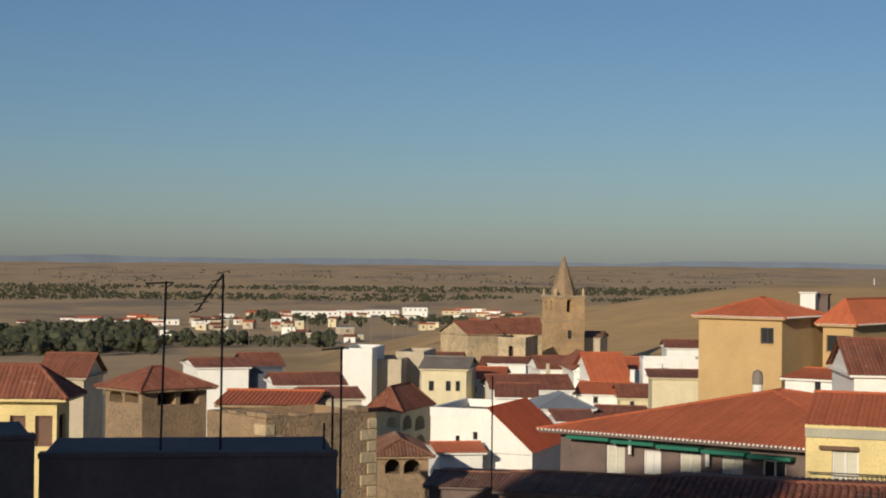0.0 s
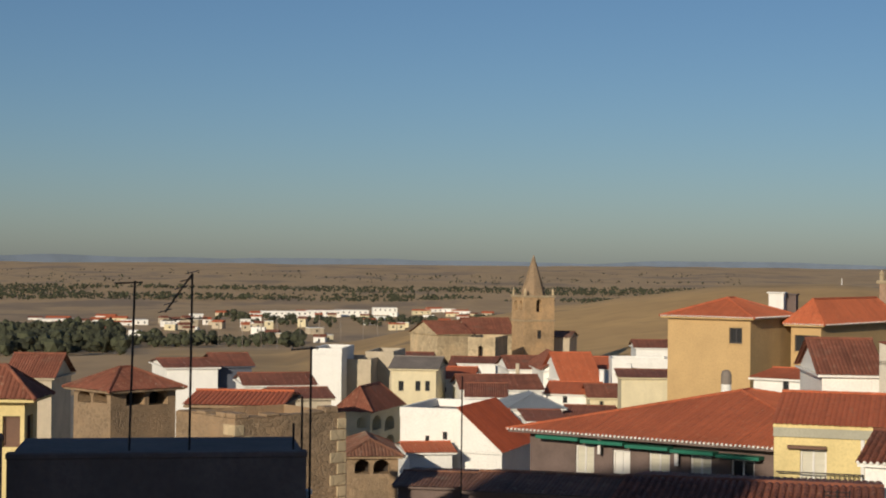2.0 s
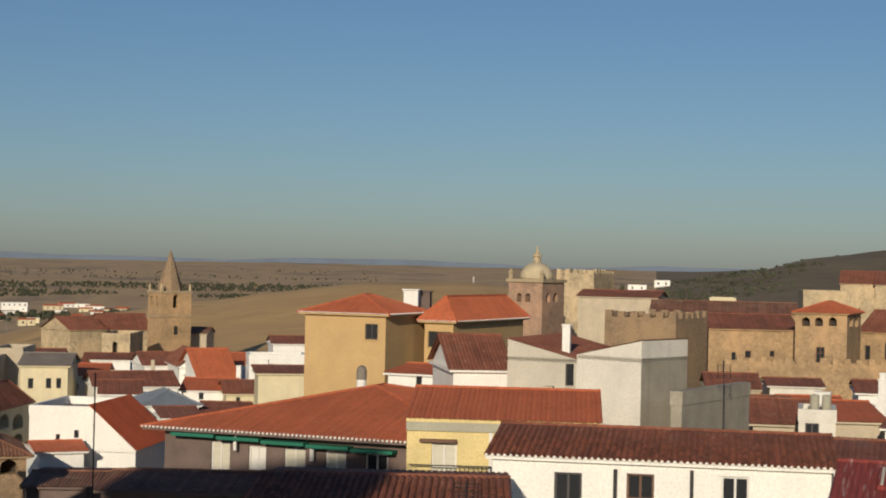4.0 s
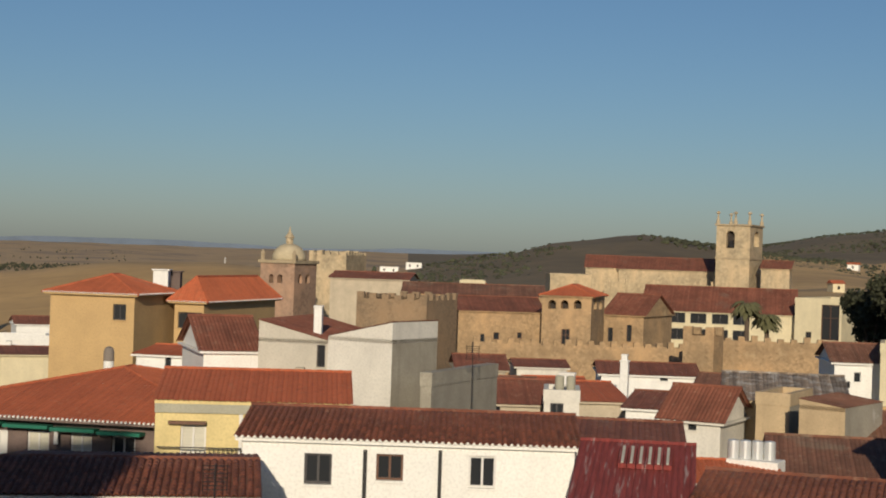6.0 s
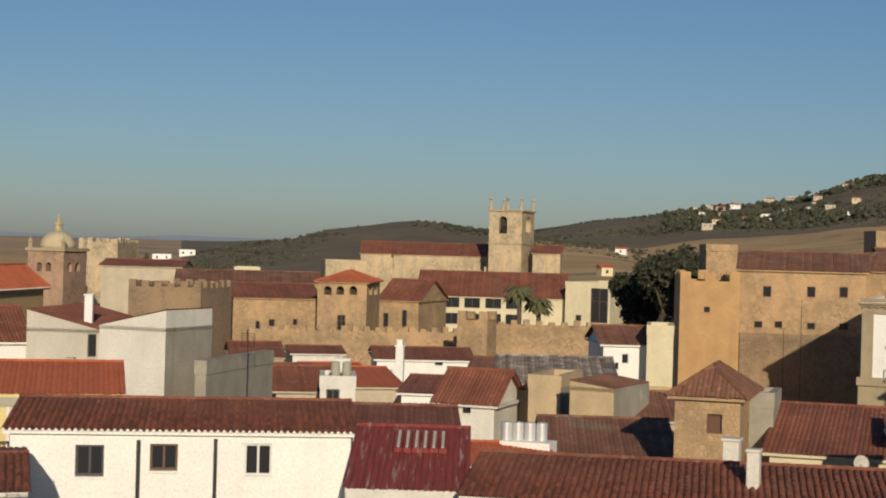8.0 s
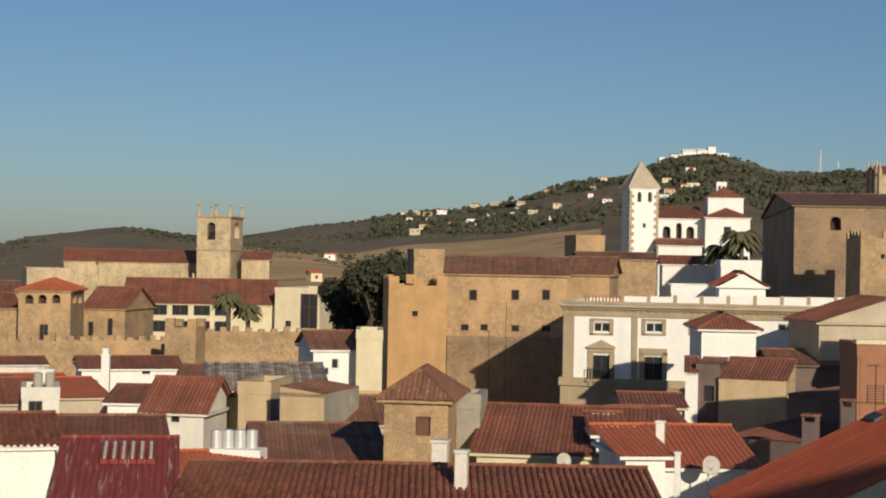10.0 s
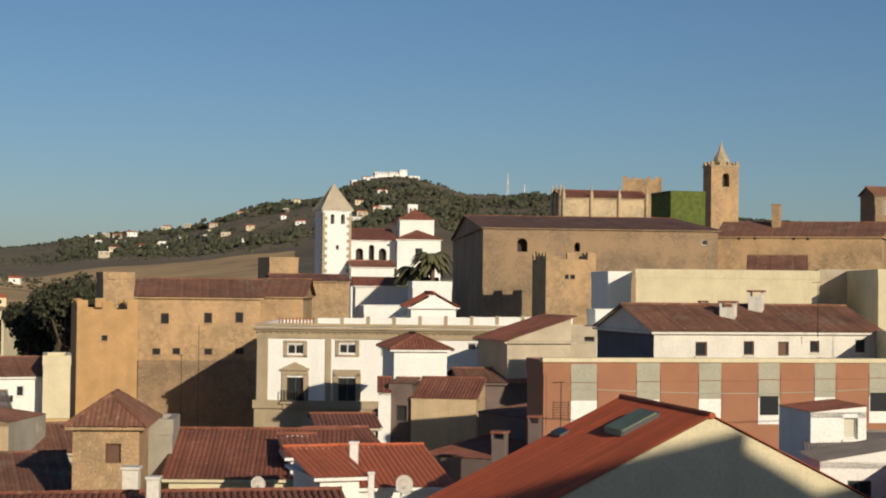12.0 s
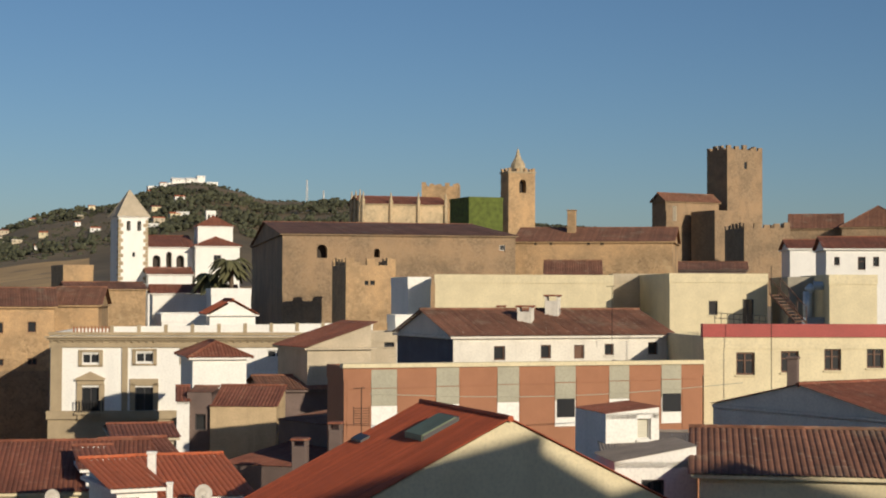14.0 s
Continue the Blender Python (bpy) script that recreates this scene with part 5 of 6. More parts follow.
local_part(office_building, "concrete_panel", [(4.59, -0.05, 12.48, 5.74, -0.00, 13.36)], "concrete")
local_part(office_building, "concrete_panel", [(4.59, -0.05, 11.61, 5.75, -0.00, 12.44)], "concrete")
local_part(office_building, "white_panel", [(4.59, -0.04, 10.36, 5.75, -0.00, 11.60)], "white")
local_part(office_building, "concrete_panel", [(7.73, -0.05, 12.52, 8.86, -0.00, 13.42)], "concrete")
local_part(office_building, "concrete_panel", [(7.73, -0.05, 11.64, 8.86, -0.00, 12.49)], "concrete")
local_part(office_building, "white_panel", [(7.73, -0.04, 10.37, 8.86, -0.00, 11.63)], "white")
local_part(office_building, "concrete_panel", [(10.77, -0.05, 12.57, 11.87, -0.00, 13.47)], "concrete")
local_part(office_building, "concrete_panel", [(10.78, -0.05, 11.67, 11.87, -0.00, 12.53)], "concrete")
local_part(office_building, "white_panel", [(10.78, -0.04, 10.39, 11.87, -0.00, 11.67)], "white")
local_part(office_building, "concrete_panel", [(13.71, -0.05, 12.61, 14.80, -0.00, 13.53)], "concrete")
local_part(office_building, "concrete_panel", [(13.71, -0.05, 11.71, 14.80, -0.00, 12.57)], "concrete")
local_part(office_building, "white_panel", [(13.71, -0.04, 10.41, 14.80, -0.00, 11.70)], "white")
local_part(office_building, "concrete_panel", [(16.60, -0.05, 12.65, 17.71, -0.00, 13.58)], "concrete")
local_part(office_building, "concrete_panel", [(16.60, -0.05, 11.74, 17.71, -0.00, 12.61)], "concrete")
local_part(office_building, "white_panel", [(16.60, -0.04, 10.42, 17.71, -0.00, 11.73)], "white")
local_part(office_building, "brick_panel", [(0.14, -0.03, 12.39, 1.28, -0.00, 13.28)], "brick")
local_part(office_building, "brick_panel", [(0.14, -0.03, 10.06, 1.30, -0.00, 12.36)], "brick")
local_part(office_building, "brick_panel", [(2.65, -0.03, 12.41, 4.53, -0.00, 13.33)], "brick")
local_part(office_building, "brick_panel", [(2.66, -0.03, 10.06, 4.54, -0.00, 12.40)], "brick")
local_part(office_building, "brick_panel", [(5.80, -0.03, 12.46, 7.67, -0.00, 13.38)], "brick")
local_part(office_building, "brick_panel", [(5.80, -0.03, 10.07, 7.68, -0.00, 12.44)], "brick")
local_part(office_building, "brick_panel", [(8.91, -0.03, 12.50, 10.71, -0.00, 13.44)], "brick")
local_part(office_building, "brick_panel", [(8.92, -0.03, 10.08, 10.72, -0.00, 12.49)], "brick")
local_part(office_building, "brick_panel", [(11.93, -0.03, 12.55, 13.65, -0.00, 13.49)], "brick")
local_part(office_building, "brick_panel", [(11.93, -0.03, 10.10, 13.65, -0.00, 12.53)], "brick")
local_part(office_building, "brick_panel", [(14.86, -0.03, 12.59, 16.53, -0.00, 13.55)], "brick")
local_part(office_building, "brick_panel", [(14.86, -0.03, 10.11, 16.53, -0.00, 12.57)], "brick")
local_part(office_building, "brick_panel", [(17.78, -0.03, 12.64, 18.77, -0.00, 13.60)], "brick")
local_part(office_building, "brick_panel", [(17.78, -0.03, 10.14, 18.77, -0.00, 12.61)], "brick")
local_part(office_building, "coping", [(-0.10, -0.15, 13.39, 19.04, 0.40, 13.59)], "cream")
local_part(parapet_building, "parapet", [(-0.10, -0.12, 13.83, 12.85, 0.30, 14.52)], "redsheet", "red painted metal parapet")
local_part(gallery_house, "awning", [(0.71, -0.75, 13.03, 3.06, -0.05, 13.20)], "awning", "green canvas awning")
local_part(gallery_house, "awning", [(3.19, -0.75, 12.97, 5.48, -0.05, 13.13)], "awning", "green canvas awning")
local_part(gallery_house, "awning", [(5.60, -0.75, 12.90, 7.83, -0.05, 13.06)], "awning", "green canvas awning")
local_part(gallery_house, "awning", [(7.95, -0.75, 12.84, 10.13, -0.05, 13.00)], "awning", "green canvas awning")
local_part(gallery_house, "awning", [(10.24, -0.75, 12.78, 12.36, -0.05, 12.93)], "awning", "green canvas awning")
local_part(gallery_house, "curtain", [(4.03, -0.50, 12.47, 4.17, -0.40, 13.15)], "curtain")
local_part(gallery_house, "curtain", [(8.07, -0.50, 12.20, 8.26, -0.40, 12.91)], "curtain")
local_part(yellow_house, "awning_box", [(0.55, -0.30, 13.80, 2.10, -0.00, 13.92)], "frame_brown", "brown awning box")
local_part(yellow_house, "balcony_rail", [(0.14, -0.40, 12.84, 3.57, -0.36, 12.89)], "iron")
local_part(yellow_house, "balcony_rail", [(0.19, -0.40, 12.09, 0.24, -0.36, 12.61)], "iron")
local_part(yellow_house, "balcony_rail", [(0.38, -0.40, 12.10, 0.43, -0.36, 12.63)], "iron")
local_part(yellow_house, "balcony_rail", [(0.57, -0.40, 12.12, 0.61, -0.36, 12.64)], "iron")
local_part(yellow_house, "balcony_rail", [(0.76, -0.40, 12.13, 0.80, -0.36, 12.66)], "iron")
local_part(yellow_house, "balcony_rail", [(0.95, -0.40, 12.15, 0.99, -0.36, 12.67)], "iron")
local_part(yellow_house, "balcony_rail", [(1.14, -0.40, 12.17, 1.18, -0.36, 12.69)], "iron")
local_part(yellow_house, "balcony_rail", [(1.32, -0.40, 12.18, 1.36, -0.36, 12.70)], "iron")
local_part(yellow_house, "balcony_rail", [(1.51, -0.40, 12.20, 1.55, -0.36, 12.72)], "iron")
local_part(yellow_house, "balcony_rail", [(1.69, -0.40, 12.22, 1.73, -0.36, 12.74)], "iron")
local_part(yellow_house, "balcony_rail", [(1.88, -0.40, 12.23, 1.92, -0.36, 12.75)], "iron")
local_part(yellow_house, "balcony_rail", [(2.06, -0.40, 12.25, 2.10, -0.36, 12.77)], "iron")
local_part(yellow_house, "balcony_rail", [(2.25, -0.40, 12.26, 2.29, -0.36, 12.78)], "iron")
local_part(yellow_house, "balcony_rail", [(2.43, -0.40, 12.28, 2.47, -0.36, 12.80)], "iron")
local_part(yellow_house, "balcony_rail", [(2.61, -0.40, 12.29, 2.65, -0.36, 12.81)], "iron")
local_part(yellow_house, "balcony_rail", [(2.80, -0.40, 12.31, 2.84, -0.36, 12.83)], "iron")
local_part(yellow_house, "balcony_rail", [(2.98, -0.40, 12.33, 3.02, -0.36, 12.84)], "iron")
local_part(yellow_house, "balcony_rail", [(3.16, -0.40, 12.34, 3.20, -0.36, 12.86)], "iron")
local_part(yellow_house, "balcony_rail", [(3.34, -0.40, 12.36, 3.38, -0.36, 12.87)], "iron")
local_part(yellow_house, "balcony_rail", [(3.52, -0.40, 12.37, 3.56, -0.36, 12.89)], "iron")
local_part(yellow_house, "fascia", [(-0.02, -0.10, 14.25, 8.02, -0.00, 14.62)], "concrete", "pale concrete band under the eave")
local_part(yellow_house, "downpipe", [(3.44, -0.10, 12.38, 3.58, -0.00, 14.24)], "frame_white")
local_part(tall_window_house, "downpipe", [(4.29, -0.10, 12.95, 4.43, -0.00, 15.03)], "iron")
local_part(tall_window_house, "downpipe", [(6.94, -0.10, 13.01, 7.07, -0.00, 15.10)], "iron")
lay_tiles(tall_window_house, 11.73, 8.50, 15.37, 0.69, 0.22, M["tile_single"])
lay_tiles(long_low_house, 14.46, 9.00, 12.15, 0.75, 0.22, M["tile_single"], over=0.35)
lay_tiles(dark_tile_house, 7.34, 9.00, 14.52, 0.44, 0.22, M["tile_single"])
local_part(ochre_palace, "base_wall", [(0.10, -0.20, 1.43, 10.22, -0.00, 8.46)], "brownstone", "rough brown stone base of the palace")
local_part(office_building, "window", [(10.87, -0.09, 10.85, 11.81, -0.00, 11.76)], "glass")
local_part(office_building, "window", [(16.66, -0.09, 11.01, 17.68, -0.00, 11.92)], "glass")

# ---- chimneys ----
chimney((26.99, 116.93), -23.00, 1.11, 25.75, 28.24, "white", "plastered chimney with a flat cap", "cap")
chimney((-1.78, 26.34), -6.14, 0.23, 24.83, 26.25, "white", "plastered chimney with a flat cap", "cap")
chimney((28.16, 117.68), -23.46, 0.95, 25.74, 28.12, "dark", "plastered chimney with a flat cap", "cap")
chimney((26.79, 79.61), -28.60, 0.42, 25.22, 27.10, "white", "plastered chimney with a flat cap", "cap")
chimney((21.93, 67.53), -27.99, 0.35, 23.12, 24.77, "beige", "plastered chimney with a flat cap", "cap")
chimney((35.20, 39.63), -51.61, 0.53, 21.91, 24.00, "oldwhite", "plastered chimney with a flat cap", "cap")
chimney((33.71, 36.93), -52.39, 0.39, 21.91, 24.03, "oldwhite", "plastered chimney with a flat cap", "cap")
chimney((55.43, 97.32), -39.66, 0.56, 20.23, 23.00, "white", "plastered chimney with a flat cap", "cap")
chimney((80.73, 43.07), -71.92, 0.46, 27.49, 29.37, "beige", "chimney with an open tiled cap", "open")
chimney((79.60, 40.91), -72.80, 0.83, 27.14, 29.39, "oldwhite", "chimney with an open tiled cap", "open")
chimney((82.08, 40.44), -73.77, 0.78, 27.63, 30.00, "oldwhite", "chimney with an open tiled cap", "open")
chimney((62.15, 19.90), -82.39, 0.42, 25.89, 27.56, "dark", "plastered chimney with a flat cap", "cap")
chimney((158.80, 75.90), -74.45, 0.88, 36.30, 39.38, "ochrestone", "plastered chimney with a flat cap", "cap")
chimney((19.50, 98.08), -21.25, 0.64, 21.26, 23.68, "white", "white flue with a dark domed cowl", "cowl")
chimney((60.14, 79.89), -46.97, 0.64, 20.66, 22.90, "oldwhite", "plastered chimney with a flat cap", "cap")
chimney((58.04, 76.47), -47.20, 0.55, 21.18, 23.34, "oldwhite", "plastered chimney with a flat cap", "cap")
chimney((55.42, 97.33), -39.66, 0.40, 20.72, 23.43, "white", "plastered chimney with a flat cap", "cap")
chimney((46.57, 88.49), -37.76, 0.50, 20.88, 22.85, "white", "plastered chimney with a flat cap", "cap")
chimney((46.15, 88.72), -37.48, 0.50, 20.88, 22.84, "white", "plastered chimney with a flat cap", "cap")
chimney((20.28, 168.79), -16.85, 0.48, 16.50, 19.02, "white", "plastered chimney with a flat cap", "cap")
chimney((23.13, 168.42), -17.82, 0.48, 17.26, 19.67, "white", "plastered chimney with a flat cap", "cap")
chimney((6.41, 149.86), -12.45, 0.43, 15.18, 17.44, "white", "plastered chimney with a flat cap", "cap")
chimney((12.33, 184.59), -13.82, 0.40, 16.40, 18.58, "beige", "plastered chimney with a flat cap", "cap")
chimney((91.99, 105.54), -51.08, 0.50, 17.88, 20.08, "white", "plastered chimney with a flat cap", "cap")
chimney((59.68, 40.28), -65.98, 0.56, 22.01, 24.23, "dark", "dark chimney with an open cap", "open")
chimney((57.15, 40.43), -64.72, 0.65, 21.93, 23.68, "dark", "dark chimney with an open cap", "open")
chimney((45.61, 38.98), -59.48, 0.30, 22.30, 24.13, "white", "plastered chimney with a flat cap", "cap")
chimney((42.97, 35.91), -60.12, 0.20, 21.51, 23.46, "white", "plastered chimney with a flat cap", "cap")
chimney((232.00, 93.16), -78.12, 0.53, 41.56, 43.91, "beige", "plastered chimney with a flat cap", "cap")

# ---- terrace building under the eye and added shadow casters out of view ----
def block(name, label, x0, y0, x1, y1, z1, mat, category="building"):
    root = thing(name, pose(x0, y0, 8), label, category)
    bm = bmesh.new()
    box(bm, 0, 0, 0, x1 - x0, y1 - y0, z1 - 8)
    part("wall", bm, M[mat], root)
    for a in ((-0.1, -0.1, x1 - x0 + 0.1, 0.25), (-0.1, y1 - y0 - 0.25, x1 - x0 + 0.1, y1 - y0 + 0.1)):
        bm = bmesh.new()
        box(bm, a[0], a[1], z1 - 8, a[2], a[3], z1 - 7.6)
        part("coping", bm, M["granite"], root)
    return root


block("terrace_building", "plain rendered building with a roof terrace", -7, -14, 9, 1.2, 28.4, "beige")
# the next four are unseen blocks, added only to throw shadows on the town
block("stair_house", "unseen plain block added behind the eye to cast shade", 5, -26, 24.3, -14.2, 37.3, "beige")
block("neighbour_building", "lower unseen plain block added to cast shade", 24.6, -26, 33, -14.2, 35.0, "beige")
block("neighbour_building", "tall unseen plain block added beside the terrace to cast shade", -29.5, -12, -17.6, 2, 45.0, "beige")
block("neighbour_building", "unseen plain block added beside the terrace to cast shade", -17.5, -10, -8, 4, 33.0, "beige")


# ---- shaded parapet walls and roof aerials in the foreground ----
def parapet_wall(bearing, dist, width, z1, turn):
    x, y = spot(bearing, dist)
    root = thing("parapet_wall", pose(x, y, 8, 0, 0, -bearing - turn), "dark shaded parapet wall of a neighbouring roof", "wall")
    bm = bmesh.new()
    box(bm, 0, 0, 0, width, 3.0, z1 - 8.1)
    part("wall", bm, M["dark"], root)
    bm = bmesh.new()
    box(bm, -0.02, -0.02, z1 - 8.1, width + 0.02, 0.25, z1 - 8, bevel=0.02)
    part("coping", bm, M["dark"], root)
    return root


def aerial(name, label, bearing, dist, z0, z1, kind, lean=0.0, turn=0.0):
    """A roof mast with a yagi, a log-periodic or a bare top."""
    x, y = spot(bearing, dist)
    h = z1 - z0
    root = thing(name, pose(x, y, z0, 0, lean, -bearing + turn), label, "aerial", "roof aerials")
    bm = bmesh.new()
    rod(bm, (0, 0, 0), (0, 0, h), 0.019, 6)
    part("mast", bm, M["iron"], root)
    if kind == "bare":
        return root
    if kind == "yagi":
        rods = [((-0.32, 0, h - 0.05), (0.12, 0.1, h - 0.02), 0.014)] + [((-0.30 + i * 0.08, -0.22, h - 0.03), (-0.30 + i * 0.08, 0.22, h - 0.03), 0.008) for i in range(6)]
    elif kind == "log":
        rods = [((0, 0, h), (-0.42, 0.1, h - 0.62), 0.016), ((-0.45, 0, h - 0.75), (0.25, 0, h - 0.7), 0.012)]
        rods += [((-0.084 * i - 0.1, -0.2, h - 0.124 * i), (-0.084 * i + 0.1, 0.2, h - 0.124 * i + 0.05), 0.009) for i in range(6)]
    else:
        rods = [((-0.3, 0, h - 0.7), (-0.3, 0, h), 0.015), ((0.3, 0, h - 0.7), (0.3, 0, h), 0.015)]
        rods += [((-0.3, 0, h - 0.05 - i * 0.1), (0.3, 0, h - 0.05 - i * 0.1), 0.012) for i in range(7)]
    for i, (a, b, r) in enumerate(rods):
        bm = bmesh.new()
        rod(bm, a, b, r, 5)
        part("boom" if r > 0.0121 else "element", bm, M["iron"], root)
    return root


# dome over the palace tower
w, d, h = size_of(dome_tower)
local_part(dome_tower, "cornice", [(-0.3, -0.3, h - 0.1, w + 0.3, d + 0.3, h + 0.35)], "granite")
bm = bmesh.new()
R = min(w, d) * 0.44
lathe(bm, [(R, h + 0.35), (R, h + 0.7)] + [(R * math.cos(a * math.pi / 18), h + 0.7 + R * 0.85 * math.sin(a * math.pi / 18)) for a in range(1, 9)], 20, w / 2, d / 2)
dome = part("dome", bm, surface("pale_dome_render", (0.55, 0.46, 0.30), var=0.2), dome_tower, smooth=True)
bm = bmesh.new()
t = h + 0.6 + R * 0.83
lathe(bm, [(0.55, t), (0.55, t + 0.9), (0.75, t + 1.0), (0.5, t + 1.4), (0.15, t + 1.9), (0.08, t + 2.6)], 8, w / 2, d / 2)
part("lantern", bm, M["palestone"], dome)
for cx in (0.2, w - 0.2):
    for cy in (0.2, d - 0.2):
        bm = bmesh.new()
        lathe(bm, [(0.3, h + 0.3), (0.3, h + 1.1), (0.42, h + 1.2), (0.1, h + 1.8)], 6, cx, cy)
        part("pinnacle", bm, M["granite"], dome_tower)

# cathedral bell tower
w, d, h = size_of(bell_tower)
local_part(bell_tower, "cornice", [(-0.3, -0.3, h - 0.15, w + 0.3, d + 0.3, h + 0.15)], "granite")
local_part(bell_tower, "string_course", [(-0.15, -0.15, h - 6.2, w + 0.15, d + 0.15, h - 5.9)], "granite")
for cx, cy in ((0.2, 0.2), (w * 0.55, 0.2), (w - 0.2, 0.2), (w - 0.2, d - 0.2), (0.2, d - 0.2)):
    bm = bmesh.new()
    lathe(bm, [(0.35, h + 0.1), (0.35, h + 0.8), (0.2, h + 0.9), (0.12, h + 1.9), (0.4, h + 2.1), (0.4, h + 2.2), (0.05, h + 2.5)], 6, cx, cy)
    part("pinnacle", bm, M["palestone"], bell_tower)
bm = bmesh.new()
lathe(bm, [(0.7, 0), (0.65, 0.3), (0.42, 0.8), (0.3, 1.15), (0.05, 1.2)], 10, w * 0.42, 0.7)
bmesh.ops.translate(bm, verts=bm.verts, vec=(0, 0, h - 4.0))
part("bell", bm, M["iron"], bell_tower, "dark bronze bell")

# spire
w, d, h = size_of(spire_tower)
local_part(spire_tower, "cornice", [(-0.2, -0.2, h - 0.1, w + 0.2, d + 0.2, h + 0.25)], "granite")
local_part(spire_tower, "string_course", [(-0.15, -0.15, h - 4.3, w + 0.15, d + 0.15, h - 4.05)], "granite")
bm = bmesh.new()
lathe(bm, [(min(w, d) * 0.46, h + 0.2), (min(w, d) * 0.44, h + 0.9), (0.05, h + 7.4)], 8, w / 2, d / 2, math.pi / 8)
part("spire", bm, M["brownstone"], spire_tower)
for cx, cy in ((0.2, 0.2), (w - 0.2, 0.2), (0.2, d - 0.2), (w - 0.2, d - 0.2)):
    bm = bmesh.new()
    lathe(bm, [(0.25, h + 0.2), (0.22, h + 1.0), (0.05, h + 1.6)], 6, cx, cy)
    part("pinnacle", bm, M["palestone"], spire_tower)

# upper bell tower with its little spire
w, d, h = size_of(upper_tower)
local_part(upper_tower, "cornice", [(-0.15, -0.15, h - 0.1, w + 0.15, d + 0.15, h + 0.15)], "granite")
merlons(upper_tower, w, d, h + 0.15, M["ochrestone"], 0.5, 0.6, 0.6, 0.4)
bm = bmesh.new()
lathe(bm, [(min(w, d) * 0.46, h + 0.1), (min(w, d) * 0.36, h + 1.6), (0.5, h + 2.7), (0.3, h + 3.4), (0.03, h + 4.3)], 8, w / 2, d / 2)
part("spire", bm, M["palestone"], upper_tower)

# ---- foreground parapets and aerials ----
parapet_wall(-14.2, 25.0, 4.55, 27.06, 6.0)
parapet_wall(-24.3, 24.9, 4.32, 27.36, 5.0)
AERIALS = ((-10.05, 25.6, 26.2, 29.69, "yagi", 1.2), (-7.92, 25.6, 26.2, 29.81, "log", 0.3), (-3.62, 25.7, 25.4, 28.65, "yagi", 0.0), (-3.92, 25.4, 24.5, 27.88, "bare", 0.0),
           (-4.22, 25.9, 25.4, 27.4, "bare", 0.0))
for bearing, dist, z0, z1, kind, lean in AERIALS:
    aerial("roof_aerial", "thin dark television aerial on a roof mast", bearing, dist, z0, z1, kind, lean)
aerial("roof_aerial", "thin pale aerial mast with a small mesh reflector", 1.83, 42.0, 20.5, 27.05, "bare")
aerial("roof_aerial", "flat mesh television aerial on a short mast", 15.1, 40.0, 20.5, 24.6, "grid")
aerial("roof_aerial", "flat mesh television aerial on a short mast", 24.2, 76.0, 22.5, 25.7, "grid")


# ---- trees, palms and scrub ----
M["leaf"] = surface("dark_green_foliage", (0.048, 0.052, 0.026), var=0.4, scale=0.5, fine=3, each=0.35, bump=0.4)
M["scrub"] = surface("olive_scrub", (0.060, 0.064, 0.034), var=0.4, scale=0.05, fine=0.6, each=0.4, bump=0.2)
M["palm"] = surface("palm_frond", (0.13, 0.125, 0.055), var=0.3, each=0.3)
M["bark"] = surface("grey_brown_bark", (0.13, 0.09, 0.06), var=0.35, stretch=(4, 4, 0.6), fine=6)


def ico():
    bm = bmesh.new()
    bmesh.ops.create_icosphere(bm, subdivisions=1, radius=1)
    v, f = np.array([tuple(x.co) for x in bm.verts]), [[q.index for q in x.verts] for x in bm.faces]
    bm.free()
    return v, np.array(f)


ICO_V, ICO_F = ico()


def clumps(name, label, category, spots, mat, kind="stuff"):
    """Many ragged leaf clumps (x, y, z, radius, flatness) in one sheet of stuff."""
    rng = np.random.default_rng(len(spots))
    vs, fs = [], []
    for k, (x, y, z, r, flat) in enumerate(spots):
        jit = 1 + rng.uniform(-0.35, 0.35, len(ICO_V))
        vs.append(ICO_V * jit[:, None] * np.array((r, r, r * flat)) + np.array((x, y, z)))
        fs.append(ICO_F + k * len(ICO_V))
    me = bpy.data.meshes.new(name)
    me.from_pydata(np.concatenate(vs).tolist(), [], np.concatenate(fs).tolist())
    me.materials.append(mat)
    return tagged(new(name, me), label, category, kind=kind)


def tree_clumps(rnd, x, y, z, size, count=5):
    out = []
    for _ in range(count):
        out.append((x + rnd.uniform(-0.5, 0.5) * size, y + rnd.uniform(-0.5, 0.5) * size, z + size * rnd.uniform(0.35, 1.0), size * rnd.uniform(0.25, 0.5), rnd.uniform(0.7, 1.2)))
    return out


rnd = random.Random(5)
# belts of trees on the plain: bearing span, range span, count, size
belt = []
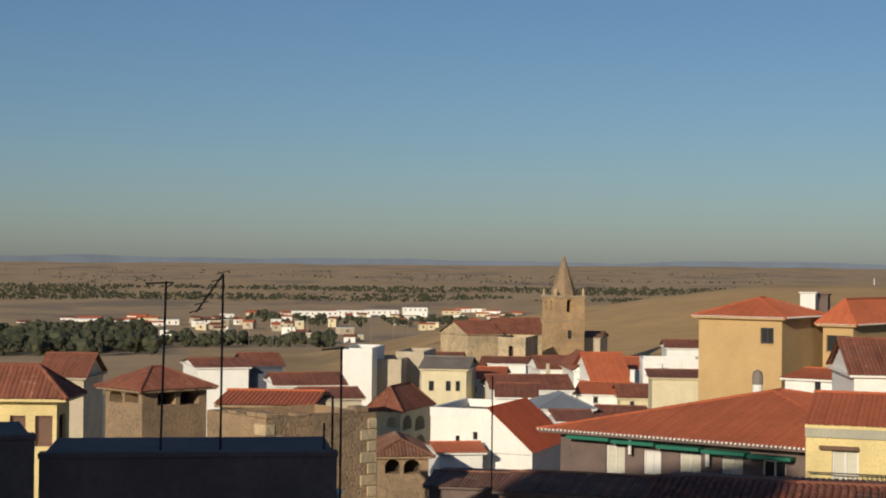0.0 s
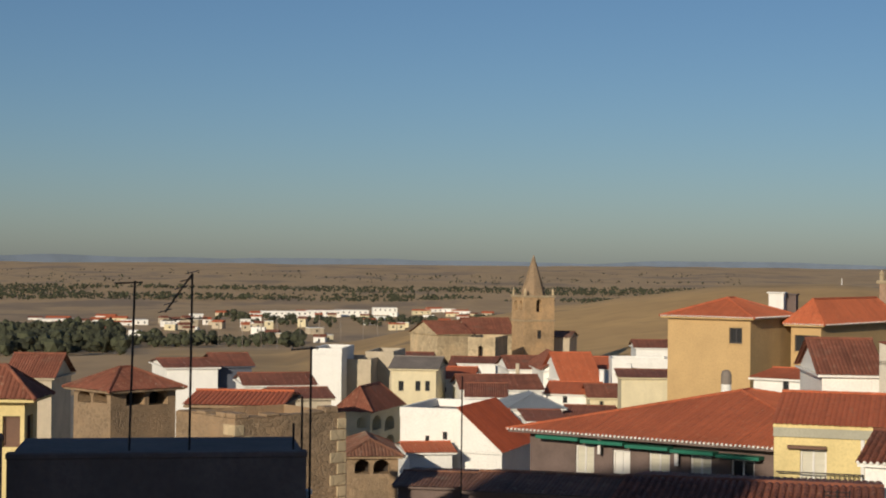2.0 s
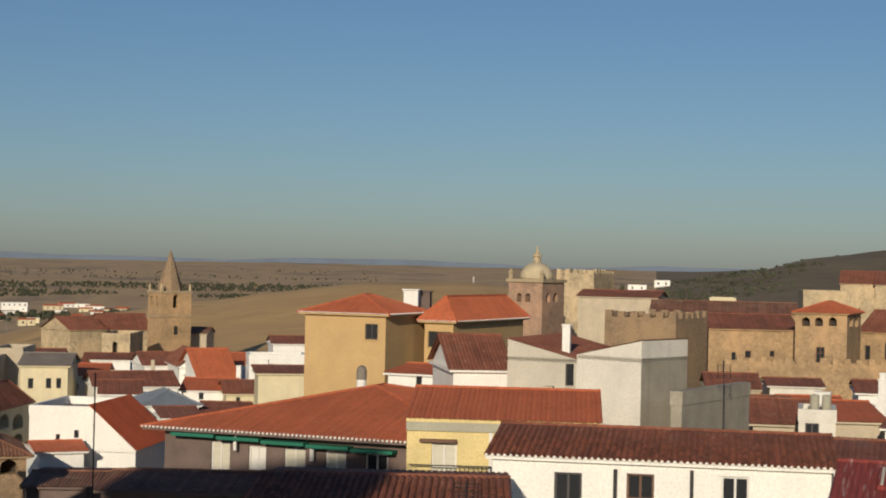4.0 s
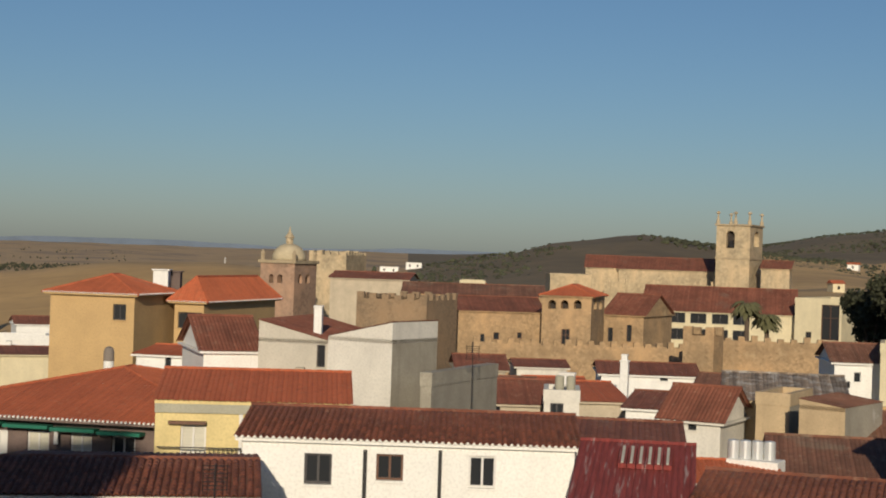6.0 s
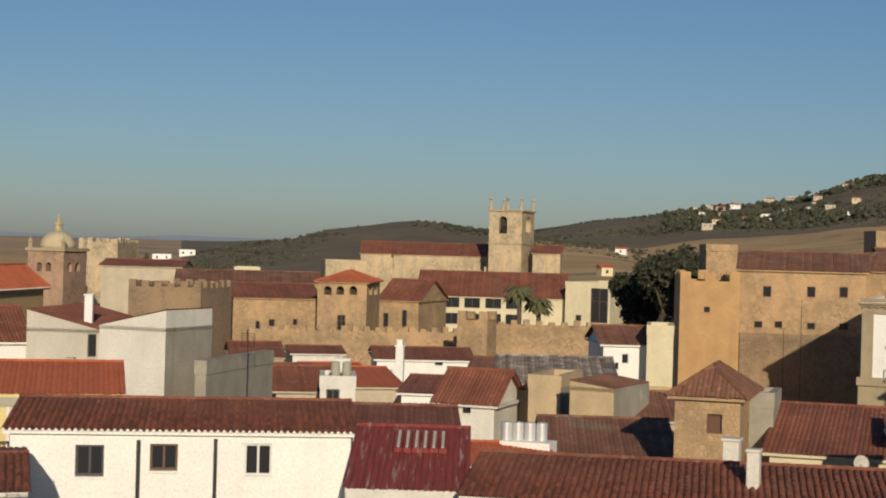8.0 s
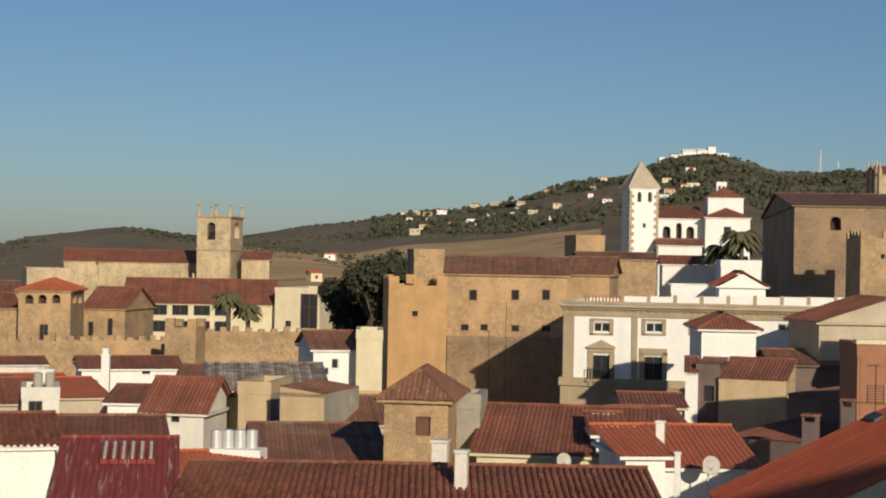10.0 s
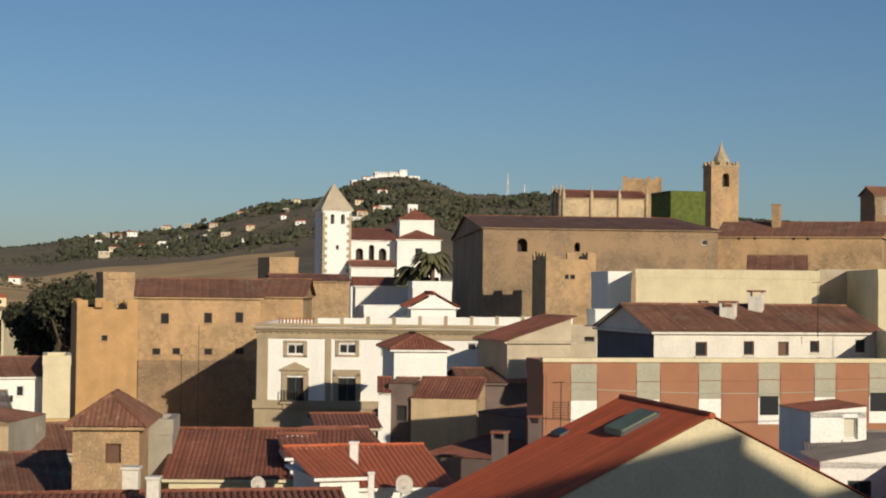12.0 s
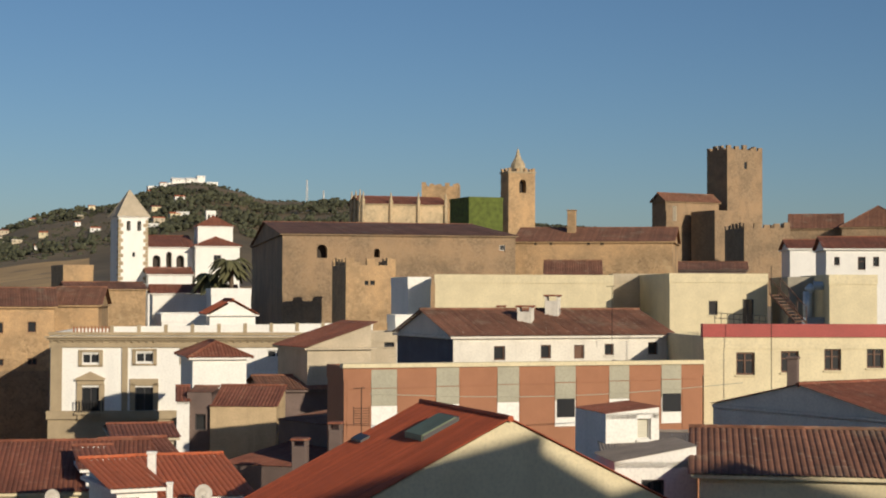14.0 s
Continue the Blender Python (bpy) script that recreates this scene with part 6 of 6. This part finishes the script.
for b0, b1, r0, r1, n, s0, s1, edge in ((-22, -10.4, 480, 900, 620, 3.0, 6.0, -0.5), (-11, -4, 620, 1000, 230, 2.5, 5.0, -0.1), (-7, 3, 760, 1250, 420, 2.0, 4.5, -0.1),
                                        (-22, 12, 1750, 2250, 5200, 2.0, 4.2, -0.12), (-22, 12, 2400, 3600, 900, 2.0, 4.0, 0.1), (6, 24, 1300, 1800, 500, 2.0, 4.5, 0.0),
                                        (9, 22, 1300, 1500, 60, 4, 7, -1), (35.2, 37.0, 255, 275, 14, 3, 5, -1), (36, 40, 200, 330, 24, 2, 4, -1), (-2, 5, 225, 300, 14, 1.5, 2.6, -1)):
    for _ in range(n):
        x, y = spot(rnd.uniform(b0, b1), rnd.uniform(r0, r1))
        if noise.noise(Vector((x * 0.004, y * 0.006, 1.5))) < edge:
            continue
        belt += tree_clumps(rnd, x, y, ground_z(x, y) - 0.5, rnd.uniform(s0, s1), 5 if r0 < 1200 else 2)
clumps("far_trees", "belts of dark green trees across the dry plain", "trees", belt, M["leaf"])
bushes = []
for _ in range(15000):
    b, r = rnd.uniform(22, 66), rnd.choice((rnd.uniform(650, 1150), rnd.uniform(1150, 2060)))
    x, y = spot(b, r)
    if noise.noise(Vector((x * 0.006, y * 0.006, 7))) < (0.0 if r < 1150 else -0.15) or (r < 1150 and b > 40):
        continue
    s = rnd.uniform(0.5, 1.7) * (1.0 if r < 1150 else 1.3)
    if 49 < b < 51.8 and r > 1930:
        continue
    bushes.append((x, y, ground_z(x, y) + s * 0.2, s, rnd.uniform(0.6, 0.9)))
for _ in range(2600):
    b, r = rnd.uniform(39, 57), rnd.uniform(1200, 1850)
    x, y = spot(b, r)
    if noise.noise(Vector((x * 0.007, y * 0.007, 4))) < 0.02:
        continue
    bushes += tree_clumps(rnd, x, y, ground_z(x, y) - 1, rnd.uniform(2.5, 6.5), 4)
clumps("hill_scrub", "dark olive scrub and trees over the hills", "scrub", bushes, M["scrub"])


def leafy_tree(name, label, bearing, dist, height, width, seed):
    x, y = spot(bearing, dist)
    z = ground_z(x, y) - 0.3
    root = thing(name, pose(x, y, z), label, "tree")
    r = random.Random(seed)
    bm = bmesh.new()
    rod(bm, (0, 0, 0), (0.2, 0, height * 0.45), 0.4, 8, 0.25)
    tips = []
    for i in range(9):
        a = i * 0.7 + r.uniform(-0.2, 0.2)
        tip = Vector((math.cos(a) * width * r.uniform(0.15, 0.36), math.sin(a) * width * r.uniform(0.15, 0.36), height * r.uniform(0.55, 0.9)))
        rod(bm, (0.1, 0, height * r.uniform(0.25, 0.45)), tip, 0.16, 5, 0.05)
        tips.append(tip)
    part("trunk", bm, M["bark"], root)
    bm = bmesh.new()
    for tip in tips + [Vector((0, 0, height * 0.8)), Vector((width * 0.1, 0, height * 0.6))]:
        for _ in range(900):
            d = Vector((r.gauss(0, 1), r.gauss(0, 1), r.gauss(0, 0.8)))
            p = tip + d.normalized() * width * 0.24 * r.uniform(0.2, 1.05)
            s = r.uniform(0.14, 0.36)
            n = Vector((r.uniform(-1, 1), r.uniform(-1, 1), r.uniform(-0.2, 1))).normalized()
            u = n.orthogonal().normalized()
            v = n.cross(u)
            bm.faces.new([bm.verts.new(p + u * s * a + v * s * b) for a, b in ((-1, 0), (0, -0.6), (1, 0), (0, 0.6))])
    tagged(part("crown", bm, M["leaf"], root), kind="stuff")
    return root


leafy_tree("tree", "dense dark green tree behind the walls", 39.2, 165, 15, 7.5, 3)
leafy_tree("tree", "dense dark green tree behind the walls", 38.2, 176, 12, 6, 4)
leafy_tree("tree", "dense dark green tree behind the walls", 40.2, 170, 14.5, 6, 8)
leafy_tree("tree", "small dark tree among the white houses", -0.2, 178, 9, 4, 9)


def palm(bearing, dist, top, crown, seed):
    x, y = spot(bearing, dist)
    z = ground_z(x, y) - 0.3
    h = top - z
    root = thing("palm_tree", pose(x, y, z), "palm tree with arching dusty green fronds", "palm", "palm trees")
    r = random.Random(seed)
    bm = bmesh.new()
    rod(bm, (0, 0, 0), (0.1, 0, h), 0.32, 8, 0.24)
    part("trunk", bm, M["bark"], root)
    for i in range(46):
        bm = bmesh.new()
        a, lift = i * 2.4, r.uniform(-0.5, 1.3)
        d = Vector((math.cos(a), math.sin(a), 0))
        s = Vector((-d.y, d.x, 0))
        prev = None
        for k in range(7):
            f = k / 6
            c = Vector((0, 0, h)) + d * crown * f + Vector((0, 0, crown * (lift * f - (0.7 + lift * 0.6) * f * f)))
            wd = 0.36 * math.sin(math.pi * min(1, f * 0.85 + 0.12))
            cur = [bm.verts.new(c + s * wd - Vector((0, 0, wd * 0.5))), bm.verts.new(c), bm.verts.new(c - s * wd - Vector((0, 0, wd * 0.5)))]
            if prev:
                bm.faces.new((prev[0], prev[1], cur[1], cur[0]))
                bm.faces.new((prev[1], prev[2], cur[2], cur[1]))
            prev = cur
        part("frond", bm, M["palm"], root)
    return root


palm(33.9, 172, 25.6, 1.9, 1)
palm(34.6, 176, 24.2, 1.8, 2)
palm(52.2, 165, 33.0, 2.4, 3)
palm(51.5, 168, 31.6, 2.2, 4)


# ---- far settlements ----
def far_house(bearing, dist, w, d, h, roofed, mat, tile, yaw, lift=0.0):
    x, y = spot(bearing, dist)
    root = thing("far_house", pose(x, y, ground_z(x, y) - 1.5 + lift, 0, 0, -bearing + yaw), "small pale house far off on the slope", "house", "far houses")
    bm = bmesh.new()
    box(bm, -w / 2, -d / 2, 0, w / 2, d / 2, h + 1.5)
    part("wall", bm, M[mat], root)
    bm = bmesh.new()
    z = h + 1.5
    if roofed:
        a, b = w / 2 + 0.4, d / 2 + 0.4
        for s in (1, -1):
            quad(bm, (-a * s, -b * s, z), (a * s, -b * s, z), (a * s, 0, z + d * 0.22), (-a * s, 0, z + d * 0.22))
        for s in (1, -1):
            bm.faces.new([bm.verts.new(p) for p in ((a * s, -b, z), (a * s, b, z), (a * s, 0, z + d * 0.22))])
    else:
        box(bm, -w / 2 - 0.1, -d / 2 - 0.1, z, w / 2 + 0.1, d / 2 + 0.1, z + 0.25)
    bmesh.ops.remove_doubles(bm, verts=bm.verts, dist=0.01)
    part("roof", bm, M[tile], root)
    for i in range(max(1, int(w / 4))):
        bm = bmesh.new()
        u = -w / 2 + (i + 0.5) * w / max(1, int(w / 4))
        box(bm, u - 0.5, -d / 2 - 0.03, z - 2.2, u + 0.5, -d / 2 + 0.05, z - 0.9)
        part("window", bm, M["glass"], root)
    return root


r = random.Random(11)
for b0, b1, d0, d1, n, wmax in ((-16, -8, 640, 1000, 22, 8), (-9, -3, 700, 1050, 22, 8), (-8, 4, 900, 1300, 22, 11), (-14, -8, 960, 1060, 9, 16), (-1, 8, 900, 1300, 8, 9), (-4, 2, 1100, 1400, 12, 16),
                               (40, 50.5, 1250, 1850, 38, 11), (24, 31, 480, 720, 5, 6.5), (17, 22, 600, 1000, 12, 12), (35, 44, 600, 1000, 9, 8), (11, 17, 900, 1200, 5, 9)):
    for _ in range(n):
        roofed = r.random() < 0.55
        bb = r.uniform(b0, b1)
        far_house(bb, r.uniform(d0, d1), r.uniform(4.5, wmax), r.uniform(4, 7), r.uniform(2.2, 4), roofed, r.choice(("white", "white", "cream", "beige")),
                  r.choice(("tile", "tile_old")) if roofed else "white", r.uniform(-25, 25), 1.2 if bb > 39 and d0 > 1000 else 0.0)
for b, d, w, h in ((-4.6, 1180, 34, 5), (-3.2, 1215, 26, 5), (12.3, 1150, 42, 9), (-11.5, 1000, 26, 3.2), (-2.2, 1240, 26, 5), (-12.6, 1010, 18, 3), (-9.9, 1000, 16, 3), (-1.0, 1300, 20, 6)):
    far_house(b, d, w, 12, h, False, "white", "white", 5)
for b, w, h, lift in ((49.9, 18, 7, 1.4), (50.4, 24, 10, 1.4), (50.8, 16, 9, 1.4), (51.1, 10, 13, 1.4), (49.4, 12, 6, 1), (51.5, 14, 7, 1.4)):
    far_house(b, 2080, w, 12, h, b in (50.4, 50.8), "white", "white", 10, lift)


def lattice_mast(bearing, dist, height, base=1.0, label="thin pale lattice radio mast on the far ridge", mat="frame_white"):
    x, y = spot(bearing, dist)
    root = thing("radio_mast", pose(x, y, ground_z(x, y) - 1), label, "mast")
    for dx, dy in ((-1, -1), (1, -1), (1, 1), (-1, 1)):
        bm = bmesh.new()
        rod(bm, (dx * base, dy * base, 0), (dx * 0.3 * base, dy * 0.3 * base, height), 0.25 * base, 4)
        part("leg", bm, M[mat], root)
    bm = bmesh.new()
    lathe(bm, [(1.2 * base, height * 0.6), (1.2 * base, height * 0.7)], 8)
    part("dish_ring", bm, M[mat], root)


lattice_mast(54.9, 2100, 36)
lattice_mast(55.5, 2100, 22)
lattice_mast(15.2, 700, 22, 0.35)
r = random.Random(23)
for i in range(11):
    lattice_mast(-7.5 + i * 0.7 + r.uniform(-0.15, 0.15), r.uniform(560, 760), r.uniform(10, 16), 0.16, "thin grey lattice pylon of a substation", "slate")


# ---- roof clutter ----
def water_tank(x, y, z, r, h, mat="steel", label="shiny galvanised steel water tank on a roof"):
    root = thing("water_tank", pose(x, y, z), label, "tank", "water tanks")
    bm = bmesh.new()
    lathe(bm, [(r, 0), (r, h), (r * 0.92, h + 0.05), (0.08, h + 0.08)], 16)
    part("drum", bm, M[mat], root)
    bm = bmesh.new()
    lathe(bm, [(r * 1.03, h * 0.48), (r * 1.03, h * 0.52)], 16)
    part("band", bm, M[mat], root)


def satellite_dish(bearing, dist, z, r, aim):
    x, y = spot(bearing, dist)
    root = thing("satellite_dish", pose(x, y, z - 1.0, 0, 0, -bearing + aim), "round pale satellite dish on a bracket", "dish", "satellite dishes")
    bm = bmesh.new()
    rod(bm, (0, 0.15, -1.0), (0, 0.1, 1.0), 0.03)
    part("post", bm, M["steel"], root)
    bm = bmesh.new()
    lathe(bm, [(0.05, 0.0), (r * 0.5, 0.03), (r * 0.85, 0.1), (r, 0.16), (r * 0.98, 0.17), (r * 0.5, 0.06), (0.05, 0.03)], 20)
    bmesh.ops.rotate(bm, verts=bm.verts, matrix=Matrix.Rotation(radians(78), 3, "X"), cent=(0, 0, 0))
    bmesh.ops.translate(bm, verts=bm.verts, vec=(0, 0, 1.0))
    part("reflector", bm, surface("grey_dish_paint", (0.50, 0.46, 0.40), rough=0.5, var=0.1), root, smooth=True)
    bm = bmesh.new()
    rod(bm, (0, 0, 1.0 - r * 0.8), (0, -r * 0.9, 1.05), 0.015)
    part("arm", bm, M["steel"], root)


def on_roof_light(root, name, label, x0, y0, x1, y1, z, ratio, mat_frame, mat_pane):
    """A flat rooflight lying on a pitch that rises with local y."""
    up = Vector((0, 1, ratio)).normalized()
    nrm = Vector((0, -up.z, up.y))

    def at(x, y, e):
        return Vector((x, 0, z)) + up * y + nrm * e
    for nm, a, mt, e0, e1 in (("frame", 0.0, mat_frame, 0.0, 0.16), ("pane", 0.09, mat_pane, 0.10, 0.19)):
        bm = bmesh.new()
        vs = [bm.verts.new(at(x, y, e)) for e in (e0, e1) for x, y in ((x0 + a, y0 + a), (x1 - a, y0 + a), (x1 - a, y1 - a), (x0 + a, y1 - a))]
        for q in ((0, 1, 2, 3), (7, 6, 5, 4), (0, 4, 5, 1), (1, 5, 6, 2), (2, 6, 7, 3), (3, 7, 4, 0)):
            bm.faces.new([vs[i] for i in q])
        part(name, bm, mat_pane if nm == "pane" else mat_frame, root, label if nm == "pane" else "")


for x, y in ((38.17, 57.48), (38.59, 57.20), (39.01, 56.91), (39.43, 56.62)):
    water_tank(x, y, 21.72, 0.25, 0.72)
for x, y in ((41.75, 80.70), (42.32, 80.40)):
    water_tank(x, y, 22.0, 0.26, 1.25, "concrete", "pale fibre cement water tank on a flat roof")
tank_block = thing("tank_block", pose(37.69, 57.32, 12, 0, 0, -49.7), "white plastered block under the water tanks", "wall")
bm = bmesh.new()
box(bm, 0, 0, 0, 2.24, 1.3, 9.72, bevel=0.03)
part("wall", bm, M["white"], tank_block)
satellite_dish(51.24, 56.5, 22.95, 0.34, 25)
satellite_dish(46.01, 60.0, 22.5, 0.3, 25)
aerial("roof_aerial", "mesh television aerial over the shaded court", 56.9, 62.0, 22.0, 25.6, "grid")
aerial("roof_aerial", "thin television aerial with a boom", 56.9, 63.0, 22.0, 26.3, "yagi")
aerial("roof_aerial", "thin bare mast by the palace wall", 43.9, 108.0, 16.0, 27.2, "bare")
aerial("roof_aerial", "thin bare mast by the palace wall", 43.3, 106.0, 16.0, 25.3, "yagi")
aerial("roof_aerial", "thin bare mast on the cream building", 71.5, 82.0, 22.0, 31.5, "bare")
aerial("roof_aerial", "thin aerial on the white house roof", 65.9, 88.0, 27.5, 30.5, "yagi")

# rooflights
red_shed = next(o for o in bpy.data.objects if o.get("label", "").startswith("lean-to roof of faded red"))
for i in range(6):
    on_roof_light(red_shed, "rooflight", "pale corrugated plastic rooflight", 1.35 + i * 0.3, 3.3, 1.62 + i * 0.3, 5.2, 22.33 - 9.93 + 0.08, 1.29 / 6.2, M["redpaint"], M["blind"])


def quoins(root, mat, corners, z0=0.0, size=0.55):
    w, d, h = size_of(root)
    n = int((h - z0) / size)
    for cx, cy in corners:
        for i in range(n):
            a, b = (0.75, 0.4) if i % 2 else (0.4, 0.75)
            x0, x1 = (-0.04, a) if cx == 0 else (w - a, w + 0.04)
            y0, y1 = (-0.04, b) if cy == 0 else (d - b, d + 0.04)
            bm = bmesh.new()
            box(bm, x0, y0, z0 + i * size + 0.02, x1, y1, z0 + (i + 1) * size - 0.02, bevel=0.02)
            part("quoin", bm, mat, root)


quoins(ruined_tower, M["palestone"], ((0, 0), (1, 0)), 8.0, 0.45)
quoins(white_tower, M["granite"], ((0, 0), (1, 0)), 4.0, 0.6)
w, d, h = size_of(ruined_tower)
rq = random.Random(4)
for i in range(int(w / 0.7)):
    bm = bmesh.new()
    box(bm, i * 0.7 + 0.02, 0, h, i * 0.7 + 0.66, 0.6, h + rq.uniform(0.02, 0.28), bevel=0.03)
    part("coping_stone", bm, M["brownstone"], ruined_tower)
for i in range(int(d / 0.7)):
    bm = bmesh.new()
    box(bm, 0, i * 0.7 + 0.02, h, 0.6, i * 0.7 + 0.66, h + rq.uniform(0.0, 0.25), bevel=0.03)
    part("coping_stone", bm, M["brownstone"], ruined_tower)
local_part(ruined_tower, "terrace", [(0.5, 0.5, h - 0.6, w - 0.3, d, h - 0.4)], "tile_old", "terracotta tiled terrace inside the walls")

# pinnacles and buttresses of the upper church
upper = next(o for o in bpy.data.objects if o.get("label", "").startswith("long granite church"))
w, d, h = size_of(upper)
for i in range(4):
    bm = bmesh.new()
    x = 0.2 + i * (w - 0.4) / 3
    lathe(bm, [(0.35, 0), (0.33, h + 0.6), (0.22, h + 0.8), (0.05, h + 2.0)], 6, x, -0.2)
    part("pinnacle", bm, M["palestone"], upper)
for i in range(3):
    bm = bmesh.new()
    lathe(bm, [(0.35, 0), (0.33, h + 0.8), (0.22, h + 1.0), (0.05, h + 2.4)], 6, -0.2, 0.4 + i * d / 3)
    part("pinnacle", bm, M["palestone"], upper)
# buttresses along the aisle of the great church
w, d, h = size_of(aisle)
for i in range(8):
    local_part(aisle, "buttress", [(0.6 + i * (w - 1.6) / 7, -0.5, 0, 1.2 + i * (w - 1.6) / 7, 0.1, h + 0.9)], "palestone")

# skylight, vents and flue on the red gabled roof
root = gabled_house
w, d, h = size_of(root)
slope_up = 3.55 / (w / 2 + 0.10)


def on_left_pitch(name, x0, x1, y0, y1, hgt, mat, label=""):
    """A low box lying on the pitch that rises from the left eave to the ridge."""
    bm = bmesh.new()
    lo, hi = h + (x0 + 0.10) * slope_up, h + (x1 + 0.10) * slope_up
    vs = [bm.verts.new(p) for p in ((x0, y0, lo), (x1, y0, hi), (x1, y1, hi), (x0, y1, lo), (x0, y0, lo + hgt), (x1, y0, hi + hgt), (x1, y1, hi + hgt), (x0, y1, lo + hgt))]
    for q in ((3, 2, 1, 0), (4, 5, 6, 7), (0, 1, 5, 4), (1, 2, 6, 5), (2, 3, 7, 6), (3, 0, 4, 7)):
        bm.faces.new([vs[i] for i in q])
    return part(name, bm, M[mat], root, label)


on_left_pitch("skylight_frame", 5.45, 6.58, 2.45, 4.05, 0.17, "frame_dark", "dark metal skylight frame")
on_left_pitch("skylight_pane", 5.42, 6.50, 2.50, 4.00, 0.21, "skylight", "greenish skylight glass")
on_left_pitch("roof_vent", 4.70, 5.00, 6.10, 7.10, 0.12, "frame_dark")
local_part(root, "wall_vent", [(w * 0.56, -0.02, h - 0.25, w * 0.60, 0.05, h - 0.05)], "brick")

# air duct on the cream block
x, y = spot(73.4, 113.5)
duct = thing("air_duct", pose(x, y, 27.0, 0, 0, -73), "bent grey sheet-metal air duct on a roof", "duct")
bm = bmesh.new()
path = [(-1.3, 0, 1.4), (-1.3, 0, 3.3), (-0.9, 0, 3.7), (0.5, 0, 3.7), (0.95, 0, 3.4), (1.15, 0, 1.9)]
for a, b in zip(path, path[1:]):
    rod(bm, a, b, 0.3, 10)
part("pipe", bm, M["duct"], duct, smooth=True)
bm = bmesh.new()
box(bm, -1.7, -0.5, 0.0, 1.6, 0.5, 1.5, bevel=0.03)
part("casing", bm, M["lead"], duct)

# cables slung across the office block
def cable(a, b, sag):
    a, b = Vector(a), Vector(b)
    root = thing("cable", Matrix.Translation(a), "thin pale cable slung between roofs", "cable", "cables")
    bm = bmesh.new()
    pts = [a.lerp(b, i / 12) - a - Vector((0, 0, sag * math.sin(math.pi * i / 12))) for i in range(13)]
    for p, q in zip(pts, pts[1:]):
        rod(bm, p, q, 0.02, 5)
    part("wire", bm, M["concrete"], root)


cable((*spot(57.2, 70.0), 25.6), (*spot(70.5, 76.0), 25.9), 0.35)


# iron stair and railing on the roof terrace
def roof_stair(a, b, steps_n, width):
    """A straight iron stair from its head a down to its foot b."""
    a, b = Vector(a), Vector(b)
    root = thing("roof_stair", Matrix.Translation(b), "rusty iron stair leaning on a cream wall", "stair")
    d = a - b
    side = Vector((d.y, -d.x, 0)).normalized() * width
    for off in (Vector(), side):
        for lift, r in ((0.0, 0.06), (0.95, 0.03)):
            bm = bmesh.new()
            rod(bm, off + Vector((0, 0, lift)), off + d + Vector((0, 0, lift)), r, 5)
            part("stringer" if lift == 0 else "handrail", bm, M["frame_brown"], root)
        for i in range(4):
            bm = bmesh.new()
            q = off + d * (i / 3)
            rod(bm, q, q + Vector((0, 0, 0.95)), 0.025, 5)
            part("baluster", bm, M["frame_brown"], root)
    for i in range(steps_n):
        bm = bmesh.new()
        q = d * ((i + 0.5) / steps_n)
        rod(bm, q, q + side, 0.05, 4)
        part("tread", bm, M["frame_brown"], root)


def roof_railing(a, b, high):
    a, b = Vector(a), Vector(b)
    root = thing("roof_railing", Matrix.Translation(a), "thin iron railing along a flat roof edge", "railing")
    for lift in (high, high * 0.5):
        bm = bmesh.new()
        rod(bm, Vector((0, 0, lift)), b - a + Vector((0, 0, lift)), 0.02, 5)
        part("rail", bm, M["iron"], root)
    for i in range(9):
        bm = bmesh.new()
        q = (b - a) * (i / 8)
        rod(bm, q, q + Vector((0, 0, high)), 0.02, 5)
        part("post", bm, M["iron"], root)


roof_stair((94.80, 31.82, 30.12), (93.38, 29.73, 28.35), 9, 0.8)
roof_railing((86.19, 32.17, 28.41), (87.15, 29.49, 28.23), 0.6)
